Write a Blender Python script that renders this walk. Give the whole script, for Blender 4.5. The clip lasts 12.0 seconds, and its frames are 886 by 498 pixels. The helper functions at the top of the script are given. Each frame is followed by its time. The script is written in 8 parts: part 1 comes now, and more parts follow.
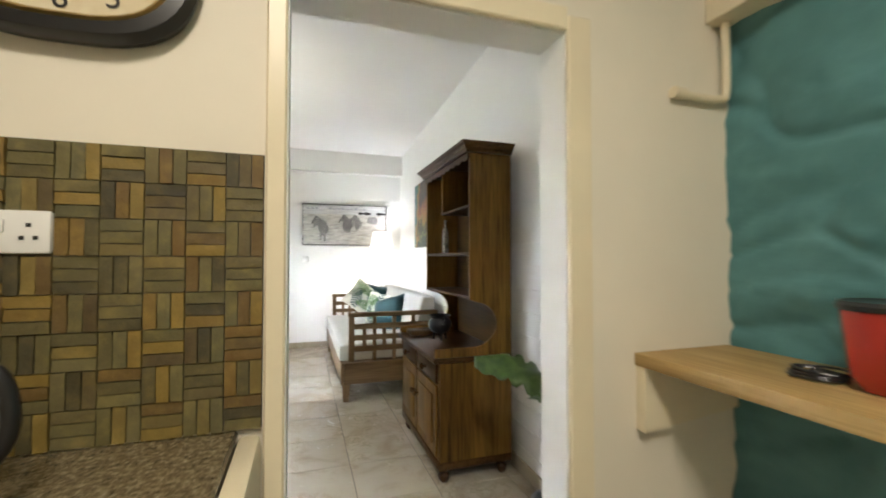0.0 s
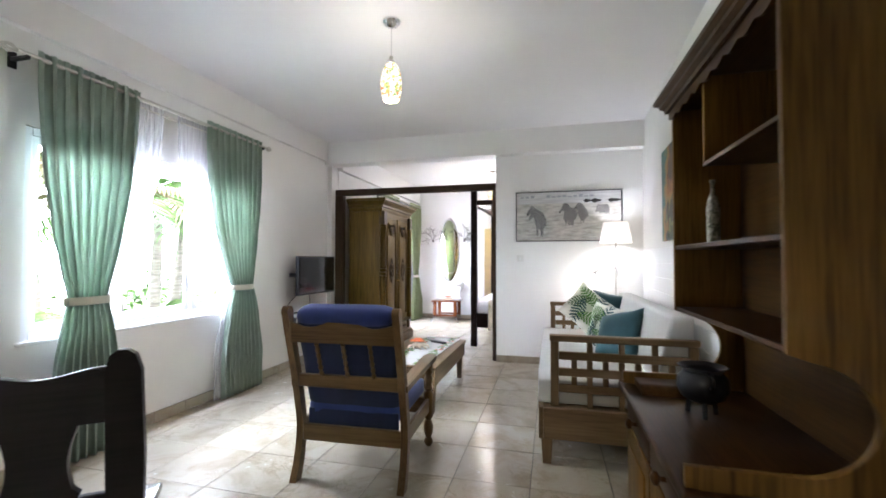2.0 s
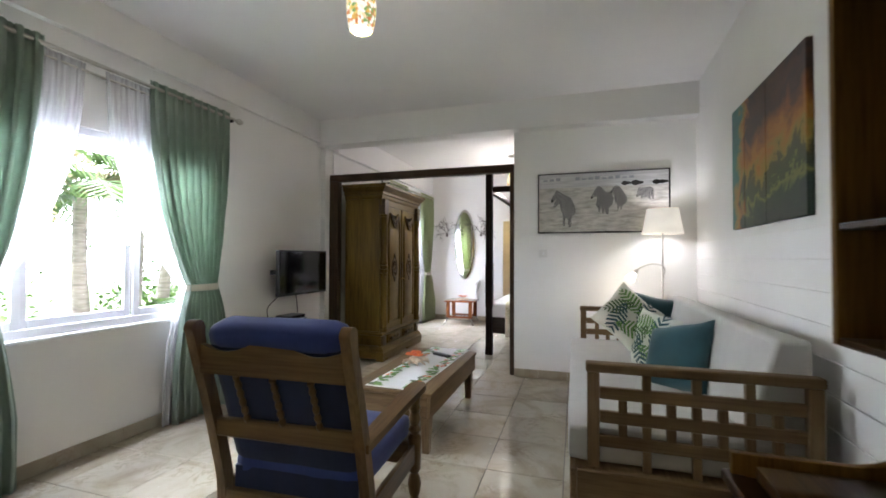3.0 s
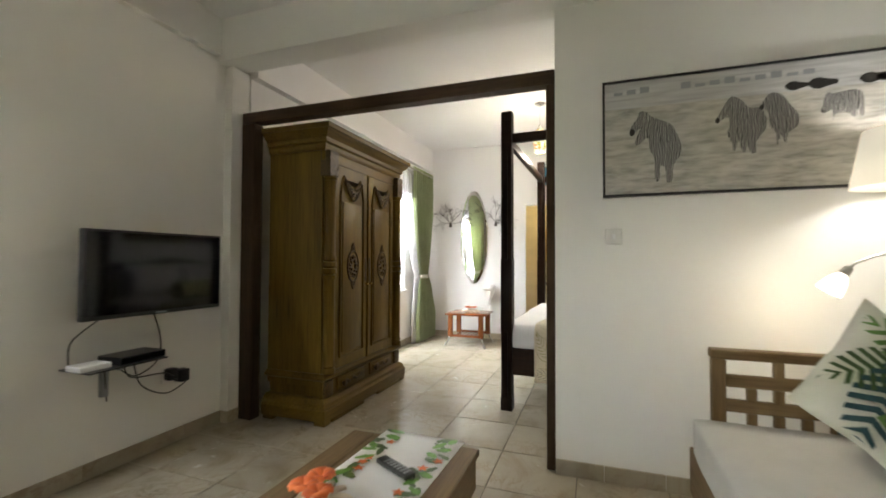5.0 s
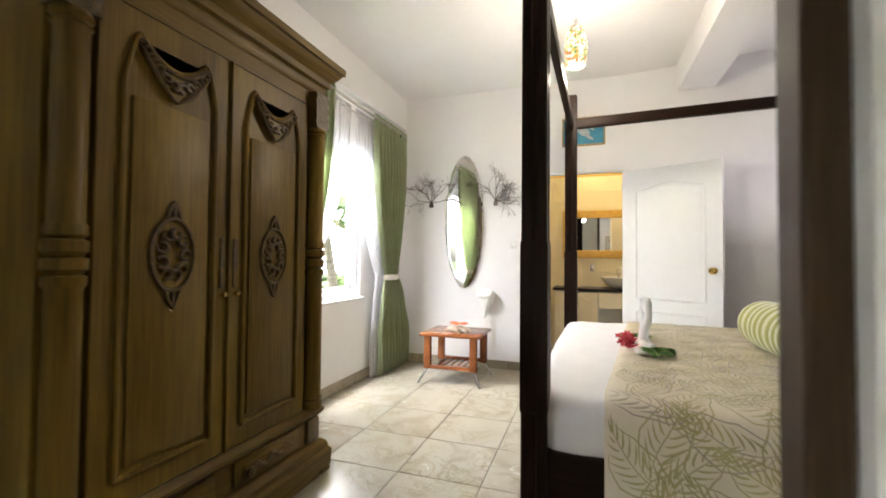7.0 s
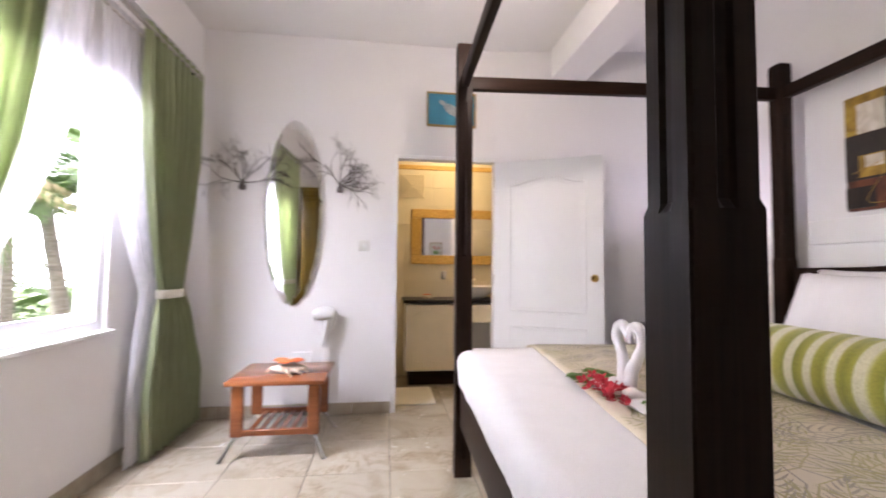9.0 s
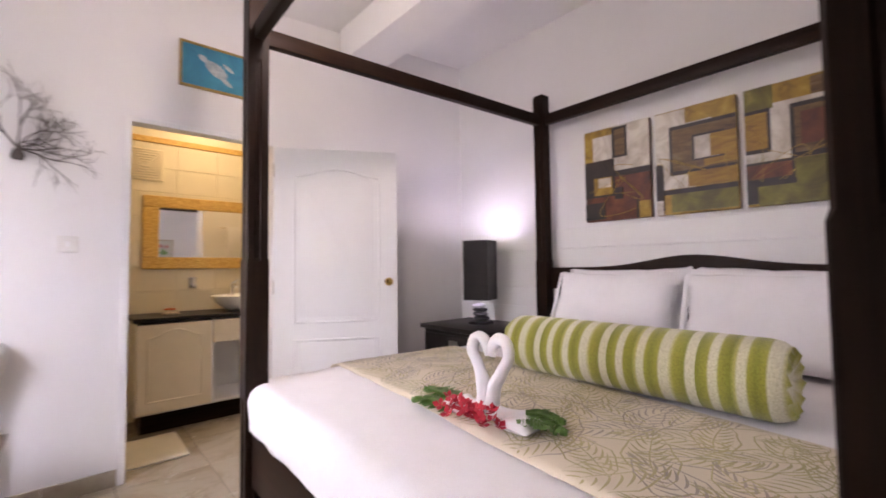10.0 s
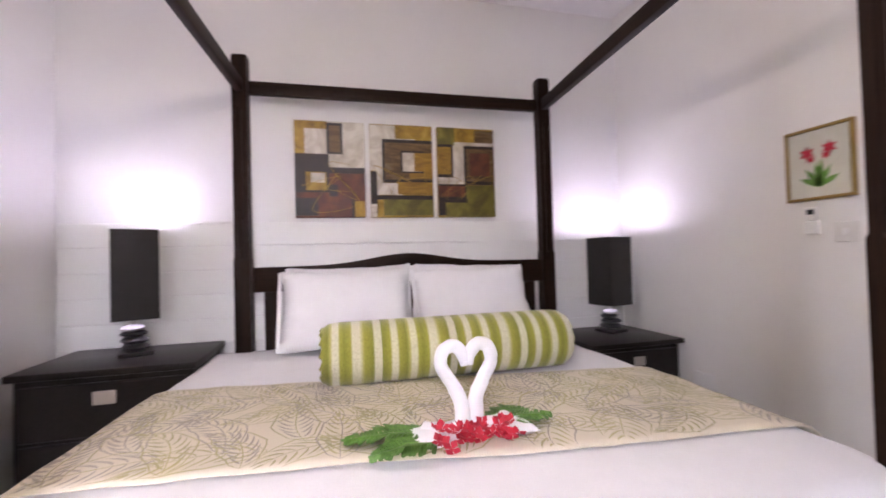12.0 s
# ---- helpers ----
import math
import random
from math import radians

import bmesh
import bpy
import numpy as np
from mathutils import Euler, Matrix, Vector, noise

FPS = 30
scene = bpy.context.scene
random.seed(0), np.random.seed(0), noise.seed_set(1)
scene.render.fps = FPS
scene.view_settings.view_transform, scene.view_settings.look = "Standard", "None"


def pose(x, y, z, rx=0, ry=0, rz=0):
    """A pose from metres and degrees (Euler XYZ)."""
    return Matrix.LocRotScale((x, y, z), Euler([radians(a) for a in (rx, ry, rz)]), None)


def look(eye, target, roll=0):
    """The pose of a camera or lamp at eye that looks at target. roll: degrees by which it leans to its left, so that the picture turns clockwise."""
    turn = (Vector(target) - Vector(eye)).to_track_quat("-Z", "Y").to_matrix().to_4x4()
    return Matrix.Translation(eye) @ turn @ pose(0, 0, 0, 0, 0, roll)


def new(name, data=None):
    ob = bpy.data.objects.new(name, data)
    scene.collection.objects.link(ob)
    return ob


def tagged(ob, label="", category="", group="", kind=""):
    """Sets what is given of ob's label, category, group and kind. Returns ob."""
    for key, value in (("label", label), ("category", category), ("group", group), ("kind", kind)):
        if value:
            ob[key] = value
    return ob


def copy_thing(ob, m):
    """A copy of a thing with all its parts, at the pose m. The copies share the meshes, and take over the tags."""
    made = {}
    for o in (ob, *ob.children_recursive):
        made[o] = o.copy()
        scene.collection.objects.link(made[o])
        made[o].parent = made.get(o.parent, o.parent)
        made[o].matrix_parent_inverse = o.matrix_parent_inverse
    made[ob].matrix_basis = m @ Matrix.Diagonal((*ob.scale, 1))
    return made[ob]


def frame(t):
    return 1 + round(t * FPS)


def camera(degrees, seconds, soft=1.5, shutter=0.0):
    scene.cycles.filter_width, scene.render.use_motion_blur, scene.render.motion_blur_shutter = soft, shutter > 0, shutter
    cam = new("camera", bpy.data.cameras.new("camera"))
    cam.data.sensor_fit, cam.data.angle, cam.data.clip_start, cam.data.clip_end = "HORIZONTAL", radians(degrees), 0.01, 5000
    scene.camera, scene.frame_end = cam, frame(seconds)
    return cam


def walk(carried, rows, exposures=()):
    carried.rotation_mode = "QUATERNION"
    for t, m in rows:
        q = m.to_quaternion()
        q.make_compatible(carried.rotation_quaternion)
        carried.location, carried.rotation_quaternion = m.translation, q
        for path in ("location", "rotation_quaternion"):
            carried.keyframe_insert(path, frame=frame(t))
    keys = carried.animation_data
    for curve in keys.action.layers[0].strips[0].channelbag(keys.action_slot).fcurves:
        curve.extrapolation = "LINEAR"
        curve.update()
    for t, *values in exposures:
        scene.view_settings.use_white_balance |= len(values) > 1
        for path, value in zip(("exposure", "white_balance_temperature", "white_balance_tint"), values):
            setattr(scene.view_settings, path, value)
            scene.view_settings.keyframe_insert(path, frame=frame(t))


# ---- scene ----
cam = camera(92.5, 12.0, soft=1.7, shutter=0.4)
PATH = [
    (0, (0.211, -0.544, 1.329), (0.839, 1.354, 1.379), 0.0),
    (0.3, (0.324, -0.339, 1.334), (0.751, 1.614, 1.388), -0.0),
    (0.5, (0.392, -0.211, 1.338), (0.682, 1.767, 1.386), -0.2),
    (0.7, (0.46, -0.092, 1.342), (0.618, 1.901, 1.386), 0.1),
    (1, (0.567, 0.077, 1.333), (0.522, 2.076, 1.381), 0.1),
    (1.5, (0.643, 0.336, 1.323), (0.335, 2.312, 1.371), -0.0),
    (2, (0.636, 0.674, 1.307), (0.143, 2.611, 1.361), 0.1),
    (2.5, (0.631, 1.042, 1.296), (0.068, 2.961, 1.344), 0.1),
    (3, (0.579, 1.533, 1.29), (-0.015, 3.443, 1.329), 0.2),
    (3.1, (0.559, 1.605, 1.285), (-0.038, 3.514, 1.322), 0.0),
    (3.2, (0.537, 1.733, 1.288), (-0.067, 3.639, 1.325), 0.2),
    (5, (0.154, 3.698, 1.203), (-0.517, 5.581, 1.255), 0.2),
    (5.5, (0.031, 4.215, 1.178), (-0.642, 6.098, 1.229), 0.3),
    (6, (-0.088, 4.762, 1.152), (-0.756, 6.647, 1.201), 0.3),
    (6.5, (-0.231, 5.194, 1.137), (-0.892, 7.081, 1.192), 0.2),
    (6.6, (-0.254, 5.297, 1.141), (-0.914, 7.184, 1.195), 0.3),
    (8.3, (-0.684, 6.302, 1.101), (-1.001, 8.275, 1.187), 0.5),
    (8.5, (-0.746, 6.432, 1.092), (-0.947, 8.419, 1.188), 0.5),
    (9, (-0.889, 6.674, 1.13), (-0.625, 8.655, 1.224), 0.5),
    (9.5, (-1.005, 6.866, 1.143), (-0.154, 8.673, 1.245), -0.2),
    (10, (-1.06, 7.13, 1.163), (0.262, 8.627, 1.251), -0.7),
    (10.1, (-1.086, 7.179, 1.162), (0.314, 8.605, 1.252), -0.8),
    (10.5, (-1.172, 7.435, 1.18), (0.508, 8.518, 1.242), -1.3),
    (11, (-1.208, 7.756, 1.16), (0.698, 8.359, 1.211), -1.5),
    (11.5, (-1.202, 8.076, 1.174), (0.794, 8.193, 1.208), -1.6),
    (12, (-1.187, 8.4, 1.182), (0.749, 7.9, 1.223), -1.6),
]
walk(cam, [(t, look(eye, target, roll)) for t, eye, target, roll in PATH],
     exposures=[(0.0, 3.5, 5950, 12), (1.0, 3.15, 5900, 12), (1.5, 3.12, 5750, 15), (2.0, 2.86, 5700, 16), (2.5, 2.5, 5850, 15), (3.2, 2.12, 6050, 14), (5.0, 2.15, 6800, 8), (6.0, 2.18, 7100, 10), (6.6, 2.18, 6900, 9), (8.3, 2.15, 6350, 20), (9.0, 1.94, 6350, 25), (9.5, 1.72, 6400, 29), (10.0, 1.83, 6450, 31), (10.5, 1.97, 6400, 31), (12.0, 2.1, 6250, 29)])

# ---------------------------------------------------------------- world and lights
CEIL = 2.97
world = bpy.data.worlds.new("overcast_sky")
scene.world = world
world.use_nodes = True
wn = world.node_tree.nodes
sky = wn.new("ShaderNodeTexSky")
sky.sky_type = "NISHITA"
sky.sun_disc = False
sky.sun_elevation = radians(62)
sky.sun_rotation = radians(90)
sky.air_density, sky.dust_density = 1.0, 3.0
wn["Background"].inputs["Strength"].default_value = 0.15
world.node_tree.links.new(sky.outputs[0], wn["Background"].inputs["Color"])


def lamp(name, kind, energy, colour, m, size=0.1, size_y=0.0, angle=0.0):
    d = bpy.data.lights.new(name, kind)
    d.energy, d.color = energy, colour
    if kind == "AREA":
        d.shape, d.size, d.size_y = "RECTANGLE", size, size_y or size
    elif kind == "SUN":
        d.angle = angle
    else:
        d.shadow_soft_size = size
    ob = new(name, d)
    ob.matrix_world = m
    return ob


lamp("sun_light", "SUN", 2.5, (1.0, 0.96, 0.9), look((5, 5, 9.4), (0, 6, 0)), angle=radians(8))
# unseen ceiling panel, added to brighten the kitchen
lamp("kitchen_fill_lamp", "AREA", 5.2, (1.0, 0.86, 0.64), look((0.1, -1.2, 2.9), (0.1, -1.2, 0)), 0.5)
lamp("bathroom_bulb", "AREA", 3.2, (1.0, 0.74, 0.36), look((-0.2, 10.7, 2.55), (-0.2, 10.7, 0)), 0.5)
lamp("pendant_bulb", "POINT", 1.8, (1.0, 0.88, 0.70), pose(-0.43, 3.40, 2.36), 0.05)
lamp("pendant_bulb", "POINT", 7.0, (1.0, 0.88, 0.74), pose(-0.41, 8.50, 2.36), 0.05)
lamp("window_daylight", "AREA", 42.0, (0.86, 0.90, 1.0), look((-2.50, 8.56, 2.03), (-1.2, 8.4, 0.0)), 1.15, 0.14)
lamp("window_daylight", "AREA", 13.0, (0.86, 0.90, 1.0), look((-2.58, 3.50, 2.06), (-1.5, 3.5, 0.0)), 1.75, 0.14)
lamp("floor_lamp_bulb", "POINT", 1.6, (0.95, 0.94, 1.0), pose(1.37, 5.97, 1.64), 0.05)
lamp("reading_bulb", "POINT", 0.6, (1.0, 0.86, 0.66), pose(1.07, 5.89, 1.06), 0.03)
lamp("bedside_bulb", "POINT", 2.9, (0.88, 0.83, 1.0), pose(1.31, 9.393, 1.315), 0.06)
lamp("bedside_bulb", "POINT", 2.9, (0.88, 0.83, 1.0), pose(1.31, 6.608, 1.236), 0.06)


# ---------------------------------------------------------------- materials
def node_material(name):
    m = bpy.data.materials.new(name)
    m.use_nodes = True
    nt = m.node_tree
    return m, nt, nt.nodes["Principled BSDF"]


def noise_node(nt, vec, scale, detail=4.0, rough=0.55, distort=0.0):
    n = nt.nodes.new("ShaderNodeTexNoise")
    n.inputs["Scale"].default_value = scale
    n.inputs["Detail"].default_value = detail
    n.inputs["Roughness"].default_value = rough
    n.inputs["Distortion"].default_value = distort
    if vec is not None:
        nt.links.new(vec, n.inputs["Vector"])
    return n.outputs["Fac"]


def ramp(nt, fac, stops):
    r = nt.nodes.new("ShaderNodeValToRGB")
    els = r.color_ramp.elements
    while len(els) < len(stops):
        els.new(0.5)
    for e, (p, c) in zip(els, stops):
        e.position, e.color = p, (*c, 1.0)
    nt.links.new(fac, r.inputs[0])
    return r.outputs[0]


def mix_rgb(nt, fac, a, b, blend="MIX"):
    n = nt.nodes.new("ShaderNodeMix")
    n.data_type, n.blend_type = "RGBA", blend
    for key, v in ((0, fac), (6, a), (7, b)):
        if isinstance(v, (int, float)):
            n.inputs[key].default_value = v
        elif isinstance(v, tuple):
            n.inputs[key].default_value = (*v, 1.0)
        else:
            nt.links.new(v, n.inputs[key])
    return n.outputs[2]


def bump(nt, bsdf, height, strength=0.2, distance=0.01):
    b = nt.nodes.new("ShaderNodeBump")
    b.inputs["Strength"].default_value = strength
    b.inputs["Distance"].default_value = distance
    nt.links.new(height, b.inputs["Height"])
    nt.links.new(b.outputs[0], bsdf.inputs["Normal"])


def coords(nt, scale=(1, 1, 1), random_shift=False):
    tc = nt.nodes.new("ShaderNodeTexCoord")
    mp = nt.nodes.new("ShaderNodeMapping")
    mp.inputs["Scale"].default_value = scale
    nt.links.new(tc.outputs["Object"], mp.inputs["Vector"])
    if random_shift:
        oi = nt.nodes.new("ShaderNodeObjectInfo")
        ma = nt.nodes.new("ShaderNodeMath")
        ma.operation = "MULTIPLY"
        ma.inputs[1].default_value = 37.0
        nt.links.new(oi.outputs["Random"], ma.inputs[0])
        cx = nt.nodes.new("ShaderNodeCombineXYZ")
        for i in range(3):
            nt.links.new(ma.outputs[0], cx.inputs[i])
        nt.links.new(cx.outputs[0], mp.inputs["Location"])
    return mp.outputs[0]


def plain(name, colour, rough=0.5, metal=0.0, vary=0.08, scale=6.0, bumpy=0.05, fine=120.0, coat=0.0):
    """A surface with broad tonal wear and a fine grain."""
    m, nt, b = node_material(name)
    vec = coords(nt)
    n1 = noise_node(nt, vec, scale, 5)
    n2 = noise_node(nt, vec, fine, 3)
    dark = tuple(c * (1 - vary) for c in colour)
    lite = tuple(min(1, c * (1 + vary * 0.6)) for c in colour)
    c = ramp(nt, n1, [(0.3, dark), (0.7, lite)])
    nt.links.new(c, b.inputs["Base Color"])
    rr = nt.nodes.new("ShaderNodeMapRange")
    rr.inputs["To Min"].default_value = max(0.01, rough - 0.03)
    rr.inputs["To Max"].default_value = min(1.0, rough + 0.03)
    nt.links.new(n1, rr.inputs["Value"])
    nt.links.new(rr.outputs[0], b.inputs["Roughness"])
    b.inputs["Metallic"].default_value = metal
    if coat:
        b.inputs["Coat Weight"].default_value = coat
    if bumpy:
        bump(nt, b, n2, bumpy, 0.004)
    return m


def wood(name, dark, mid, lite, axis=2, rough=0.4, scale=1.0, coat=0.0, knots=False):
    """Grain stretched along one axis, with broad heartwood bands."""
    m, nt, b = node_material(name)
    s = [14.0 * scale] * 3
    s[axis] = 1.1 * scale
    vec = coords(nt, tuple(s))
    s2 = [3.2 * scale] * 3
    s2[axis] = 0.5 * scale
    vec2 = coords(nt, tuple(s2))
    n1 = noise_node(nt, vec, 1.0, 6, 0.6, 0.6)
    n2 = noise_node(nt, vec2, 1.0, 3, 0.5, 1.2)
    s3 = [90.0] * 3
    s3[axis] = 4.0
    n3 = noise_node(nt, coords(nt, tuple(s3)), 1.0, 2)
    c1 = ramp(nt, n1, [(0.25, dark), (0.5, mid), (0.75, lite)])
    c2 = ramp(nt, n2, [(0.35, dark), (0.65, lite)])
    c = mix_rgb(nt, 0.45, c1, c2)
    c = mix_rgb(nt, 0.25, c, ramp(nt, n3, [(0.3, tuple(v * 0.55 for v in dark)), (0.6, lite)]))
    nt.links.new(c, b.inputs["Base Color"])
    b.inputs["Roughness"].default_value = rough
    b.inputs["Specular IOR Level"].default_value = 0.22
    if coat:
        b.inputs["Coat Weight"].default_value = coat
        b.inputs["Coat Roughness"].default_value = 0.15
    bump(nt, b, n3, 0.08, 0.003)
    return m


def fabric(name, colour, vary=0.1, weave=420.0, rough=0.9, sheen=0.2):
    m, nt, b = node_material(name)
    vec = coords(nt)
    n1 = noise_node(nt, vec, 9.0, 4)
    n2 = noise_node(nt, vec, weave, 2)
    c = ramp(nt, n1, [(0.3, tuple(v * (1 - vary) for v in colour)), (0.7, tuple(min(1, v * (1 + vary)) for v in colour))])
    c = mix_rgb(nt, 0.12, c, ramp(nt, n2, [(0.35, tuple(v * 0.6 for v in colour)), (0.65, colour)]))
    nt.links.new(c, b.inputs["Base Color"])
    b.inputs["Roughness"].default_value = rough
    b.inputs["Sheen Weight"].default_value = sheen
    bump(nt, b, n2, 0.15, 0.002)
    return m


def glow(name, colour, strength):
    m, nt, b = node_material(name)
    b.inputs["Base Color"].default_value = (*colour, 1)
    b.inputs["Emission Color"].default_value = (*colour, 1)
    b.inputs["Emission Strength"].default_value = strength
    return m


def glass_pane(name, tint=(1, 1, 1)):
    m, nt, b = node_material(name)
    b.inputs["Base Color"].default_value = (*tint, 1)
    b.inputs["Roughness"].default_value = 0.0
    b.inputs["Transmission Weight"].default_value = 1.0
    b.inputs["IOR"].default_value = 1.05
    return m


def sheer_cloth(name):
    m, nt, b = node_material(name)
    out = nt.nodes["Material Output"]
    tr = nt.nodes.new("ShaderNodeBsdfTransparent")
    tl = nt.nodes.new("ShaderNodeBsdfTranslucent")
    tl.inputs["Color"].default_value = (0.9, 0.9, 0.92, 1)
    df = nt.nodes.new("ShaderNodeBsdfDiffuse")
    df.inputs["Color"].default_value = (0.85, 0.85, 0.87, 1)
    a = nt.nodes.new("ShaderNodeMixShader")
    a.inputs[0].default_value = 0.5
    nt.links.new(tl.outputs[0], a.inputs[1])
    nt.links.new(df.outputs[0], a.inputs[2])
    z = nt.nodes.new("ShaderNodeMixShader")
    n = noise_node(nt, coords(nt, (60, 60, 3)), 1.0, 3)
    mr = nt.nodes.new("ShaderNodeMapRange")
    mr.inputs["To Min"].default_value, mr.inputs["To Max"].default_value = 0.3, 0.7
    nt.links.new(n, mr.inputs["Value"])
    nt.links.new(mr.outputs[0], z.inputs[0])
    nt.links.new(tr.outputs[0], z.inputs[1])
    nt.links.new(a.outputs[0], z.inputs[2])
    nt.links.new(z.outputs[0], out.inputs["Surface"])
    return m


def drape_cloth(name, colour):
    """Heavy curtain cloth that lets a little daylight through."""
    m = fabric(name, colour, 0.12, 500, 0.85, 0.3)
    nt = m.node_tree
    b = nt.nodes["Principled BSDF"]
    tl = nt.nodes.new("ShaderNodeBsdfTranslucent")
    tl.inputs["Color"].default_value = (*[min(1, c * 1.25 + 0.06) for c in colour], 1)
    z = nt.nodes.new("ShaderNodeMixShader")
    z.inputs[0].default_value = 0.36
    nt.links.new(b.outputs[0], z.inputs[1])
    nt.links.new(tl.outputs[0], z.inputs[2])
    nt.links.new(z.outputs[0], nt.nodes["Material Output"].inputs["Surface"])
    return m


def floor_tile_material(name, light, dark, vein, rough):
    m, nt, b = node_material(name)
    vec = coords(nt, (1, 1, 1), True)
    n1 = noise_node(nt, vec, 2.6, 6, 0.6, 1.2)
    n2 = noise_node(nt, vec, 4.5, 8, 0.62, 2.2)
    n3 = noise_node(nt, vec, 60.0, 4)
    c = ramp(nt, n1, [(0.32, dark), (0.5, light), (0.72, tuple(v * 1.08 for v in light))])
    v = ramp(nt, n2, [(0.46, (0, 0, 0)), (0.495, (1, 1, 1)), (0.505, (1, 1, 1)), (0.54, (0, 0, 0))])
    vb = nt.nodes.new("ShaderNodeMath")
    vb.operation = "MULTIPLY"
    nt.links.new(v, vb.inputs[0])
    fade = ramp(nt, noise_node(nt, vec, 3.3, 3), [(0.48, (0, 0, 0)), (0.68, (0.7, 0.7, 0.7))])
    nt.links.new(fade, vb.inputs[1])
    c = mix_rgb(nt, vb.outputs[0], c, vein)
    oi = nt.nodes.new("ShaderNodeObjectInfo")
    tone = ramp(nt, oi.outputs["Random"], [(0.0, (0.88, 0.87, 0.85)), (1.0, (1.0, 1.0, 1.0))])
    c = mix_rgb(nt, 1.0, c, tone, "MULTIPLY")
    nt.links.new(c, b.inputs["Base Color"])
    mr = nt.nodes.new("ShaderNodeMapRange")
    mr.inputs["To Min"].default_value, mr.inputs["To Max"].default_value = rough - 0.06, rough + 0.14
    nt.links.new(n2, mr.inputs["Value"])
    nt.links.new(mr.outputs[0], b.inputs["Roughness"])
    bump(nt, b, n3, 0.06, 0.003)
    return m


def slate_material(name):
    m, nt, b = node_material(name)
    vec = coords(nt, (1, 1, 1), True)
    oi = nt.nodes.new("ShaderNodeObjectInfo")
    base = ramp(nt, oi.outputs["Random"], [(0.0, (0.034, 0.028, 0.014)), (0.15, (0.098, 0.080, 0.026)), (0.35, (0.165, 0.140, 0.046)), (0.5, (0.110, 0.104, 0.048)),
                                          (0.62, (0.300, 0.195, 0.026)), (0.75, (0.185, 0.098, 0.014)), (0.88, (0.085, 0.052, 0.015)), (1.0, (0.200, 0.175, 0.072))])
    n1 = noise_node(nt, vec, 18.0, 6, 0.65)
    n2 = noise_node(nt, vec, 70.0, 5)
    c = mix_rgb(nt, 0.36, base, ramp(nt, n1, [(0.3, (0.024, 0.020, 0.010)), (0.5, (0.105, 0.088, 0.034)), (0.68, (0.29, 0.22, 0.060))]))
    nt.links.new(c, b.inputs["Base Color"])
    b.inputs["Roughness"].default_value = 0.62
    bump(nt, b, n2, 0.5, 0.006)
    return m


def granite_material(name):
    m, nt, b = node_material(name)
    vec = coords(nt)
    n1 = noise_node(nt, vec, 90.0, 3, 0.7)
    n2 = noise_node(nt, vec, 28.0, 4)
    c = ramp(nt, n1, [(0.35, (0.035, 0.028, 0.016)), (0.48, (0.13, 0.10, 0.055)), (0.6, (0.26, 0.21, 0.13)), (0.7, (0.42, 0.37, 0.26))])
    c = mix_rgb(nt, 0.3, c, ramp(nt, n2, [(0.3, (0.05, 0.04, 0.02)), (0.7, (0.30, 0.24, 0.13))]))
    nt.links.new(c, b.inputs["Base Color"])
    b.inputs["Roughness"].default_value = 0.2
    return m


def mosaic_glass(name, strength):
    """Lit art-glass shade: coloured chips over a bright white core."""
    m, nt, b = node_material(name)
    v = nt.nodes.new("ShaderNodeTexVoronoi")
    v.inputs["Scale"].default_value = 62.0
    nt.links.new(coords(nt), v.inputs["Vector"])
    sep = nt.nodes.new("ShaderNodeSeparateColor")
    nt.links.new(v.outputs["Color"], sep.inputs[0])
    c = ramp(nt, sep.outputs[0], [(0.0, (1.0, 0.93, 0.8)), (0.45, (1.0, 0.9, 0.7)), (0.6, (0.75, 0.55, 0.12)), (0.8, (0.6, 0.2, 0.08)), (0.9, (0.25, 0.4, 0.12))])
    nt.links.new(c, b.inputs["Base Color"])
    nt.links.new(c, b.inputs["Emission Color"])
    b.inputs["Emission Strength"].default_value = strength
    b.inputs["Roughness"].default_value = 0.2
    return m


def striped_cloth(name, stops, axis, period):
    m, nt, b = node_material(name)
    tc = nt.nodes.new("ShaderNodeTexCoord")
    sp = nt.nodes.new("ShaderNodeSeparateXYZ")
    nt.links.new(tc.outputs["Object"], sp.inputs[0])
    a = nt.nodes.new("ShaderNodeMath")
    a.operation = "MULTIPLY"
    a.inputs[1].default_value = 1.0 / period
    nt.links.new(sp.outputs[axis], a.inputs[0])
    f = nt.nodes.new("ShaderNodeMath")
    f.operation = "FRACT"
    nt.links.new(a.outputs[0], f.inputs[0])
    c = ramp(nt, f.outputs[0], stops)
    n = noise_node(nt, coords(nt), 160.0, 3)
    c = mix_rgb(nt, 0.35, c, mix_rgb(nt, 1.0, c, ramp(nt, n, [(0.35, (0.45, 0.45, 0.4)), (0.6, (1.15, 1.15, 1.1))]), "MULTIPLY"))
    nt.links.new(c, b.inputs["Base Color"])
    b.inputs["Roughness"].default_value = 0.95
    b.inputs["Sheen Weight"].default_value = 0.3
    bump(nt, b, n, 0.4, 0.004)
    return m


def mottled(name, stops, scale, rough=0.8, distort=1.0, stretch=(1, 1, 1), fine=0.0):
    m, nt, b = node_material(name)
    vec = coords(nt, stretch)
    n = noise_node(nt, vec, scale, 5, 0.55, distort)
    c = ramp(nt, n, stops)
    nt.links.new(c, b.inputs["Base Color"])
    b.inputs["Roughness"].default_value = rough
    if fine:
        bump(nt, b, noise_node(nt, vec, fine, 3), 0.25, 0.004)
    return m


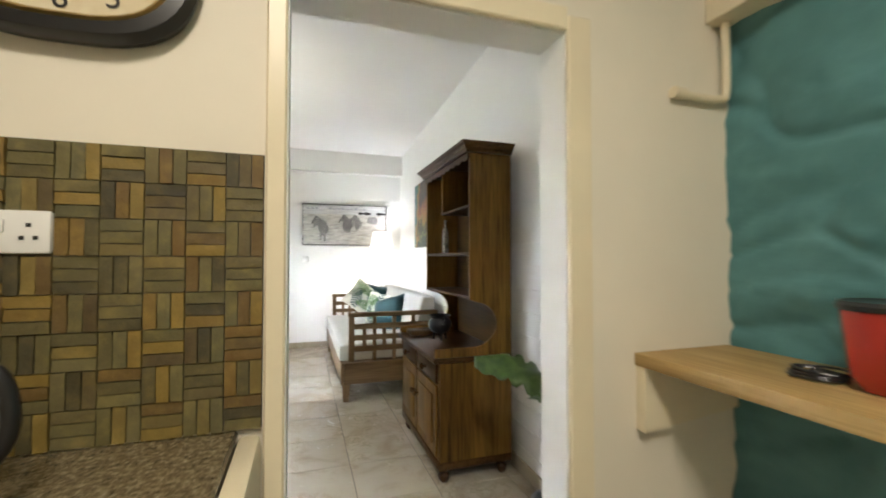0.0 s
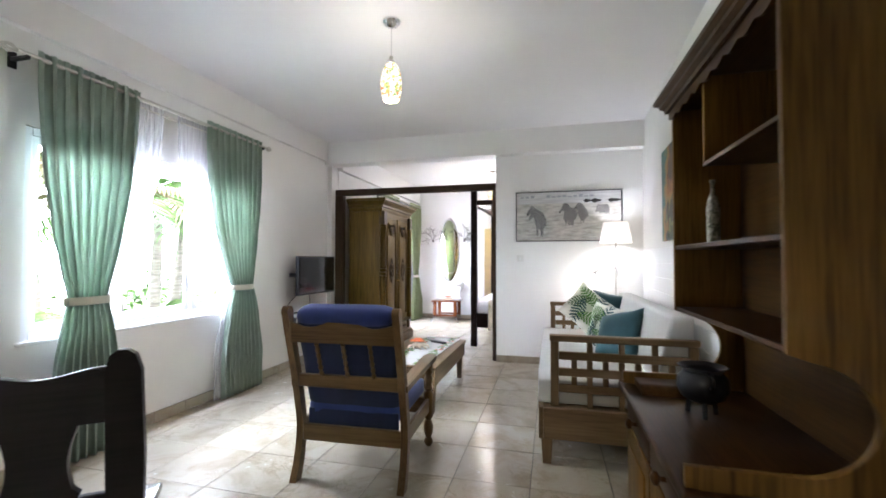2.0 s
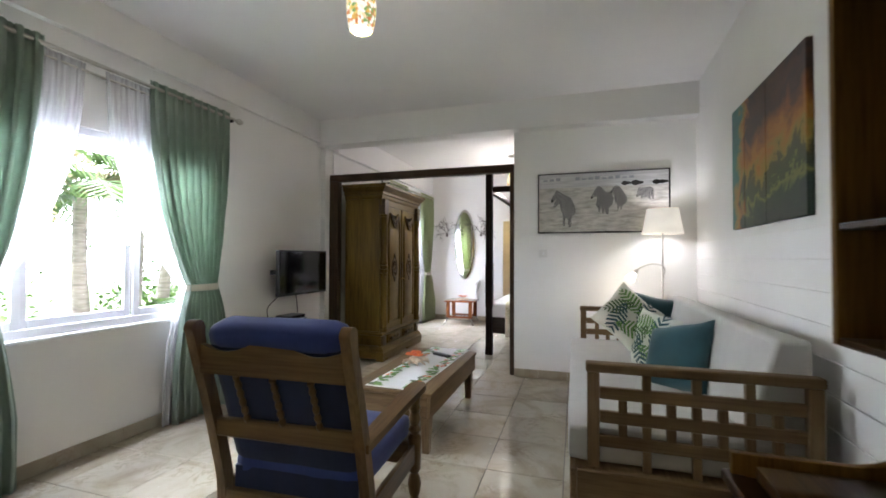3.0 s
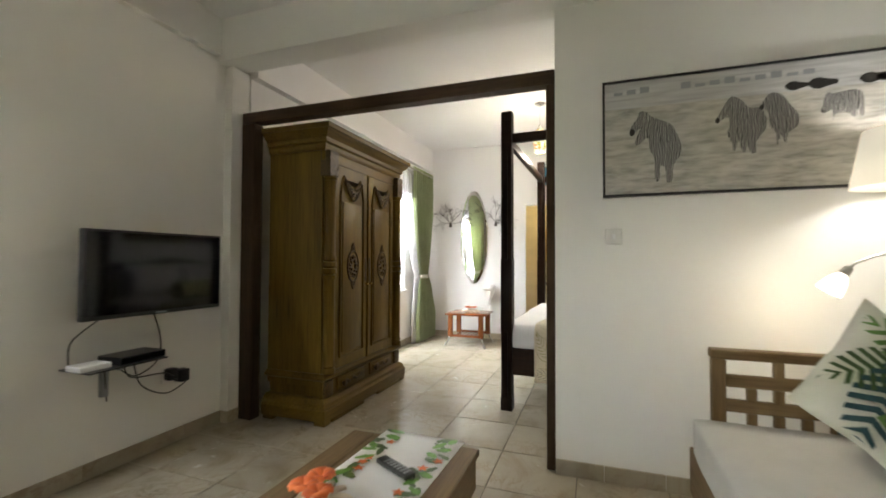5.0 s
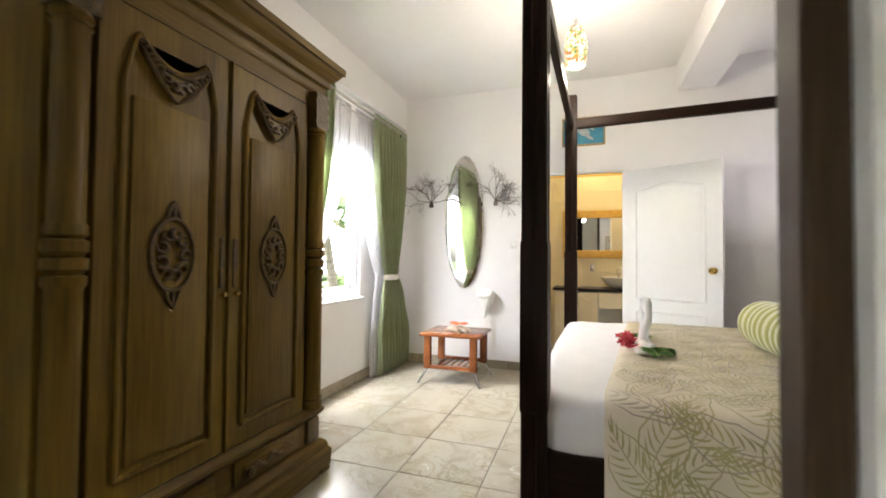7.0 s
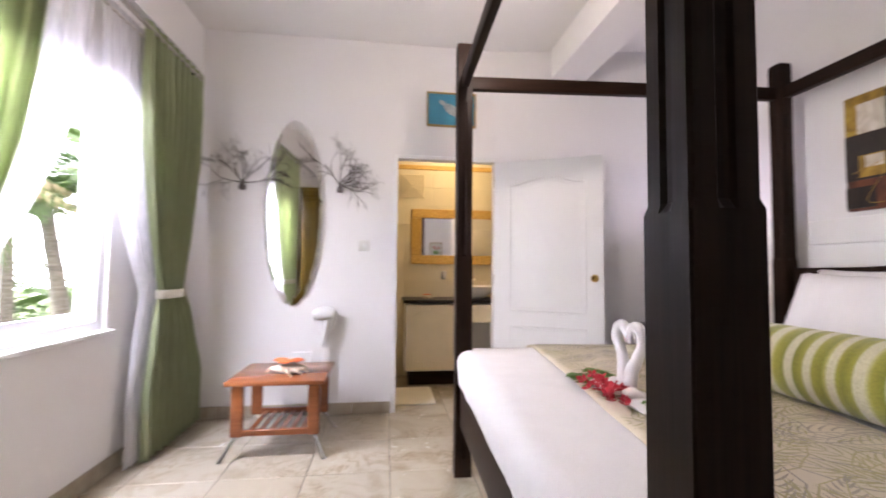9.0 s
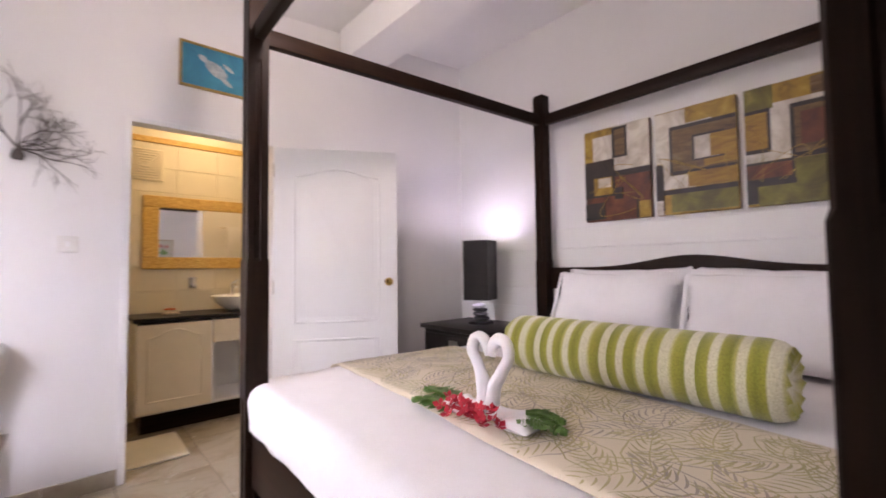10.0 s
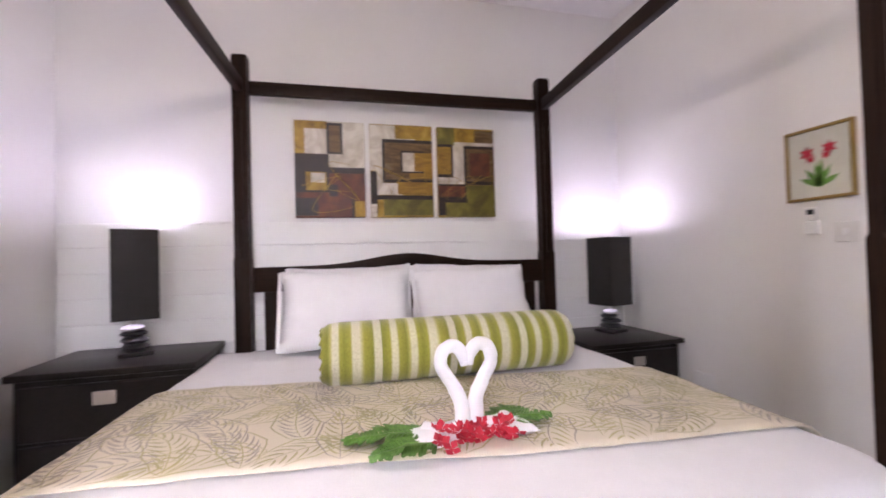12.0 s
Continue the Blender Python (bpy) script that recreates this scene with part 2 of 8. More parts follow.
WALL = plain("wall_paint", (0.80, 0.79, 0.755), 0.6, 0, 0.035, 1.4, 0.06, 70)
WALL_BED = plain("wall_paint_bedroom", (0.80, 0.79, 0.78), 0.6, 0, 0.03, 1.4, 0.06, 70)
CEILING = plain("ceiling_paint", (0.82, 0.81, 0.79), 0.7, 0, 0.03, 1.2, 0.04, 60)
CREAM = plain("cream_gloss_paint", (0.78, 0.70, 0.52), 0.35, 0, 0.05, 5, 0.04, 60)
KITCHEN = plain("kitchen_wall_paint", (0.78, 0.73, 0.62), 0.55, 0, 0.05, 2, 0.08, 60)
PLANK = plain("white_plank_paint", (0.80, 0.795, 0.77), 0.55, 0, 0.03, 3, 0.03, 50)
WHITE = plain("white_gloss", (0.80, 0.80, 0.785), 0.5, 0, 0.02, 4, 0.0)
ALU = plain("white_aluminium", (0.80, 0.81, 0.83), 0.3, 0, 0.03, 4, 0.0)
TILE = floor_tile_material("floor_tile", (0.43, 0.385, 0.30), (0.32, 0.275, 0.195), (0.25, 0.20, 0.125), 0.20)
SKIRT = floor_tile_material("skirting_tile", (0.42, 0.37, 0.28), (0.33, 0.28, 0.20), (0.28, 0.21, 0.13), 0.35)
GROUT = plain("grout", (0.13, 0.115, 0.095), 0.9, 0, 0.2, 20, 0.2)
BATH_TILE = plain("bathroom_tile", (0.72, 0.66, 0.50), 0.25, 0, 0.05, 3, 0.0)
SLATE = slate_material("split_slate")
GRANITE = granite_material("granite")
TEAL = mottled("teal_wall_paint", [(0.3, (0.070, 0.195, 0.215)), (0.6, (0.098, 0.250, 0.270)), (0.8, (0.125, 0.300, 0.315))], 5, 0.55, 0.5, fine=60)
DARKWOOD = wood("dark_stained_wood", (0.006, 0.0030, 0.002), (0.013, 0.0065, 0.004), (0.028, 0.0135, 0.008), 2, 0.42)
DARKWOOD_X = wood("dark_stained_wood_rail", (0.006, 0.0030, 0.002), (0.013, 0.0065, 0.004), (0.028, 0.0135, 0.008), 0, 0.42)
DARKWOOD_Y = wood("dark_stained_wood_beam", (0.006, 0.0030, 0.002), (0.013, 0.0065, 0.004), (0.028, 0.0135, 0.008), 1, 0.42)
FRAMEWOOD = wood("weathered_dark_timber", (0.02, 0.012, 0.007), (0.045, 0.026, 0.014), (0.09, 0.052, 0.026), 2, 0.55)
FRAMEWOOD_X = wood("weathered_dark_lintel", (0.02, 0.012, 0.007), (0.045, 0.026, 0.014), (0.09, 0.052, 0.026), 0, 0.55)
BLACKGLOSS = wood("polished_black_wood", (0.008, 0.006, 0.006), (0.014, 0.011, 0.01), (0.022, 0.017, 0.015), 0, 0.2, 1.0, 1.0)
BLACKWOOD = wood("black_wood", (0.008, 0.006, 0.006), (0.014, 0.011, 0.01), (0.022, 0.017, 0.015), 0, 0.38)
DRESSER = wood("dresser_wood", (0.014, 0.006, 0.002), (0.085, 0.040, 0.008), (0.25, 0.135, 0.026), 2, 0.42, 0.75, 0.05)
# shelf and counter wood darkened; the hutch's shade is in this colour
DRESSER_Y = wood("dresser_wood_shaded", (0.010, 0.004, 0.0015), (0.028, 0.011, 0.003), (0.062, 0.027, 0.007), 1, 0.32, 0.9, 0.12)
# trim wood, also the shade tone of the hutch back board
DRESSER_DARK = wood("dresser_trim_shaded_back", (0.016, 0.007, 0.002), (0.046, 0.021, 0.006), (0.095, 0.047, 0.013), 1, 0.35)
for dull in (DARKWOOD, DARKWOOD_X, DARKWOOD_Y, DRESSER, DRESSER_Y, DRESSER_DARK):
    dull.node_tree.nodes["Principled BSDF"].inputs["Specular IOR Level"].default_value = 0.1
ARMOIRE = wood("armoire_wood", (0.042, 0.023, 0.0032), (0.125, 0.074, 0.0095), (0.225, 0.140, 0.0200), 2, 0.42, 0.8, 0.0)
ARMOIRE_Y = wood("armoire_moulding", (0.036, 0.020, 0.0028), (0.108, 0.063, 0.0085), (0.185, 0.113, 0.0165), 1, 0.42, 0.8)
CARVED = mottled("carved_dark_wood", [(0.3, (0.034, 0.018, 0.003)), (0.7, (0.115, 0.066, 0.010))], 40, 0.45, 1.0, fine=150)
TEAK = wood("chair_wood", (0.088, 0.045, 0.016), (0.185, 0.106, 0.040), (0.27, 0.168, 0.066), 2, 0.35, 1.0, 0.1)
TEAK_X = wood("chair_wood_rail", (0.088, 0.045, 0.016), (0.185, 0.106, 0.040), (0.27, 0.168, 0.066), 0, 0.35, 1.0, 0.1)
TEAK_Y = wood("chair_wood_arm", (0.075, 0.039, 0.015), (0.165, 0.094, 0.036), (0.25, 0.15, 0.06), 1, 0.35, 1.0, 0.1)
OAK_X = wood("recycled_teak_crosswise", (0.085, 0.050, 0.021), (0.165, 0.104, 0.048), (0.25, 0.166, 0.080), 0, 0.55)
OAK_Y = wood("recycled_teak_lengthwise", (0.085, 0.050, 0.021), (0.165, 0.104, 0.048), (0.25, 0.166, 0.080), 1, 0.55)
OAK_Z = wood("recycled_teak_upright", (0.085, 0.050, 0.021), (0.165, 0.104, 0.048), (0.25, 0.166, 0.080), 2, 0.55)
PINE = wood("shelf_wood", (0.26, 0.16, 0.05), (0.42, 0.28, 0.10), (0.54, 0.38, 0.16), 1, 0.5)
REDWOOD = wood("red_brown_wood", (0.14, 0.035, 0.012), (0.25, 0.075, 0.025), (0.36, 0.13, 0.045), 0, 0.25, 1.0, 0.5)
BLUE = fabric("blue_upholstery", (0.030, 0.055, 0.24), 0.12, 500, 0.9, 0.25)
BLUE_BACK = fabric("navy_cloth", (0.018, 0.028, 0.085), 0.12, 500, 0.9, 0.1)
GREY_CLOTH = fabric("pale_grey_cloth", (0.50, 0.49, 0.45), 0.04, 600, 0.9, 0.1)
TEAL_CLOTH = fabric("deep_teal_cloth", (0.012, 0.062, 0.072), 0.15, 400, 0.85, 0.3)
LINEN = fabric("white_linen", (0.80, 0.79, 0.79), 0.025, 300, 0.85, 0.1)
TOWEL = fabric("white_towelling", (0.82, 0.81, 0.81), 0.03, 260, 1.0, 0.5)
# bluish veil of daylight is mixed into this green
CURTAIN = drape_cloth("green_curtain_cloth", (0.30, 0.375, 0.305))
# same cloth for the bedroom pair; the yellower light there is in its colour
CURTAIN_BEDROOM = drape_cloth("green_curtain_cloth_bedroom_light", (0.345, 0.395, 0.225))
SHEER = sheer_cloth("white_sheer_cloth")
BAND = fabric("cream_tie_cloth", (0.62, 0.60, 0.50), 0.05)
PALE, LIME, MOSS, FERNY = (0.56, 0.53, 0.38), (0.30, 0.29, 0.035), (0.205, 0.215, 0.020), (0.40, 0.37, 0.10)
STRIPES = striped_cloth("green_striped_cloth", [(0.0, PALE), (0.09, PALE), (0.11, MOSS), (0.22, LIME), (0.24, FERNY), (0.28, PALE), (0.37, PALE), (0.39, LIME), (0.47, MOSS),
                        (0.53, LIME), (0.55, PALE), (0.62, PALE), (0.64, FERNY), (0.68, MOSS), (0.78, LIME), (0.80, PALE), (0.87, PALE), (0.89, LIME), (0.98, MOSS)], 1, 0.30)
RUNNER = fabric("cream_runner_cloth", (0.71, 0.635, 0.49), 0.04, 350, 0.9, 0.1)
CHROME = plain("chrome", (0.75, 0.75, 0.76), 0.14, 1.0, 0.05, 8, 0.0)
NICKEL = plain("brushed_nickel", (0.55, 0.53, 0.48), 0.3, 1.0, 0.06, 8, 0.0)
BRASS = plain("brass", (0.70, 0.47, 0.14), 0.2, 1.0, 0.08, 8, 0.0)
IRON = plain("black_iron", (0.018, 0.018, 0.02), 0.35, 0.4, 0.2, 12, 0.1, 90)
BLACK = plain("black_plastic", (0.012, 0.012, 0.013), 0.35, 0, 0.1, 8, 0.0)
SCREEN = plain("screen_glass", (0.004, 0.004, 0.005), 0.08, 0, 0.05, 3, 0.0)
GREY_PLASTIC = plain("grey_plastic", (0.30, 0.31, 0.33), 0.4, 0, 0.05, 8, 0.0)
SHADE_BLACK = fabric("black_shade_cloth", (0.012, 0.009, 0.008), 0.2, 500, 0.8, 0.1)
SHADE_LIT = glow("lit_cream_shade", (1.0, 0.93, 0.78), 0.10)
BULB = glow("lit_bulb", (1.0, 0.93, 0.8), 2.0)
FROST = glow("lit_frosted_glass", (1.0, 0.92, 0.8), 0.6)
MOSAIC = mosaic_glass("mosaic_art_glass", 0.22)
PEBBLE = plain("dark_pebble", (0.025, 0.024, 0.024), 0.3, 0, 0.3, 10, 0.05)
PEBBLE_TOP = plain("pale_pebble", (0.6, 0.58, 0.6), 0.4, 0, 0.1, 10, 0.05)
MIRROR = plain("mirror_glass", (0.9, 0.9, 0.9), 0.01, 1.0, 0.0, 2, 0.0)
GLASS = glass_pane("window_glass")
GOLD = mottled("yellow_bamboo_border", [(0.3, (0.40, 0.22, 0.04)), (0.55, (0.62, 0.40, 0.10)), (0.8, (0.75, 0.55, 0.2))], 30, 0.4, 1.0, (1, 1, 4), fine=90)
GILT = plain("gilt_frame", (0.36, 0.24, 0.07), 0.35, 0.6, 0.2, 30, 0.2)
CORAL = plain("dried_sea_fan", (0.10, 0.085, 0.075), 0.8, 0, 0.2, 30, 0.2)
LEAF = mottled("green_leaf", [(0.3, (0.022, 0.055, 0.010)), (0.7, (0.065, 0.115, 0.022))], 22, 0.35, 0.6, fine=120)
FERN = mottled("fern_green", [(0.3, (0.08, 0.21, 0.025)), (0.7, (0.17, 0.36, 0.06))], 40, 0.45, 0.6)
FERN_DARK = mottled("fern_deep_green", [(0.3, (0.060, 0.150, 0.020)), (0.7, (0.135, 0.27, 0.050))], 40, 0.45, 0.6)
PALM = mottled("palm_green", [(0.3, (0.04, 0.095, 0.015)), (0.7, (0.11, 0.19, 0.035))], 3, 0.5, 0.6)
PALM_DRY = mottled("dry_palm", [(0.3, (0.14, 0.11, 0.05)), (0.7, (0.26, 0.22, 0.11))], 4, 0.7, 0.6)
TRUNK = mottled("palm_trunk", [(0.3, (0.12, 0.10, 0.08)), (0.7, (0.26, 0.23, 0.19))], 6, 0.9, 0.5, (1, 1, 6), fine=40)
GRASS = mottled("lawn", [(0.3, (0.05, 0.085, 0.02)), (0.7, (0.11, 0.15, 0.04))], 8, 0.95, 1.0, fine=60)
RED_PETAL = mottled("crimson_petal", [(0.3, (0.34, 0.008, 0.02)), (0.7, (0.58, 0.02, 0.045))], 30, 0.6, 0.5)
ORANGE = mottled("orange_petal", [(0.3, (0.62, 0.09, 0.02)), (0.7, (0.80, 0.22, 0.06))], 30, 0.6, 0.5)
SHELL = mottled("pale_shell", [(0.3, (0.50, 0.36, 0.24)), (0.7, (0.78, 0.70, 0.58))], 14, 0.35, 0.8)
PORCELAIN = plain("porcelain", (0.80, 0.79, 0.76), 0.12, 0, 0.02, 4, 0.0)
RED_ENAMEL = plain("red_enamel", (0.33, 0.025, 0.015), 0.2, 0, 0.1, 6, 0.0)
CLOCKFACE = mottled("aged_clock_paper", [(0.3, (0.62, 0.52, 0.33)), (0.7, (0.76, 0.70, 0.52))], 7, 0.6, 0.6)
INK = plain("black_ink", (0.02, 0.018, 0.015), 0.7, 0, 0.1, 10, 0.0)
SWITCH = plain("ivory_switch_plastic", (0.72, 0.71, 0.67), 0.35, 0, 0.03, 6, 0.0)
MAT_CLOTH = fabric("cream_bath_mat", (0.66, 0.62, 0.50), 0.05, 200, 1.0, 0.3)


# ---------------------------------------------------------------- building helpers
def box(bm, x0, x1, y0, y1, z0, z1, bevel=0.0, seg=1):
    r = bmesh.ops.create_cube(bm, size=1.0)
    vs = r["verts"]
    bmesh.ops.scale(bm, vec=(x1 - x0, y1 - y0, z1 - z0), verts=vs)
    bmesh.ops.translate(bm, vec=((x0 + x1) / 2, (y0 + y1) / 2, (z0 + z1) / 2), verts=vs)
    if bevel:
        es = list({e for v in vs for e in v.link_edges})
        bmesh.ops.bevel(bm, geom=es, offset=bevel, segments=seg, affect="EDGES", profile=0.5)
    return bm


def boxes(*specs, bevel=0.0, seg=1):
    bm = bmesh.new()
    for s in specs:
        box(bm, *s, bevel=bevel, seg=seg)
    return bm


def ring_loft(bm, rings, close_ends=True, closed_ring=True):
    """Skins a list of rings (lists of points, all of one length)."""
    rows = [[bm.verts.new(p) for p in r] for r in rings]
    n = len(rows[0])
    for a, b in zip(rows, rows[1:]):
        for i in range(n if closed_ring else n - 1):
            j = (i + 1) % n
            bm.faces.new((a[i], a[j], b[j], b[i]))
    if close_ends and closed_ring:
        bm.faces.new(rows[0][::-1])
        bm.faces.new(rows[-1])
    return bm


def lathe(profile, n=20, centre=(0, 0), bm=None):
    """Turns (radius, z) pairs about the upright axis."""
    bm = bm or bmesh.new()
    rings = [[(centre[0] + r * math.cos(2 * math.pi * i / n), centre[1] + r * math.sin(2 * math.pi * i / n), z) for i in range(n)] for r, z in profile]
    return ring_loft(bm, rings)


def tube(points, radius, n=8, bm=None, taper=None):
    """A round bar along points; taper gives a radius factor from 0 to 1 along it."""
    bm = bm or bmesh.new()
    pts = [Vector(p) for p in points]
    rings = []
    u = None
    for i, p in enumerate(pts):
        d = (pts[min(i + 1, len(pts) - 1)] - pts[max(i - 1, 0)]).normalized()
        if u is not None:
            u = u - d * u.dot(d)
        if u is None or u.length < 1e-4:
            u = d.cross(Vector((0, 0, 1)) if abs(d.z) < 0.9 else Vector((1, 0, 0)))
        u = u.normalized()
        w = d.cross(u)
        r = radius * (taper(i / max(1, len(pts) - 1)) if taper else 1.0)
        rings.append([p + r * (math.cos(2 * math.pi * k / n) * u + math.sin(2 * math.pi * k / n) * w) for k in range(n)])
    return ring_loft(bm, rings)


def slab(outline, axis, a, b, bm=None, bevel=0.0):
    """Extrudes a flat outline of (u, v) pairs along an axis from a to b."""
    bm = bm or bmesh.new()

    def place(u, v, w):
        return ((w, u, v), (u, w, v), (u, v, w))[axis]
    va = [bm.verts.new(place(u, v, a)) for u, v in outline]
    vb = [bm.verts.new(place(u, v, b)) for u, v in outline]
    n = len(outline)
    faces = [bm.faces.new(va), bm.faces.new(vb[::-1])]
    for i in range(n):
        faces.append(bm.faces.new((va[i], vb[i], vb[(i + 1) % n], va[(i + 1) % n])))
    bmesh.ops.recalc_face_normals(bm, faces=faces)
    if bevel:
        bmesh.ops.bevel(bm, geom=list(set(faces[0].edges) | set(faces[1].edges)), offset=bevel, segments=2, affect="EDGES", profile=0.5)
    return bm


def spline(points, n):
    """Points along a smooth curve through the given ones."""
    pts = [Vector(p) for p in points]
    out = []
    seg = len(pts) - 1
    for k in range(n + 1):
        f = k / n * seg
        i = min(int(f), seg - 1)
        t = f - i
        p0, p1, p2, p3 = pts[max(i - 1, 0)], pts[i], pts[i + 1], pts[min(i + 2, seg)]
        out.append(0.5 * ((2 * p1) + (p2 - p0) * t + (2 * p0 - 5 * p1 + 4 * p2 - p3) * t * t + (3 * p1 - p0 - 3 * p2 + p3) * t ** 3))
    return out


def cushion(sx, sy, sz, n=12, power=4.0, seed=0, wrinkle=0.004):
    """A stuffed cushion about the origin: square in plan, thick in the middle, thin at the seam."""
    bm = bmesh.new()
    rnd = Vector((seed * 3.1, seed * 1.7, seed * 0.9))
    grid = {}
    for side in (1, -1):
        for i in range(n + 1):
            for j in range(n + 1):
                if side == -1 and (i in (0, n) or j in (0, n)):
                    grid[side, i, j] = grid[1, i, j]
                    continue
                u, v = 2 * i / n - 1, 2 * j / n - 1
                h = (1 - abs(u) ** power) * (1 - abs(v) ** power)
                pinch = 1 - 0.07 * (1 - abs(u * v)) * max(abs(u), abs(v)) ** 3
                p = Vector((u * sx / 2 * pinch, v * sy / 2 * pinch, side * sz / 2 * h ** 0.6))
                p += wrinkle * noise.noise_vector(p * 9 + rnd)
                grid[side, i, j] = bm.verts.new(p)
    for side in (1, -1):
        for i in range(n):
            for j in range(n):
                q = [grid[side, i, j], grid[side, i + 1, j], grid[side, i + 1, j + 1], grid[side, i, j + 1]]
                bm.faces.new(q if side == 1 else q[::-1])
    return bm


def soft_box(x0, x1, y0, y1, z0, z1, r=0.04, n=10, wrinkle=0.003, seed=0):
    """An upholstered block with round edges and slight unevenness."""
    bm = boxes((x0, x1, y0, y1, z0, z1))
    bmesh.ops.subdivide_edges(bm, edges=bm.edges[:], cuts=n, use_grid_fill=True)
    c = Vector(((x0 + x1) / 2, (y0 + y1) / 2, (z0 + z1) / 2))
    h = Vector(((x1 - x0) / 2, (y1 - y0) / 2, (z1 - z0) / 2))
    for v in bm.verts:
        d = v.co - c
        q = Vector([max(-(h[i] - r), min(h[i] - r, d[i])) for i in range(3)])
        off = d - q
        if off.length > 1e-6:
            off = off.normalized() * r
        v.co = c + q + off + wrinkle * noise.noise_vector(v.co * 5 + Vector((seed, 0, 0)))
    return bm


def mesh_of(name, bm, material, smooth=40):
    me = bpy.data.meshes.new(name)
    bmesh.ops.recalc_face_normals(bm, faces=bm.faces[:])
    bm.to_mesh(me)
    bm.free()
    me.materials.append(material)
    if smooth:
        for p in me.polygons:
            p.use_smooth = True
        me.set_sharp_from_angle(angle=radians(smooth))
    return me


def part(name, bm, material, parent, label="", smooth=40):
    ob = new(name, mesh_of(name, bm, material, smooth))
    ob.parent = parent
    if label:
        ob["label"] = label
    return ob


def thing(name, m, label, category, group="", kind=""):
    ob = new(name)
    ob.empty_display_size = 0.1
    ob.matrix_world = m
    return tagged(ob, label, category, group, kind)


def single(name, bm, material, label, category, m=None, group="", kind="", smooth=40):
    ob = new(name, mesh_of(name, bm, material, smooth))
    if m is not None:
        ob.matrix_world = m
    return tagged(ob, label, category, group, kind)


def solid(ob, thick, offset=0.0):
    md = ob.modifiers.new("thickness", "SOLIDIFY")
    md.thickness, md.offset = thick, offset
    return ob


def structure(name, bm, material, label, smooth=0):
    return single(name, bm, material, label, name.split("_")[0], kind="structure", smooth=smooth)


# ---------------------------------------------------------------- setting
XL, XB = -2.46, -2.38            # window wall, living room and bedroom
YD0, YD1 = 0.56, 0.70            # wall with the kitchen doorway
YZ0, YZ1 = 6.20, 6.30            # wall between living room and bedroom
YF = 10.09                       # bathroom wall of the bedroom
XH = 1.58                        # headboard wall


def right_wall_x(y):
    return 1.53 + (y - 1.8) * 0.042


def ring_loft_closed(rings):
    bm = ring_loft(bmesh.new(), rings + rings[:1], close_ends=False)
    bmesh.ops.remove_doubles(bm, verts=bm.verts[:], dist=1e-5)
    return bm


def holed_wall(x0, x1, y0, y1, z0, z1, a0, a1, b0, b1):
    """A wall between x0 and x1 with one rectangular opening from a0 to a1 and b0 to b1."""
    outer = [(y0, z0), (y1, z0), (y1, z1), (y0, z1)]
    inner = [(a0, b0), (a1, b0), (a1, b1), (a0, b1)]
    return ring_loft_closed([[(x0, y, z) for y, z in outer], [(x0, y, z) for y, z in inner], [(x1, y, z) for y, z in inner], [(x1, y, z) for y, z in outer]])


floor = structure("floor", boxes((-2.75, 2.3, -2.6, 11.9, -0.549, -0.004)), GROUT, "pale marbled ceramic tile floor with dark joints")
structure("ceiling", boxes((-2.75, 2.3, -2.6, 11.9, CEIL, CEIL + 0.15)), CEILING, "smooth white painted ceiling")

# window wall, in strips round the two windows
structure("wall_window_living", holed_wall(XL - 0.16, XL, 0.6, YZ1, 0, CEIL, 2.53, 4.46, 0.81, 2.13), WALL, "white painted wall with a wide window opening")
structure("beam_window_living", boxes((XL, XL + 0.05, 0.70, 6.05, 2.70, CEIL)), WALL, "shallow white plaster beam along the wall top")
structure("wall_window_bedroom", holed_wall(XB - 0.16, XB, YZ1, 10.25, 0, CEIL, 7.92, 9.19, 0.79, 2.10), WALL_BED, "white painted bedroom wall with a window opening")
structure("beam_window_bedroom", boxes((XB, XB + 0.07, YZ1, YF, 2.62, CEIL)), WALL_BED, "white plaster beam above the bedroom window")
# wall with the zebra picture, pilaster and beam over the wide opening
structure("wall_zebra", boxes((-0.056, 1.95, YZ0, YZ1, 0, CEIL)), WALL, "white painted partition wall beside the wide opening")
structure("wall_pilaster", boxes((XL, -2.3905, 6.13, YZ1, 0, 2.65)), WALL, "narrow white pilaster beside the opening")
structure("beam_opening", boxes((XL, 1.95, 6.05, YZ0 - 0.001, 2.66, CEIL), (XL, -0.056, YZ0, YZ1 - 0.02, 2.66, CEIL)), WALL, "white beam across the ceiling over the opening")
# right-hand wall, slightly out of square, with planks on its lower part
bm = bmesh.new()
slab([(right_wall_x(0.70), 0.70), (right_wall_x(YZ0), YZ0), (right_wall_x(YZ0) + 0.25, YZ0), (right_wall_x(0.70) + 0.25, 0.70)], 2, 0, CEIL, bm)
structure("wall_right", bm, WALL, "white painted long wall of the living room")
structure("wall_head", boxes((XH, XH + 0.2, YZ1, 10.25, 0, CEIL)), WALL_BED, "white painted wall behind the bed")
# bathroom wall with its doorway
structure("wall_bathroom", boxes((XB - 0.16, -0.825, YF, YF + 0.12, 0, CEIL), (-0.825, 0.0, YF, YF + 0.12, 2.03, CEIL)), WALL_BED, "white bedroom wall with a doorway to the bathroom")
bm = bmesh.new()
slab([(0.0, YF), (XH + 0.05, 9.86), (XH + 0.05, 10.21), (0.0, 10.21)], 2, 0, CEIL, bm)
structure("wall_bathroom_side", bm, WALL_BED, "white bedroom wall behind the open door")
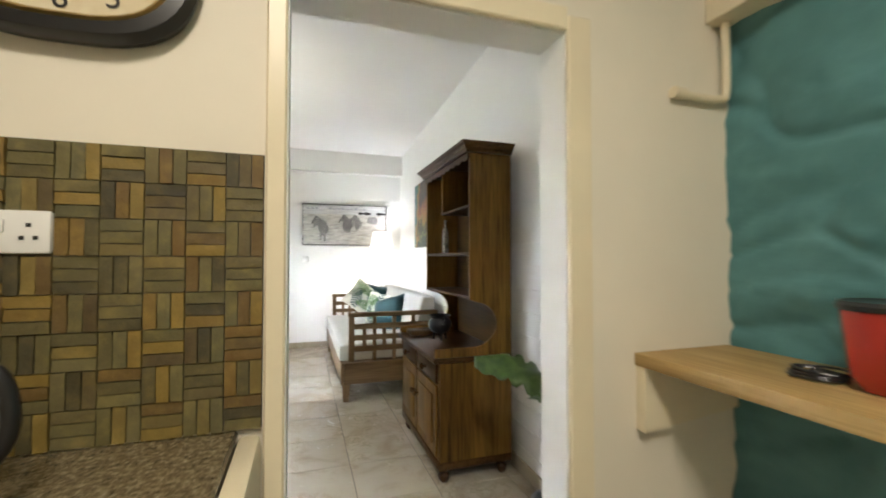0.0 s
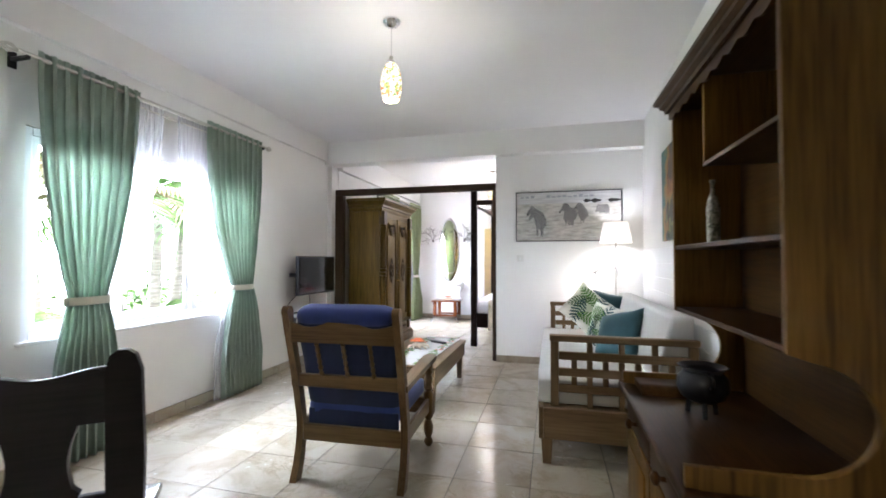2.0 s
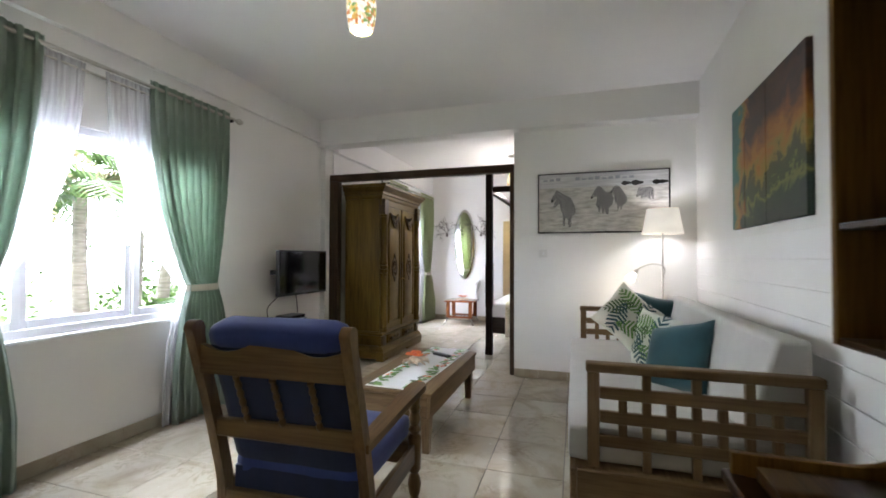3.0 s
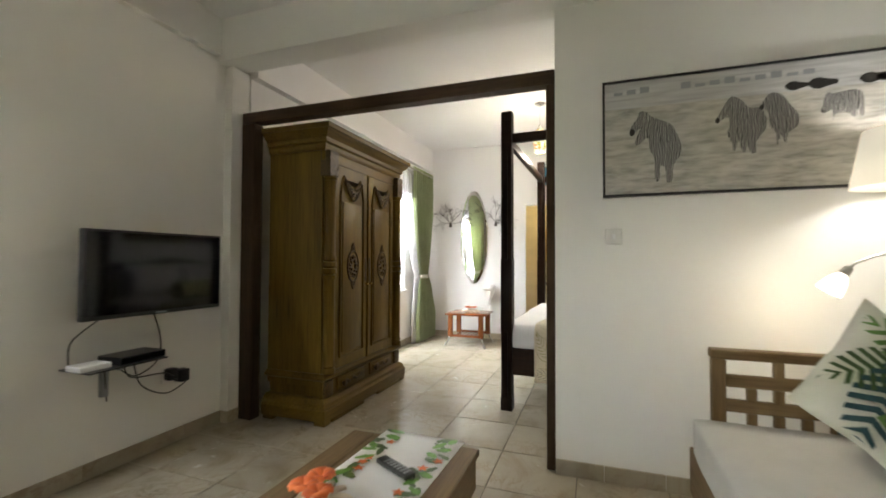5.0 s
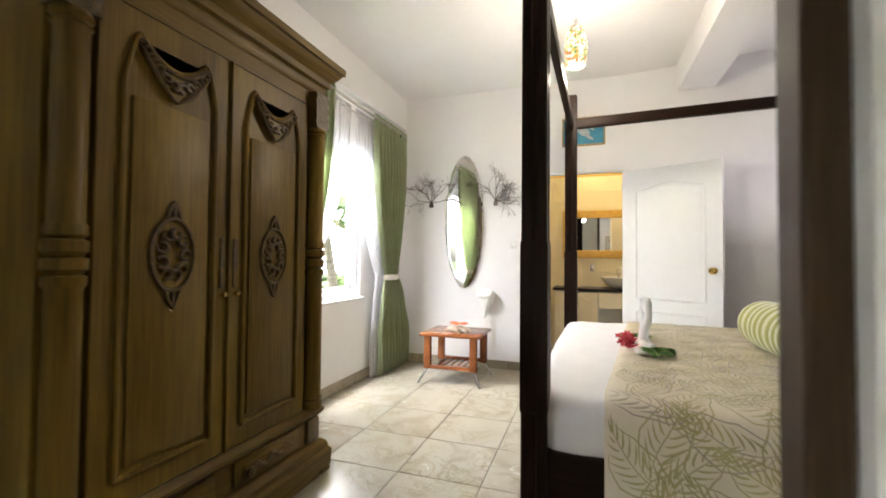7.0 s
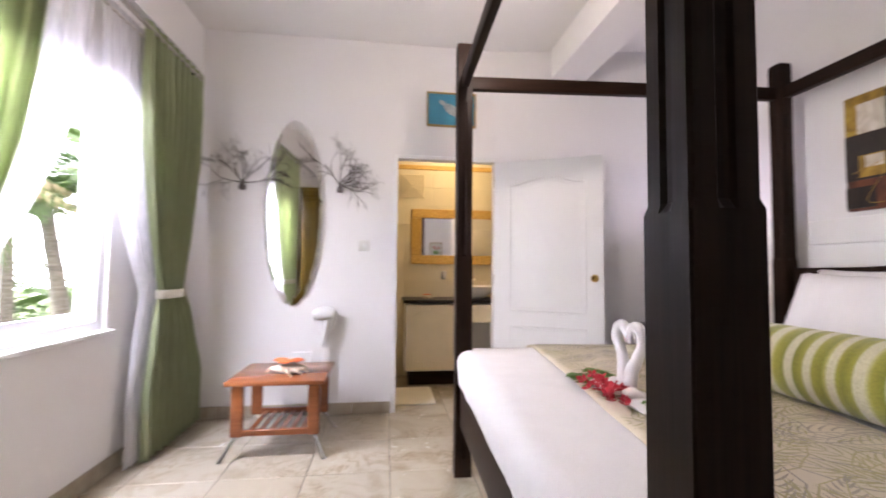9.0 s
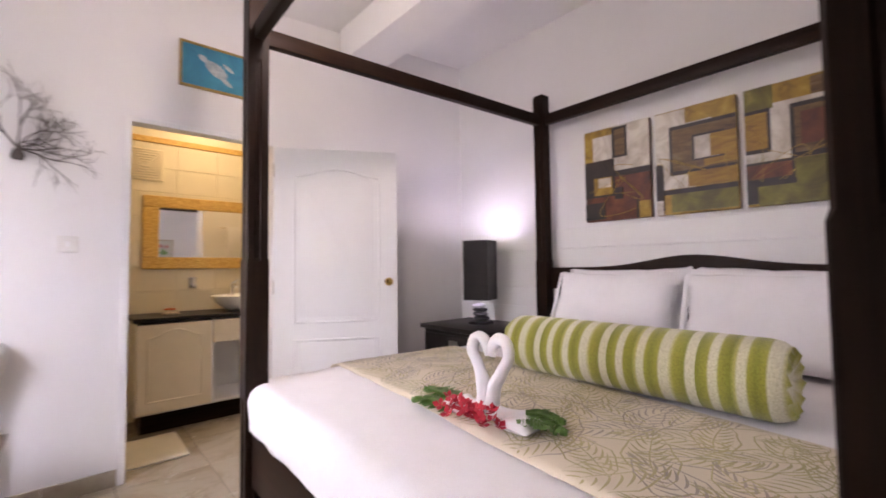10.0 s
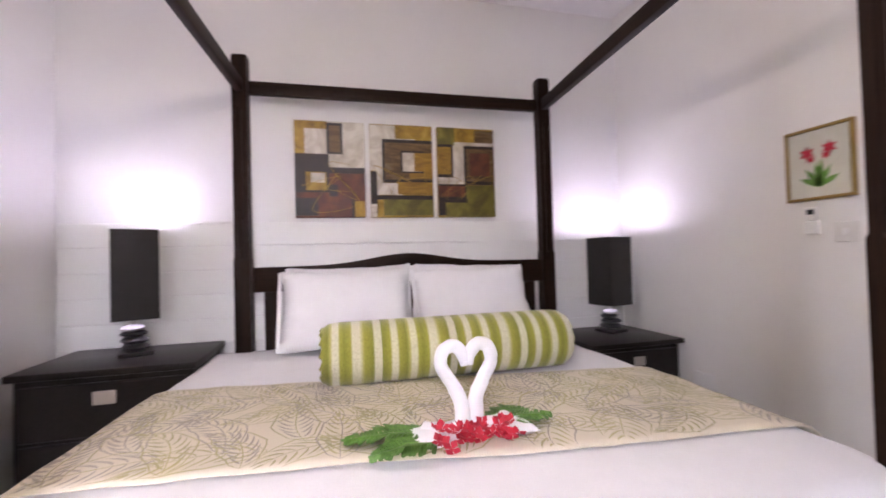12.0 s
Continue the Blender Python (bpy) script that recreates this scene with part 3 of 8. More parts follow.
# living side of the kitchen wall, with the doorway
structure("wall_kitchen", boxes((-2.75, 0.17, YD0, YD1, 0, CEIL), (0.974, 2.3, YD0, YD1, 0, CEIL), (0.17, 0.974, YD0, YD1, 2.03, CEIL)), KITCHEN, "painted wall with the kitchen doorway")
structure("wall_kitchen_side", boxes((-2.75, -2.6, -2.6, YD0, 0, CEIL), (-2.6, 2.3, -2.75, -2.6, 0, CEIL)), KITCHEN, "plain painted kitchen walls")
# bathroom shell
structure("wall_bathroom_far", boxes((-1.3, 1.0, 11.22, 11.4, 0, CEIL)), BATH_TILE, "cream tiled bathroom wall")
structure("wall_bathroom_ends", boxes((-1.42, -1.3, YF + 0.12, 11.4, 0, CEIL), (0.9, 1.02, YF + 0.12, 11.4, 0, CEIL)), BATH_TILE, "cream tiled bathroom side walls")

# ceiling beams of the bedroom
structure("beam_bedroom", boxes((0.45, 0.75, YZ1, 9.98, 2.72, CEIL)), CEILING, "boxed white beam under the bedroom ceiling")

# doorway linings
bm = boxes((0.125, 0.172, YD0 - 0.018, YD0, 0, 2.075), (0.972, 1.055, YD0 - 0.018, YD0, 0, 2.075), (0.1725, 0.9715, YD0 - 0.018, YD0, 2.028, 2.10), bevel=0.005)
structure("trim_kitchen_doorway", bm, CREAM, "cream gloss architrave round the kitchen doorway")
structure("lining_kitchen_doorway", boxes((0.1701, 0.176, YD0 + 0.001, YD1 + 0.002, 0, 2.024), (0.968, 0.9739, YD0 + 0.001, YD1 + 0.002, 0, 2.024), (0.176, 0.968, YD0 + 0.001, YD1 + 0.002, 2.022, 2.0299)), WALL, "white painted doorway reveal")
structure("trim_living_doorway", boxes((0.095, 0.1755, YD1 + 0.0025, 0.734, 0, 2.10), bevel=0.004), WALL, "white painted door casing on the living room side")
bm = boxes((-0.84, -0.805, YF - 0.012, YF - 0.0005, 0, 2.05), (-0.012, 0.02, YF - 0.012, YF - 0.0005, 0, 2.05), (-0.805, -0.012, YF - 0.012, YF - 0.0005, 2.018, 2.05), bevel=0.003)
structure("trim_bathroom_doorway", bm, WHITE, "white trim round the bathroom doorway")

# dark timber frame of the wide opening
f = thing("door_frame", pose(0, 0, 0), "dark weathered timber frame round the wide opening", "door frame", kind="structure")
part("post", boxes((-2.39, -2.268, 6.225, 6.32, 0.0, 2.24), bevel=0.006), FRAMEWOOD, f)
part("post", boxes((-0.108, -0.0585, 6.225, 6.30, 0.0, 2.24), bevel=0.006), FRAMEWOOD, f)
part("lintel", boxes((-2.39, -0.0585, 6.225, 6.32, 2.2405, 2.325), bevel=0.006), FRAMEWOOD_X, f)


def window(name, x, y0, y1, z0, z1, splits, label):
    w = thing(name, pose(x, 0, 0), label, "window", kind="structure")
    fr = 0.05
    part("window_frame", boxes((-0.10, -0.02, y0, y0 + fr, z0, z1), (-0.10, -0.02, y1 - fr, y1, z0, z1), (-0.10, -0.02, y0 + fr, y1 - fr, z0, z0 + fr), (-0.10, -0.02, y0 + fr, y1 - fr, z1 - fr, z1), bevel=0.004), ALU, w)
    part("window_sill", boxes((-0.02, 0.035, y0 - 0.03, y1 + 0.03, z0 - 0.025, z0 - 0.002), bevel=0.005), WHITE, w)
    ys = [y0 + fr, *splits, y1 - fr]
    for k, (a, b) in enumerate(zip(ys, ys[1:])):
        dx = -0.075 if k % 2 else -0.045
        s = part("sash", boxes((dx - 0.012, dx + 0.012, a, a + 0.045, z0 + fr, z1 - fr), (dx - 0.012, dx + 0.012, b - 0.045, b, z0 + fr, z1 - fr),
                               (dx - 0.012, dx + 0.012, a + 0.045, b - 0.045, z0 + fr, z0 + fr + 0.05), (dx - 0.012, dx + 0.012, a + 0.045, b - 0.045, z1 - fr - 0.05, z1 - fr), bevel=0.003), ALU, w)
        p = part("pane", boxes((dx - 0.002, dx + 0.002, a + 0.04, b - 0.04, z0 + fr + 0.045, z1 - fr - 0.045)), GLASS, s, smooth=0)
        p.visible_shadow = False
        part("latch", boxes((dx + 0.012, dx + 0.03, b - 0.035, b - 0.012, 1.36, 1.48), bevel=0.004), WHITE, s)
    return w


window("window_1", XL, 2.53, 4.46, 0.81, 2.13, [3.16, 3.82], "white aluminium sliding window with three panes")
window("window_2", XB, 7.92, 9.19, 0.79, 2.10, [8.58], "white aluminium sliding window with two panes")


# ---------------------------------------------------------------- curtains
def curtain_sheet(y0, y1, ytie0, ytie1, yb0, yb1, ztop, ztie, zbot, depth, folds, seed, nz=46, ny=110):
    bm = bmesh.new()
    rows = []
    for i in range(nz + 1):
        z = ztop + (zbot - ztop) * i / nz
        if z > ztie:
            t = (ztop - z) / (ztop - ztie)
            e = t ** 2.2
            a, b = y0 + (ytie0 - y0) * e, y1 + (ytie1 - y1) * e
        else:
            t = (ztie - z) / (ztie - zbot)
            e = min(1, t * 1.6) ** 0.6
            a, b = ytie0 + (yb0 - ytie0) * e, ytie1 + (yb1 - ytie1) * e
        squeeze = (b - a) / max(y1 - y0, 1e-3)
        row = []
        for j in range(ny + 1):
            s = j / ny
            ph = s * folds * 2 * math.pi + 0.9 * math.sin(3 * s + seed) + 0.5 * noise.noise(Vector((s * 6, z * 0.7, seed)))
            amp = depth * (0.55 + 0.45 * min(1, (ztop - z) * 2.0)) * (0.8 + 0.4 * noise.noise(Vector((s * 9, seed, z * 0.5))))
            x = amp * math.sin(ph) * (0.75 + 0.35 * min(1.0, squeeze)) + 0.010 * noise.noise(Vector((s * 20, z * 4, seed)))
            if i == 0:
                x *= 0.7
            row.append(bm.verts.new((x, a + (b - a) * s + 0.25 * depth * math.cos(2 * ph) * squeeze, z + (0.012 * abs(math.sin(ph * 2)) if i == 0 else 0))))
        rows.append(row)
    for r0, r1 in zip(rows, rows[1:]):
        for j in range(ny):
            bm.faces.new((r0[j], r0[j + 1], r1[j + 1], r1[j]))
    return bm


def curtain(m, spans, ztop, ztie, seed, label, material=None, depth=0.028, folds=9, band=True):
    c = thing("curtain", m, label, "curtain", "curtains at the windows")
    cl = part("cloth", curtain_sheet(*spans, ztop, ztie, 0.012, depth, folds, seed), material or CURTAIN, c, smooth=80)
    solid(cl, 0.003)
    if band:
        a, b = spans[2], spans[3]
        pts = [((depth + 0.016) * math.sin(k / 24 * 2 * math.pi), (a + b) / 2 + ((b - a) / 2 + 0.018) * math.cos(k / 24 * 2 * math.pi)) for k in range(24)]
        bm = bmesh.new()
        ring_loft(bm, [[(x * s, (a + b) / 2 + (y - (a + b) / 2) * s, ztie + dz) for x, y in pts] for dz, s in ((-0.026, 1.0), (-0.02, 1.04), (0.02, 1.04), (0.026, 1.0))], close_ends=False)
        part("tie_band", bm, BAND, c, "cream cloth tie band")
    return c


XR = XL + 0.13
curtain(pose(XR, 0, 0), (2.50, 3.16, 2.70, 2.94, 2.60, 3.08), 2.55, 1.04, 1.0, "green lined curtain gathered in a cream tie beside the window")
curtain(pose(XR, 0, 0), (3.80, 4.52, 4.14, 4.40, 4.02, 4.56), 2.55, 1.04, 5.0, "green lined curtain gathered in a cream tie beside the window")
curtain(pose(XR - 0.045, 0, 0), (3.0, 3.40, 2.78, 2.96, 2.72, 3.05), 2.50, 1.03, 3.0, "white sheer inner curtain drawn to the side", SHEER, 0.012, 7, False)
curtain(pose(XR - 0.045, 0, 0), (3.52, 3.98, 4.10, 4.32, 3.96, 4.3), 2.50, 1.03, 8.0, "white sheer inner curtain drawn to the side", SHEER, 0.012, 7, False)
XQ = XB + 0.13
curtain(pose(XQ, 0, 0), (9.22, 9.94, 9.47, 9.72, 9.34, 10.04), 2.53, 0.96, 11.0, "green lined curtain tinted for the bedroom light, gathered in a cream tie", CURTAIN_BEDROOM)
curtain(pose(XQ, 0, 0), (7.75, 8.56, 7.80, 8.22, 7.76, 8.40), 2.53, 0.96, 14.0, "green lined curtain tinted for the bedroom light, gathered in a cream tie", CURTAIN_BEDROOM)
curtain(pose(XQ - 0.045, 0, 0), (8.94, 9.30, 9.36, 9.54, 9.26, 9.5), 2.48, 0.96, 17.0, "white sheer inner curtain drawn to the side", SHEER, 0.012, 6, False)
curtain(pose(XQ - 0.045, 0, 0), (8.45, 8.86, 7.98, 8.26, 7.96, 8.36), 2.48, 0.96, 21.0, "white sheer inner curtain drawn to the side", SHEER, 0.012, 6, False)


def curtain_rod(m, y0, y1, z, xwall, label):
    r = thing("curtain_rod", m, label, "curtain rod")
    part("rod", tube([(0, y0, z), (0, y1, z)], 0.013, 12), NICKEL, r)
    part("rod", tube([(-0.045, y0 + 0.15, z - 0.05), (-0.045, y1 - 0.15, z - 0.05)], 0.008, 10), NICKEL, r)
    for y, s in ((y0, -1), (y1, 1)):
        bm = bmesh.new()
        for k in range(6):
            a = k * math.pi / 3
            tube(spline([(0, y, z), (0.022 * math.cos(a), y + s * 0.03, z + 0.022 * math.sin(a)), (0.017 * math.cos(a + 0.6), y + s * 0.06, z + 0.017 * math.sin(a + 0.6)), (0, y + s * 0.085, z)], 8), 0.005, 6, bm)
        part("finial", bm, NICKEL, r, "twisted cage finial")
        yb = y - s * 0.05
        part("bracket", boxes((xwall, 0.012, yb - 0.012, yb + 0.012, z - 0.03, z - 0.008), (xwall, xwall + 0.012, yb - 0.022, yb + 0.022, z - 0.07, z + 0.03), bevel=0.003), IRON, r)
    return r


curtain_rod(pose(XR, 0, 0), 2.40, 4.60, 2.512, XL - XR, "metal double curtain rod with twisted cage finials")
curtain_rod(pose(XQ, 0, 0), 7.68, 9.84, 2.495, XB - XQ, "metal double curtain rod with twisted cage finials")


# ---------------------------------------------------------------- lamps on the ceiling
def pendant(m):
    p = thing("pendant_lamp", m, "lit mosaic art glass pendant lamp on a chrome rod", "pendant lamp", "pendant lamps")
    part("canopy", lathe([(0.0, 0), (0.062, 0), (0.062, -0.012), (0.05, -0.026), (0.018, -0.032), (0.0, -0.033)], 28), CHROME, p)
    part("rod", tube([(0, 0, -0.03), (0, 0, -0.27)], 0.004, 8), CHROME, p)
    part("cap", lathe([(0.0, -0.25), (0.012, -0.25), (0.014, -0.275), (0.034, -0.292), (0.036, -0.305), (0.0, -0.305)], 24), NICKEL, p)
    s = part("shade", lathe([(0.034, -0.30), (0.052, -0.33), (0.067, -0.38), (0.074, -0.43), (0.073, -0.48), (0.065, -0.53), (0.054, -0.56), (0.05, -0.56), (0.058, -0.53), (0.06, -0.43), (0.03, -0.31)], 32), MOSAIC, p, "mosaic glass shade in amber, red and green chips")
    s.visible_shadow = False
    return p


pend = pendant(pose(-0.43, 3.40, CEIL))
copy_thing(pend, pose(-0.41, 8.50, CEIL))


# ---------------------------------------------------------------- kitchen end
k = thing("kitchen_counter", pose(0, 0, 0), "granite topped kitchen counter with a white end panel", "kitchen counter")
part("worktop", boxes((-2.4, 0.072, -0.04, YD0 - 0.004, 0.892, 0.932), bevel=0.006), GRANITE, k)
part("end_panel", boxes((0.074, 0.122, 0.18, YD0 - 0.020, 0, 0.925), bevel=0.012, seg=2), CREAM, k)
part("cabinet", boxes((-2.4, -0.002, 0.0, YD0 - 0.004, 0.0, 0.891), bevel=0.003), WHITE, k)
back = structure("wall_backsplash", boxes((-0.93, 0.122, YD0 - 0.006, YD0 - 0.0005, 0.9325, 1.58)), GROUT, "basket-weave split slate backsplash")

c = thing("wall_clock", pose(-0.27, YD0 - 0.002, 2.045), "large cushion-shaped wall clock with a black rim and aged face", "clock")


def squircle(w, h, n=48, p=3.0):
    return [(w * math.copysign(abs(math.cos(a)) ** (2 / p), math.cos(a)), h * math.copysign(abs(math.sin(a)) ** (2 / p), math.sin(a))) for a in [2 * math.pi * i / n for i in range(n)]]


bm = bmesh.new()
ring_loft(bm, [[(x, y, z) for x, z in squircle(w, h)] for w, h, y in ((0.255, 0.255, 0.0), (0.262, 0.262, -0.03), (0.25, 0.25, -0.055), (0.225, 0.225, -0.058), (0.212, 0.212, -0.03), (0.21, 0.21, -0.02))])
part("rim", bm, BLACK, c, "thick black rim")
bm = bmesh.new()
ring_loft(bm, [[(x, y, z) for x, z in squircle(w, w)] for w, y in ((0.218, -0.04), (0.212, -0.047), (0.205, -0.04), (0.206, -0.03))], close_ends=False)
part("inner_ring", bm, GILT, c, "thin gilt inner ring")
part("dial", slab([(x, z) for x, z in squircle(0.209, 0.209)], 1, -0.032, -0.024), CLOCKFACE, c)


def lettering(name, body, size, m, material, parent):
    cu = bpy.data.curves.new(name, "FONT")
    cu.body, cu.size, cu.align_x, cu.align_y, cu.extrude = body, size, "CENTER", "CENTER", 0.0006
    t = new("lettering_source", cu)
    dg = bpy.context.evaluated_depsgraph_get()
    me = bpy.data.meshes.new_from_object(t.evaluated_get(dg))
    bpy.data.objects.remove(t)
    me.materials.clear()
    me.materials.append(material)
    ob = new(name, me)
    ob.matrix_world = m
    ob.parent = parent
    return ob


for n in range(1, 13):
    a = math.pi / 2 - n * math.pi / 6
    u, v = math.cos(a), math.sin(a)
    s = 0.176 / max(abs(u), abs(v)) ** 0.35
    lettering("numeral", str(n), 0.062, pose(u * s, -0.0335, v * s, 90, 0, 0), INK, c)
for ang, ln, wd in ((35, 0.10, 0.008), (-80, 0.14, 0.006)):
    hb = bmesh.new()
    box(hb, -wd / 2, wd / 2, -0.037, -0.0345, -0.02, ln)
    bmesh.ops.rotate(hb, verts=hb.verts[:], cent=(0, 0, 0), matrix=Matrix.Rotation(radians(ang), 3, "Y"))
    part("pointer", hb, INK, c)

s = thing("wall_socket", pose(-0.355, YD0 - 0.014, 1.385), "white double wall socket with two rocker switches", "socket")
part("plate", boxes((-0.074, 0.074, -0.012, 0.008, -0.044, 0.044), bevel=0.005, seg=2), WHITE, s)
for dx in (-0.035, -0.008):
    part("rocker", boxes((dx - 0.008, dx + 0.008, -0.017, -0.012, -0.002, 0.026), bevel=0.002), WHITE, s)
for dx, dz in ((0.038, 0.014), (0.027, -0.012), (0.05, -0.012)):
    part("pin_hole", boxes((dx - 0.004, dx + 0.004, -0.0135, -0.012, dz - 0.004, dz + 0.004)), INK, s)

kt = thing("kettle", pose(-0.34, 0.31, 0.933), "black and steel electric kettle on the counter", "kettle")
part("body", lathe([(0, 0.02), (0.075, 0.02), (0.08, 0.05), (0.074, 0.15), (0.064, 0.21), (0.05, 0.232), (0, 0.238)], 28), NICKEL, kt)
part("base", lathe([(0, 0), (0.085, 0), (0.088, 0.012), (0.08, 0.024), (0, 0.024)], 28), BLACK, kt)
part("handle", tube(spline([(0.05, -0.02, 0.225), (0.11, -0.02, 0.22), (0.125, -0.02, 0.13), (0.075, -0.02, 0.05)], 16), 0.013, 10), BLACK, kt)
part("lid", lathe([(0, 0.236), (0.05, 0.236), (0.048, 0.246), (0.014, 0.25), (0.014, 0.268), (0, 0.27)], 24), BLACK, kt)

# teal rough plaster wall and its shelf
bm = bmesh.new()
ny_, nz_ = 190, 190
rows = []
for i in range(ny_ + 1):
    r = []
    for j in range(nz_ + 1):
        y, z = -2.55 + (YD0 + 2.55) * i / ny_, CEIL * j / nz_
        q = Vector((y * 1.5 + 0.35 * noise.noise(Vector((y * 3, z * 3, 0))), z * 2.9 + 0.4 * noise.noise(Vector((y * 2.2, z * 2.2, 8))), 0.4))
        f1 = noise.voronoi(q)[0]
        e = min(1.0, (f1[1] - f1[0]) * 7.0) ** 0.7
        tilt = 0.03 * ((q.y + 0.5) % 1.0)
        r.append(bm.verts.new((1.660 - 0.018 * e - 0.35 * tilt * e - 0.014 * noise.noise(Vector((y * 6, z * 7, 2))) - 0.008 * abs(noise.noise(Vector((y * 11, z * 14, 4)))) - 0.005 * noise.noise(Vector((y * 25, z * 25, 5))), y, z)))
    rows.append(r)
for a, b in zip(rows, rows[1:]):
    for j in range(nz_):
        bm.faces.new((a[j], a[j + 1], b[j + 1], b[j]))
structure("wall_stone", bm, TEAL, "teal painted rough stone wall", smooth=80)
structure("wall_stone_backing", boxes((1.70, 2.3, -2.6, YD0 - 0.001, 0, CEIL)), KITCHEN, "plain wall behind the rough stone")
bm = boxes((1.54, 2.0, -2.2, YD0 - 0.002, 2.15, 2.25), bevel=0.004)
structure("trim_stone_ledge", bm, CREAM, "cream boxed ledge above the stone wall")
sh = thing("wall_shelf", pose(0, 0, 0), "thick wooden shelf on a white bracket beside the doorway", "shelf")
part("board", boxes((1.217, 1.62, -1.6, YD0 - 0.003, 0.992, 1.034), bevel=0.006, seg=2), PINE, sh)
part("bracket", slab([(1.225, 0.991), (1.62, 0.991), (1.62, 0.83), (1.225, 0.79)], 1, YD0 - 0.04, YD0 - 0.003), CREAM, sh)
part("bracket", slab([(1.225, 0.991), (1.60, 0.991), (1.60, 0.80)], 1, -1.0, -0.96), CREAM, sh)
pt = thing("cooking_pot", pose(1.45, 0.03, 1.036) @ Matrix.Diagonal((1.05, 1.05, 1.45, 1)), "red enamel cooking pot with a black rim", "pot")
part("body", lathe([(0, 0.0), (0.055, 0.0), (0.075, 0.02), (0.088, 0.10), (0.09, 0.125), (0.084, 0.125), (0.08, 0.10), (0.068, 0.02), (0, 0.012)], 32), RED_ENAMEL, pt)
part("rim", lathe([(0.084, 0.124), (0.094, 0.124), (0.096, 0.132), (0.092, 0.138), (0.083, 0.136)], 32), BLACK, pt)
cb = bmesh.new()
for j in range(3):
    tube(spline([(0.05 * math.cos(a * 1.3 + j) + 0.01 * j, 0.06 * math.sin(a * 1.3 + j), 0.006 + 0.006 * j + 0.004 * math.sin(a * 3)) for a in range(8)], 50), 0.0035, 6, cb)
single("power_cable", cb, BLACK, "coiled black cable lying on the shelf", "cable", pose(1.42, 0.17, 1.036))
pp = thing("wall_pipe", pose(0, 0, 0), "white painted pipe bent across the wall corner", "pipe")
part("pipe", tube(spline([(1.40, 0.54, 1.885), (1.50, 0.54, 1.88), (1.575, 0.535, 1.885), (1.60, 0.53, 1.92), (1.60, 0.53, 2.2), (1.60, 0.53, 2.9)], 40), 0.014, 10), CREAM, pp)
part("cap", tube([(1.375, 0.54, 1.886), (1.42, 0.54, 1.885)], 0.02, 10), CREAM, pp)


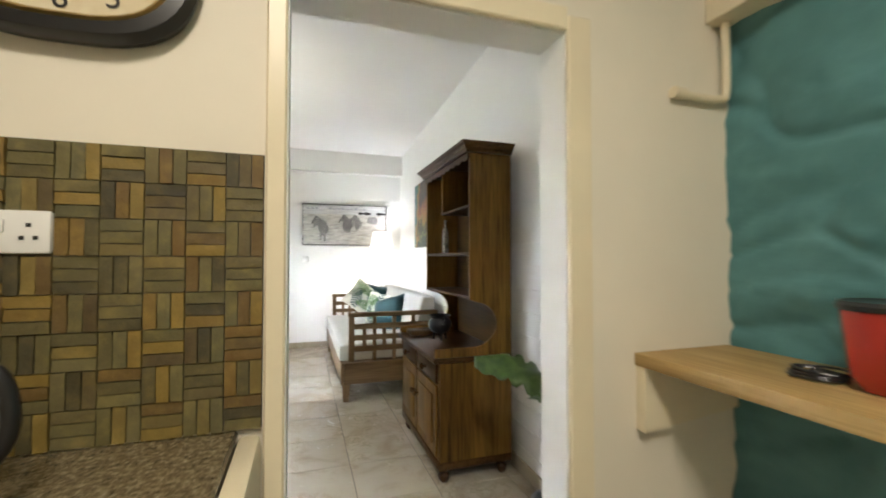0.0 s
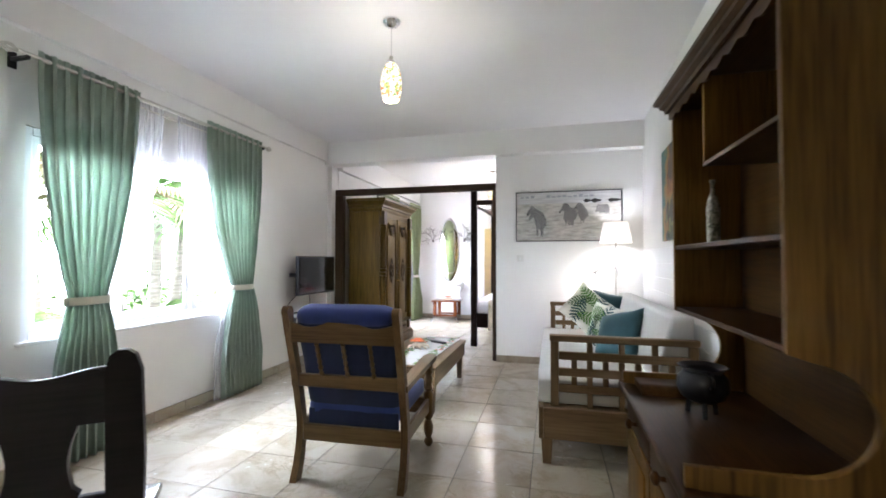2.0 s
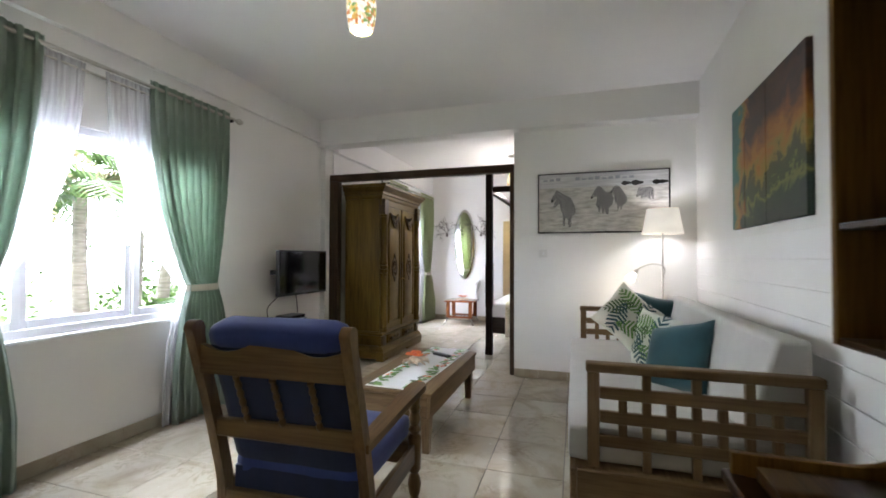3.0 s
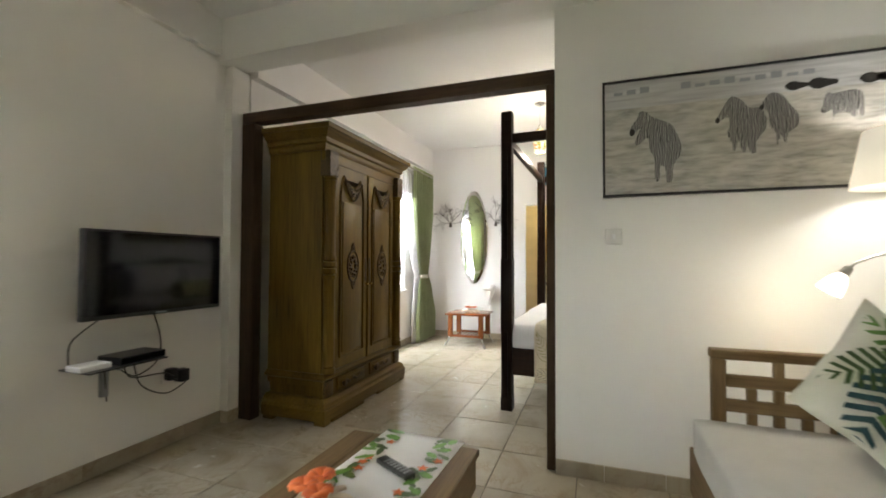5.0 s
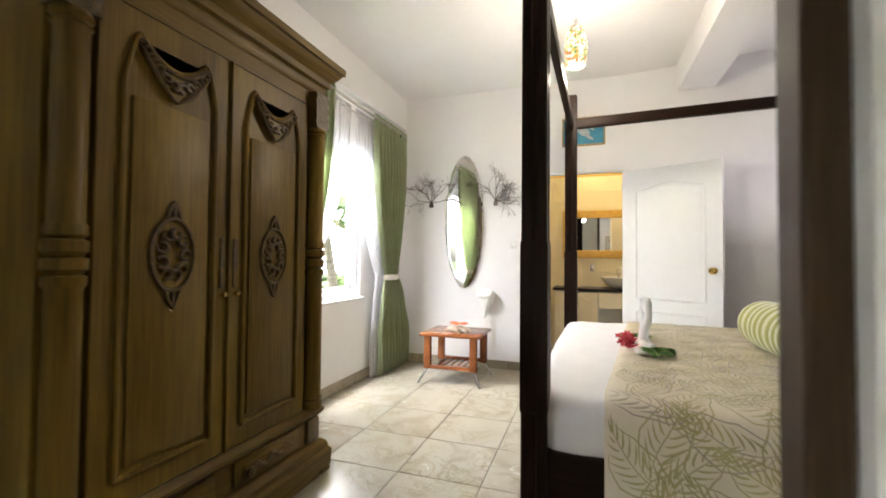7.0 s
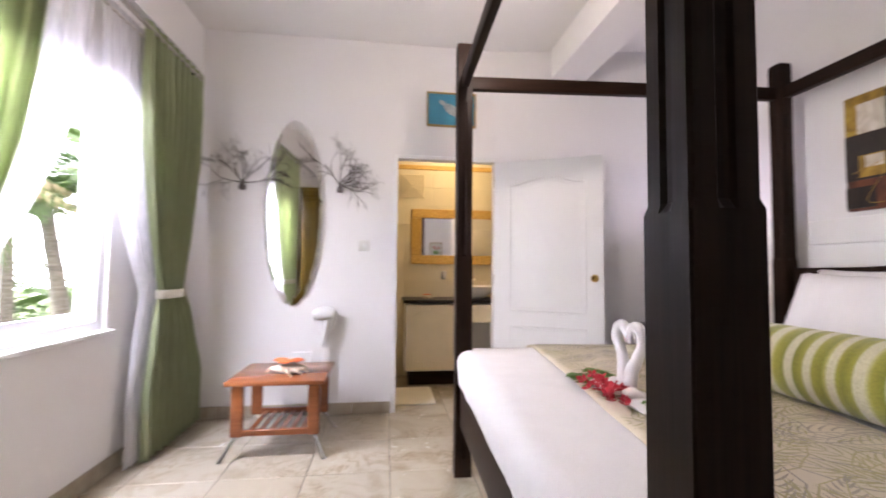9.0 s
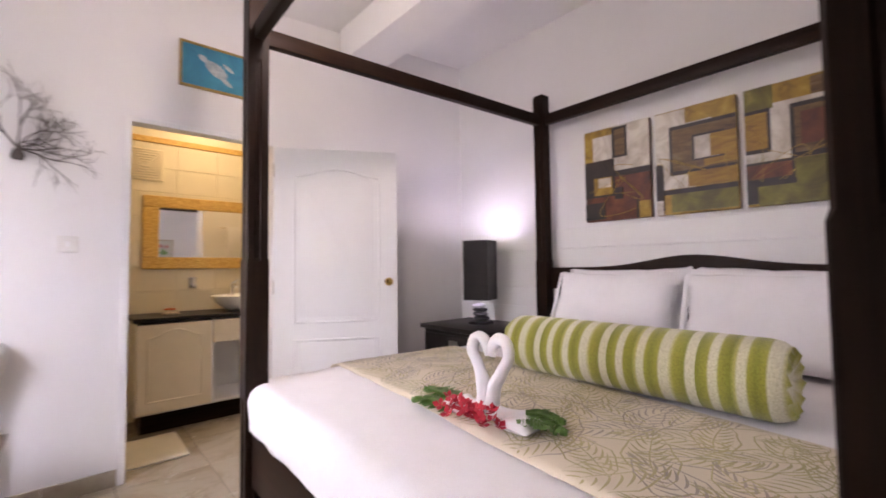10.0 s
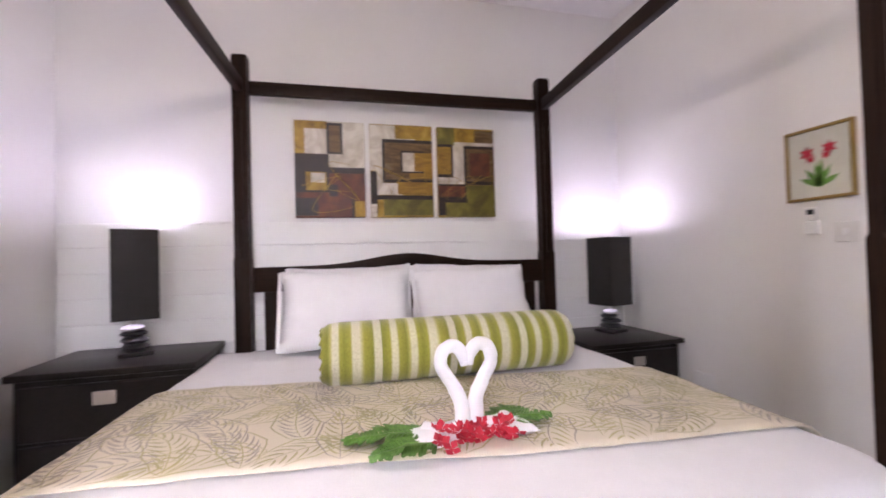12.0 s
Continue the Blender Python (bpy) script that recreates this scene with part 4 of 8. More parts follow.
# ---------------------------------------------------------------- living room furniture
def dresser():
    d = thing("dresser", pose(0, 0, 0), "tall dark hardwood dresser with an open hutch over a cupboard", "dresser")
    y0, y1, xf, xb = 1.85, 2.80, 0.985, 1.455
    part("cupboard", boxes((xf, xb, y0 + 0.022, y1 - 0.022, 0.09, 0.715)), DRESSER, d)
    part("plinth", boxes((xf - 0.012, xb, y0 - 0.004, y1 + 0.004, 0.085, 0.135), bevel=0.008, seg=2), DRESSER_DARK, d)
    part("countertop", boxes((xf - 0.045, xb, y0 - 0.02, y1 + 0.02, 0.715, 0.745), bevel=0.010, seg=3), DRESSER_Y, d, "polished counter top in shade-darkened wood")
    for y in (y0 + 0.05, y1 - 0.05):
        for x in (xf + 0.04, xb - 0.05):
            part("foot", lathe([(0, 0), (0.016, 0), (0.03, 0.02), (0.034, 0.045), (0.022, 0.062), (0.03, 0.075), (0.03, 0.09), (0, 0.09)], 18, (x, y)), DRESSER_DARK, d)
    # side boards with the scooped cut-out between counter and hutch
    xu = 1.175
    arc = [(1.20 + 0.155 * math.cos(a), 0.935 + 0.135 * math.sin(a)) for a in [radians(v) for v in range(80, -91, -10)]]
    outline = [(xf, 0.09), (xb, 0.09), (xb, 1.985), (xu, 1.985), (xu, 1.085), *[(x, z) for x, z in arc], (1.06, 0.80), (xf - 0.03, 0.80), (xf - 0.03, 0.747), (xf, 0.747)]
    part("side_board", slab(outline, 1, y0, y0 + 0.022, bevel=0.002), DRESSER, d)
    part("side_board", slab(outline, 1, y1 - 0.022, y1, bevel=0.002), DRESSER, d)
    # back board in the darker wood stands for shade inside the hutch
    part("back_board", boxes((xb - 0.015, xb - 0.001, y0 + 0.022, y1 - 0.022, 0.746, 1.985)), DRESSER_DARK, d)
    for z in (1.085, 1.357):
        part("shelf", boxes((xu + 0.004, xb - 0.016, y0 + 0.023, y1 - 0.023, z, z + 0.018), bevel=0.003), DRESSER_Y, d)
    part("divider", boxes((xu + 0.006, xb - 0.016, 2.40, 2.418, 1.672, 1.984), bevel=0.002), DRESSER, d)
    part("shelf", boxes((xu + 0.006, xb - 0.016, y0 + 0.023, 2.418, 1.655, 1.671), bevel=0.002), DRESSER_Y, d)
    # scalloped apron and stepped cornice
    top = [(y0 + (y1 - y0) * i / 60, 1.955 - 0.016 * abs(math.sin(i / 60 * math.pi * 9))) for i in range(61)]
    part("apron", slab([(y0 + 0.0, 1.985), *top, (y1, 1.985)], 0, xu - 0.012, xu - 0.001), DRESSER_DARK, d)
    bm = bmesh.new()
    prof = [(0.0, 1.985), (0.014, 1.985), (0.016, 2.0), (0.032, 2.012), (0.034, 2.024), (0.052, 2.034), (0.054, 2.047), (0.0, 2.047)]
    rings = []
    for o, z in prof:
        rings.append([(xu - 0.012 - o, y0 - 0.002 - o, z), (xu - 0.012 - o, y1 + 0.002 + o, z), (xb, y1 + 0.002 + o, z), (xb, y0 - 0.002 - o, z)])
    ring_loft(bm, rings)
    part("cornice", bm, DRESSER_DARK, d, "stepped dark cornice")
    # doors and drawers of the cupboard
    w = (y1 - y0 - 0.06) / 2
    for i in range(2):
        a = y0 + 0.03 + i * w
        dr = part("drawer", boxes((xf - 0.016, xf - 0.0005, a + 0.006, a + w - 0.006, 0.585, 0.70), bevel=0.005, seg=2), DRESSER_Y, d)
        part("knob", lathe([(0, 0), (0.008, 0), (0.008, 0.014), (0.02, 0.024), (0.021, 0.034), (0.01, 0.042), (0, 0.043)], 16), DRESSER_DARK, dr).matrix_world = pose(xf - 0.016, a + w / 2, 0.645, 0, -90, 0)
        dd = part("cupboard_door", boxes((xf - 0.016, xf - 0.0005, a + 0.006, a + w - 0.006, 0.15, 0.575), bevel=0.004), DRESSER, d)
        part("door_panel", boxes((xf - 0.024, xf - 0.0165, a + 0.065, a + w - 0.065, 0.215, 0.51), bevel=0.0035, seg=2), DRESSER, dd)
        part("knob", lathe([(0, 0), (0.008, 0), (0.008, 0.014), (0.02, 0.024), (0.021, 0.034), (0.01, 0.042), (0, 0.043)], 16), DRESSER_DARK, dd).matrix_world = pose(xf - 0.016, a + (w - 0.04 if i == 0 else 0.04), 0.42, 0, -90, 0)
    return d


dresser()
# wooden tray and iron pot on the dresser
single("serving_tray", slab([(y, z) for y, z in [(2.60, 0.748)] + [(2.60 + 0.16 * (i / 12), 0.748 + 0.034 * math.sin(min(1, i / 4) * math.pi / 2)) for i in range(13)] + [(2.76, 0.748)]], 0, 1.0, 1.26, bevel=0.004), DRESSER_DARK, "low dark wooden tray on the dresser", "tray")
pot = thing("iron_pot", pose(1.17, 2.42, 0.747), "small black three-legged cast iron pot", "pot")
part("body", lathe([(0, 0.045), (0.035, 0.047), (0.068, 0.065), (0.086, 0.10), (0.082, 0.135), (0.064, 0.155), (0.064, 0.163), (0.082, 0.176), (0.078, 0.179), (0.056, 0.166), (0.058, 0.15), (0.07, 0.11), (0.03, 0.06), (0, 0.057)], 36), IRON, pot)
for a in range(3):
    t = radians(120 * a + 20)
    part("leg", tube([(0.045 * math.cos(t), 0.045 * math.sin(t), 0.06), (0.052 * math.cos(t), 0.052 * math.sin(t), 0.0)], 0.009, 8), IRON, pot)
for sgn in (-1, 1):
    part("ear", tube(spline([(0, sgn * 0.07, 0.165), (0, sgn * 0.105, 0.16), (0, sgn * 0.104, 0.125), (0, sgn * 0.084, 0.12)], 12), 0.006, 8), IRON, pot)
bt = thing("bottle", pose(1.285, 2.64, 1.3755) @ Matrix.Diagonal((0.6, 0.6, 0.95, 1)), "slim patterned ceramic bottle on the hutch shelf", "bottle")
part("body", lathe([(0, 0), (0.035, 0), (0.042, 0.02), (0.042, 0.16), (0.03, 0.20), (0.014, 0.225), (0.014, 0.265), (0.018, 0.27), (0.018, 0.28), (0, 0.28)], 24), mottled("mottled_glaze", [(0.35, (0.06, 0.08, 0.06)), (0.5, (0.26, 0.24, 0.18)), (0.65, (0.40, 0.38, 0.32))], 45, 0.25), bt)


def armchair():
    a = thing("armchair", pose(-0.512, 2.92, 0, 0, 0, 2.5) @ Matrix.Diagonal((0.985, 1, 1.025, 1)), "wooden armchair with blue cushions and turned spindles", "armchair")
    hw = 0.335
    for sx in (-1, 1):
        pts = spline([(0, 0.03, 0.0), (0, 0.075, 0.12), (0, 0.10, 0.30), (0, 0.06, 0.50), (0, 0.0, 0.72), (0, -0.055, 0.90), (0, -0.075, 0.985)], 30)
        bm = bmesh.new()
        rings = []
        for i, p in enumerate(pts):
            t = i / 30
            wdt = 0.052 + 0.02 * max(0, 1 - t * 5) + 0.012 * max(0, (t - 0.9) * 10)
            th = 0.021
            rings.append([(-th, p.y - wdt / 2, p.z), (th, p.y - wdt / 2, p.z), (th, p.y + wdt / 2, p.z), (-th, p.y + wdt / 2, p.z)])
        p = pts[-1]
        for k in range(1, 6):
            ang = k / 6 * math.pi / 2
            wdt = 0.064 * math.cos(ang)
            rings.append([(-0.021, p.y - wdt / 2, p.z + 0.034 * math.sin(ang)), (0.021, p.y - wdt / 2, p.z + 0.034 * math.sin(ang)), (0.021, p.y + wdt / 2, p.z + 0.034 * math.sin(ang)), (-0.021, p.y + wdt / 2, p.z + 0.034 * math.sin(ang))])
        ring_loft(bm, rings)
        bmesh.ops.bevel(bm, geom=[e for e in bm.edges if e.is_manifold and e.calc_face_angle(0) > 1.0], offset=0.007, segments=2, affect="EDGES", profile=0.5)
        bmesh.ops.translate(bm, vec=(sx * hw, 0, 0), verts=bm.verts[:])
        part("back_post", bm, TEAK, a)
        # turned front leg
        part("front_leg", lathe([(0, 0), (0.018, 0), (0.03, 0.02), (0.032, 0.035), (0.02, 0.06), (0.03, 0.085), (0.036, 0.13), (0.028, 0.165), (0.02, 0.18), (0.034, 0.20), (0.034, 0.36), (0.022, 0.375), (0.034, 0.395), (0.022, 0.415), (0.032, 0.45), (0.024, 0.48), (0.034, 0.50), (0.024, 0.52), (0.03, 0.555), (0, 0.556)], 20, (sx * hw, 0.66)), TEAK, a)
        # arm rest, sloping slightly and rounded at the front
        bm = bmesh.new()
        rings = []
        for i in range(19):
            t = i / 18
            y = 0.03 + 0.72 * t
            z = 0.545 + 0.03 * math.sin(t * math.pi * 0.5)
            hwid = 0.032 + 0.016 * t
            if t > 0.93:
                hwid *= math.sqrt(max(0.05, 1 - ((t - 0.93) / 0.07) ** 2 * 0.8))
            rings.append([(sx * hw - hwid, y, z), (sx * hw + hwid, y, z), (sx * hw + hwid, y, z + 0.032), (sx * hw - hwid, y, z + 0.032)])
        ring_loft(bm, rings)
        bmesh.ops.bevel(bm, geom=[e for e in bm.edges if e.calc_face_angle(0) > 1.0], offset=0.009, segments=2, affect="EDGES", profile=0.5)
        part("arm_rest", bm, TEAK_Y, a)
        part("side_rail", boxes((sx * hw - 0.012, sx * hw + 0.012, 0.09, 0.64, 0.235, 0.33), bevel=0.005), TEAK_Y, a)
    # back rails: waved top, middle slat, low rail
    wave = [(-hw + 0.02 + (2 * hw - 0.04) * i / 40, 0.925 + 0.028 * math.cos((i / 40 - 0.5) * 2 * math.pi * 1.5) * (0.55 + 0.45 * math.cos((i / 40 - 0.5) * math.pi))) for i in range(41)]
    bm = slab([(-hw + 0.02, 0.815), *wave, (hw - 0.02, 0.815)][::-1], 1, -0.065, -0.04)
    part("top_rail", bm, TEAK_X, a, "waved top rail")
    part("middle_rail", boxes((-hw + 0.02, hw - 0.02, 0.018, 0.045, 0.545, 0.62), bevel=0.006), TEAK_X, a)
    part("low_rail", boxes((-hw + 0.02, hw - 0.02, 0.075, 0.105, 0.215, 0.31), bevel=0.006), TEAK_X, a)
    part("front_rail", boxes((-hw + 0.02, hw - 0.02, 0.645, 0.672, 0.22, 0.33), bevel=0.006), TEAK_X, a)
    for x in (-0.165, 0.0, 0.165):
        prof = [(0.008 + 0.006 * abs(math.sin(i * 0.62)), 0.0 + 0.21 * i / 28) for i in range(29)]
        s = part("spindle", lathe([(0, 0), *prof, (0, 0.21)], 12), TEAK, a)
        s.matrix_local = Matrix.Translation((x, 0.028, 0.61)) @ Matrix.Rotation(radians(20), 4, "X")
    seat = part("seat_cushion", soft_box(-0.30, 0.30, 0.10, 0.72, 0.335, 0.46, 0.045, 10, 0.004, 3), BLUE, a, "plump blue seat cushion", smooth=80)
    # whole cushion in a darker navy than the seat and head roll
    b = part("back_cushion", soft_box(-0.30, 0.30, -0.06, 0.06, 0.0, 0.60, 0.05, 10, 0.004, 5), BLUE_BACK, a, "dark navy back cushion", smooth=80)
    b.matrix_local = Matrix.Translation((0, 0.17, 0.405)) @ Matrix.Rotation(radians(18), 4, "X")
    r = part("head_roll", soft_box(-0.295, 0.295, -0.07, 0.07, -0.055, 0.055, 0.05, 8, 0.004, 9), BLUE, a, "rounded blue cushion top", smooth=80)
    r.matrix_local = Matrix.Translation((0, -0.005, 0.965)) @ Matrix.Rotation(radians(18), 4, "X")
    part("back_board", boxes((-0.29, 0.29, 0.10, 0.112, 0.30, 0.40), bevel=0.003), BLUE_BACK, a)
    return a


armchair()


def dining_chair():
    ch = thing("dining_chair", pose(-0.690, 1.520, 0, 0, 0, 38), "black-stained wooden dining chair with a cut-out back", "dining chair")
    for sx in (-1, 1):
        rings = [[(sx * 0.19 - w, y - 0.016, z), (sx * 0.19 + w, y - 0.016, z), (sx * 0.19 + w, y + 0.016, z), (sx * 0.19 - w, y + 0.016, z)] for w, y, z in ((0.024, 0.05, 0), (0.028, 0.03, 0.25), (0.042, 0.02, 0.46), (0.046, 0.005, 0.75), (0.042, -0.03, 1.0), (0.030, -0.038, 1.045), (0.012, -0.042, 1.06))]
        bm = ring_loft(bmesh.new(), rings)
        bmesh.ops.bevel(bm, geom=[e for e in bm.edges if e.calc_face_angle(0) > 1.0], offset=0.006, segments=2, affect="EDGES", profile=0.5)
        part("back_post", bm, BLACKWOOD, ch)
        part("leg", boxes((sx * 0.17 - 0.02, sx * 0.17 + 0.02, 0.36, 0.40, 0, 0.44), bevel=0.004), BLACKWOOD, ch)
    wave = [(-0.147 + 0.294 * i / 24, 1.0 - 0.012 * math.cos((i / 24 - 0.5) * 2 * math.pi)) for i in range(25)]
    part("top_rail", slab([*wave, (0.147, 0.86), (-0.147, 0.86)], 1, -0.028, -0.003), BLACKWOOD, ch)
    part("cross_rail", boxes((-0.147, 0.147, -0.001, 0.022, 0.525, 0.655), bevel=0.004), BLACKWOOD, ch)
    waist = [(0.085 - 0.022 * math.sin(i / 12 * math.pi) + 0.012 * (i == 1), 0.656 + 0.203 * i / 12) for i in range(13)]
    part("splat", slab([*waist, *[(-x, zz) for x, zz in reversed(waist)]], 1, -0.016, 0.006), BLACKWOOD, ch)
    part("lower_splat", boxes((-0.085, 0.085, 0.002, 0.021, 0.474, 0.524)), BLACKWOOD, ch)
    part("seat", boxes((-0.21, 0.21, 0.022, 0.43, 0.44, 0.473), bevel=0.010, seg=2), BLACKGLOSS, ch, "polished black seat")
    return ch


dining_chair()

def sofa():
    s = thing("sofa", pose(0, 0, 0, 0, 0, 0), "wide teak daybed sofa with lattice arms and pale grey cushions", "sofa")
    x0, x1, y0, y1 = 0.555, 1.56, 3.50, 5.90
    part("front_panel", boxes((x0, x0 + 0.03, y0, y1, 0.165, 0.365), bevel=0.005), OAK_Y, s)
    part("back_panel", boxes((x1 - 0.03, x1, y0, y1, 0.165, 0.365), bevel=0.005), OAK_Y, s)
    part("end_panel", boxes((x0 + 0.031, x1 - 0.031, y0, y0 + 0.03, 0.165, 0.365), bevel=0.005), OAK_X, s)
    part("end_panel", boxes((x0 + 0.031, x1 - 0.031, y1 - 0.03, y1, 0.165, 0.365), bevel=0.005), OAK_X, s)
    part("platform", boxes((x0 + 0.031, x1 - 0.031, y0 + 0.031, y1 - 0.031, 0.33, 0.36)), OAK_Y, s)
    for x in (x0 + 0.05, x1 - 0.08):
        for y in (y0 + 0.05, y1 - 0.05):
            part("leg", ring_loft(bmesh.new(), [[(x - w, y - w, z), (x + w, y - w, z), (x + w, y + w, z), (x - w, y + w, z)] for w, z in ((0.026, 0), (0.035, 0.165))]), OAK_Z, s)
    for y in (y0 + 0.045, y1 - 0.075):
        ya, yb = y, y + 0.03
        xs0, xs1 = x0 + 0.075, x1 - 0.06
        part("arm_post", boxes((xs0, xs0 + 0.052, ya - 0.008, yb + 0.008, 0.366, 0.782), bevel=0.004), OAK_Z, s)
        part("arm_post", boxes((xs1 - 0.052, xs1, ya - 0.008, yb + 0.008, 0.366, 0.782), bevel=0.004), OAK_Z, s)
        part("arm_top", boxes((xs0 - 0.006, xs1 + 0.006, ya - 0.014, yb + 0.014, 0.783, 0.825), bevel=0.006), OAK_X, s)
        for z in (0.455, 0.560, 0.665):
            part("lattice_rail", boxes((xs0 + 0.053, xs1 - 0.053, ya + 0.003, yb - 0.003, z, z + 0.052), bevel=0.003), OAK_X, s)
        n = 7
        for k in range(n):
            x = xs0 + 0.052 + (xs1 - xs0 - 0.104) * (k + 1) / (n + 1)
            if k % 2 == 0:
                spans = [(0.508, 0.559), (0.613, 0.664)]
            else:
                spans = [(0.366, 0.454), (0.508, 0.559), (0.613, 0.664), (0.718, 0.782)]
            for a, b in spans:
                part("lattice_slat", boxes((x - 0.017, x + 0.017, ya + 0.001, yb - 0.001, a, b)), OAK_Z, s)
    part("seat_mattress", soft_box(x0 - 0.01, x1 - 0.03, y0 + 0.09, y1 - 0.09, 0.361, 0.53, 0.025, 14, 0.003, 1), GREY_CLOTH, s, "pale grey seat mattress", smooth=80)
    b = part("back_cushion", ring_loft(bmesh.new(), [[(1.26, y, 0.535), (1.50, y, 0.535), (1.50, y, 0.955), (1.37, y, 0.955)] for y in [y0 + 0.12 + 0.05 * k for k in range(44)]]), GREY_CLOTH, s, "pale grey wedge back cushion")
    md = b.modifiers.new("soft_edges", "BEVEL")
    md.width, md.segments, md.limit_method, md.angle_limit = 0.022, 3, "ANGLE", radians(50)
    return s


sofa()


def scatter(label, material, m, size=0.44, thick=0.15, seed=0, leafy=False):
    c = thing("cushion", m, label, "cushion", "scatter cushions on the sofa")
    body = part("cover", cushion(size, size, thick, 14, 4.0, seed, 0.006), material, c, smooth=80)
    if leafy:
        rnd = random.Random(seed)
        for k in range(6):
            bm = bmesh.new()
            turn = k * 1.05 + rnd.uniform(-0.3, 0.3)
            cx, cy, ang, ln = 0.12 * math.cos(turn), 0.12 * math.sin(turn), turn + rnd.uniform(0.5, 1.1), rnd.uniform(0.17, 0.23)
            for q in range(10):
                t0, t1 = q / 10, (q + 0.62) / 10
                for sd in (-1, 1):
                    pts = []
                    for t, w in ((t0, 0), (t0 - 0.02, 1), (t1 - 0.03, 1), (t1, 0)):
                        wd = ln * 0.34 * math.sin(math.pi * min(1, t0 + 0.12)) * w
                        u, v = (t - 0.5 + 0.12 * w) * ln * 1.5, sd * wd
                        px, py = cx + u * math.cos(ang) - v * math.sin(ang), cy + u * math.sin(ang) + v * math.cos(ang)
                        px, py = max(-0.2, min(0.2, px)), max(-0.2, min(0.2, py))
                        h = (1 - abs(px / (size / 2)) ** 4) * (1 - abs(py / (size / 2)) ** 4)
                        pts.append(bm.verts.new((px, py, thick / 2 * max(h, 0.0) ** 0.6 + 0.0045 + 0.0004 * k)))
                    bm.faces.new(pts)
            part("printed_leaf", bm, (LEAF, TEAL_CLOTH, FERN_DARK)[k % 3], body, "printed palm leaf")
    return c


LEAF_GROUND = fabric("ivory_print_cloth", (0.66, 0.64, 0.54), 0.05, 400)
scatter("ivory cushion printed with green palm leaves", LEAF_GROUND, pose(1.00, 5.33, 0.80, 62, 40, -8), 0.43, 0.14, 2, True)
scatter("ivory cushion printed with green palm leaves", LEAF_GROUND, pose(1.10, 4.72, 0.715, 80, 5, -62), 0.40, 0.13, 6, True)
scatter("deep teal velvet cushion", TEAL_CLOTH, pose(1.17, 4.42, 0.690, 62, -14, -50), 0.44, 0.16, 4)
scatter("deep teal velvet cushion", TEAL_CLOTH, pose(1.20, 5.55, 0.755, 78, 8, -30), 0.42, 0.14, 9)


def coffee_table():
    t = thing("coffee_table", pose(0, 0, 0), "low recycled teak coffee table with a glass inset", "coffee table")
    x0, x1, y0, y1 = -0.92, -0.31, 4.15, 5.47
    part("frame_board", boxes((x0, x0 + 0.11, y0, y1, 0.372, 0.40), bevel=0.004), OAK_Y, t)
    part("frame_board", boxes((x1 - 0.11, x1, y0, y1, 0.372, 0.40), bevel=0.004), OAK_Y, t)
    part("frame_board", boxes((x0 + 0.111, x1 - 0.111, y0, y0 + 0.11, 0.372, 0.40), bevel=0.004), OAK_X, t)
    part("frame_board", boxes((x0 + 0.111, x1 - 0.111, y1 - 0.11, y1, 0.372, 0.40), bevel=0.004), OAK_X, t)
    part("top_panel", boxes((x0 + 0.1115, x1 - 0.1115, y0 + 0.111, y1 - 0.111, 0.374, 0.397)), OAK_Y, t)
    part("apron", boxes((x0 + 0.012, x0 + 0.035, y0 + 0.012, y1 - 0.012, 0.235, 0.3715), bevel=0.003), OAK_Y, t)
    part("apron", boxes((x1 - 0.035, x1 - 0.012, y0 + 0.012, y1 - 0.012, 0.235, 0.3715), bevel=0.003), OAK_Y, t)
    part("apron", boxes((x0 + 0.036, x1 - 0.036, y0 + 0.012, y0 + 0.035, 0.235, 0.3715), bevel=0.003), OAK_X, t)
    part("apron", boxes((x0 + 0.036, x1 - 0.036, y1 - 0.035, y1 - 0.012, 0.235, 0.3715), bevel=0.003), OAK_X, t)
    for x in (x0 + 0.05, x1 - 0.05):
        for y in (y0 + 0.05, y1 - 0.12):
            part("leg", ring_loft(bmesh.new(), [[(x - w, y - w, z), (x + w, y - w, z), (x + w, y + w, z), (x - w, y + w, z)] for w, z in ((0.022, 0), (0.032, 0.234))]), OAK_Z, t)
    return t


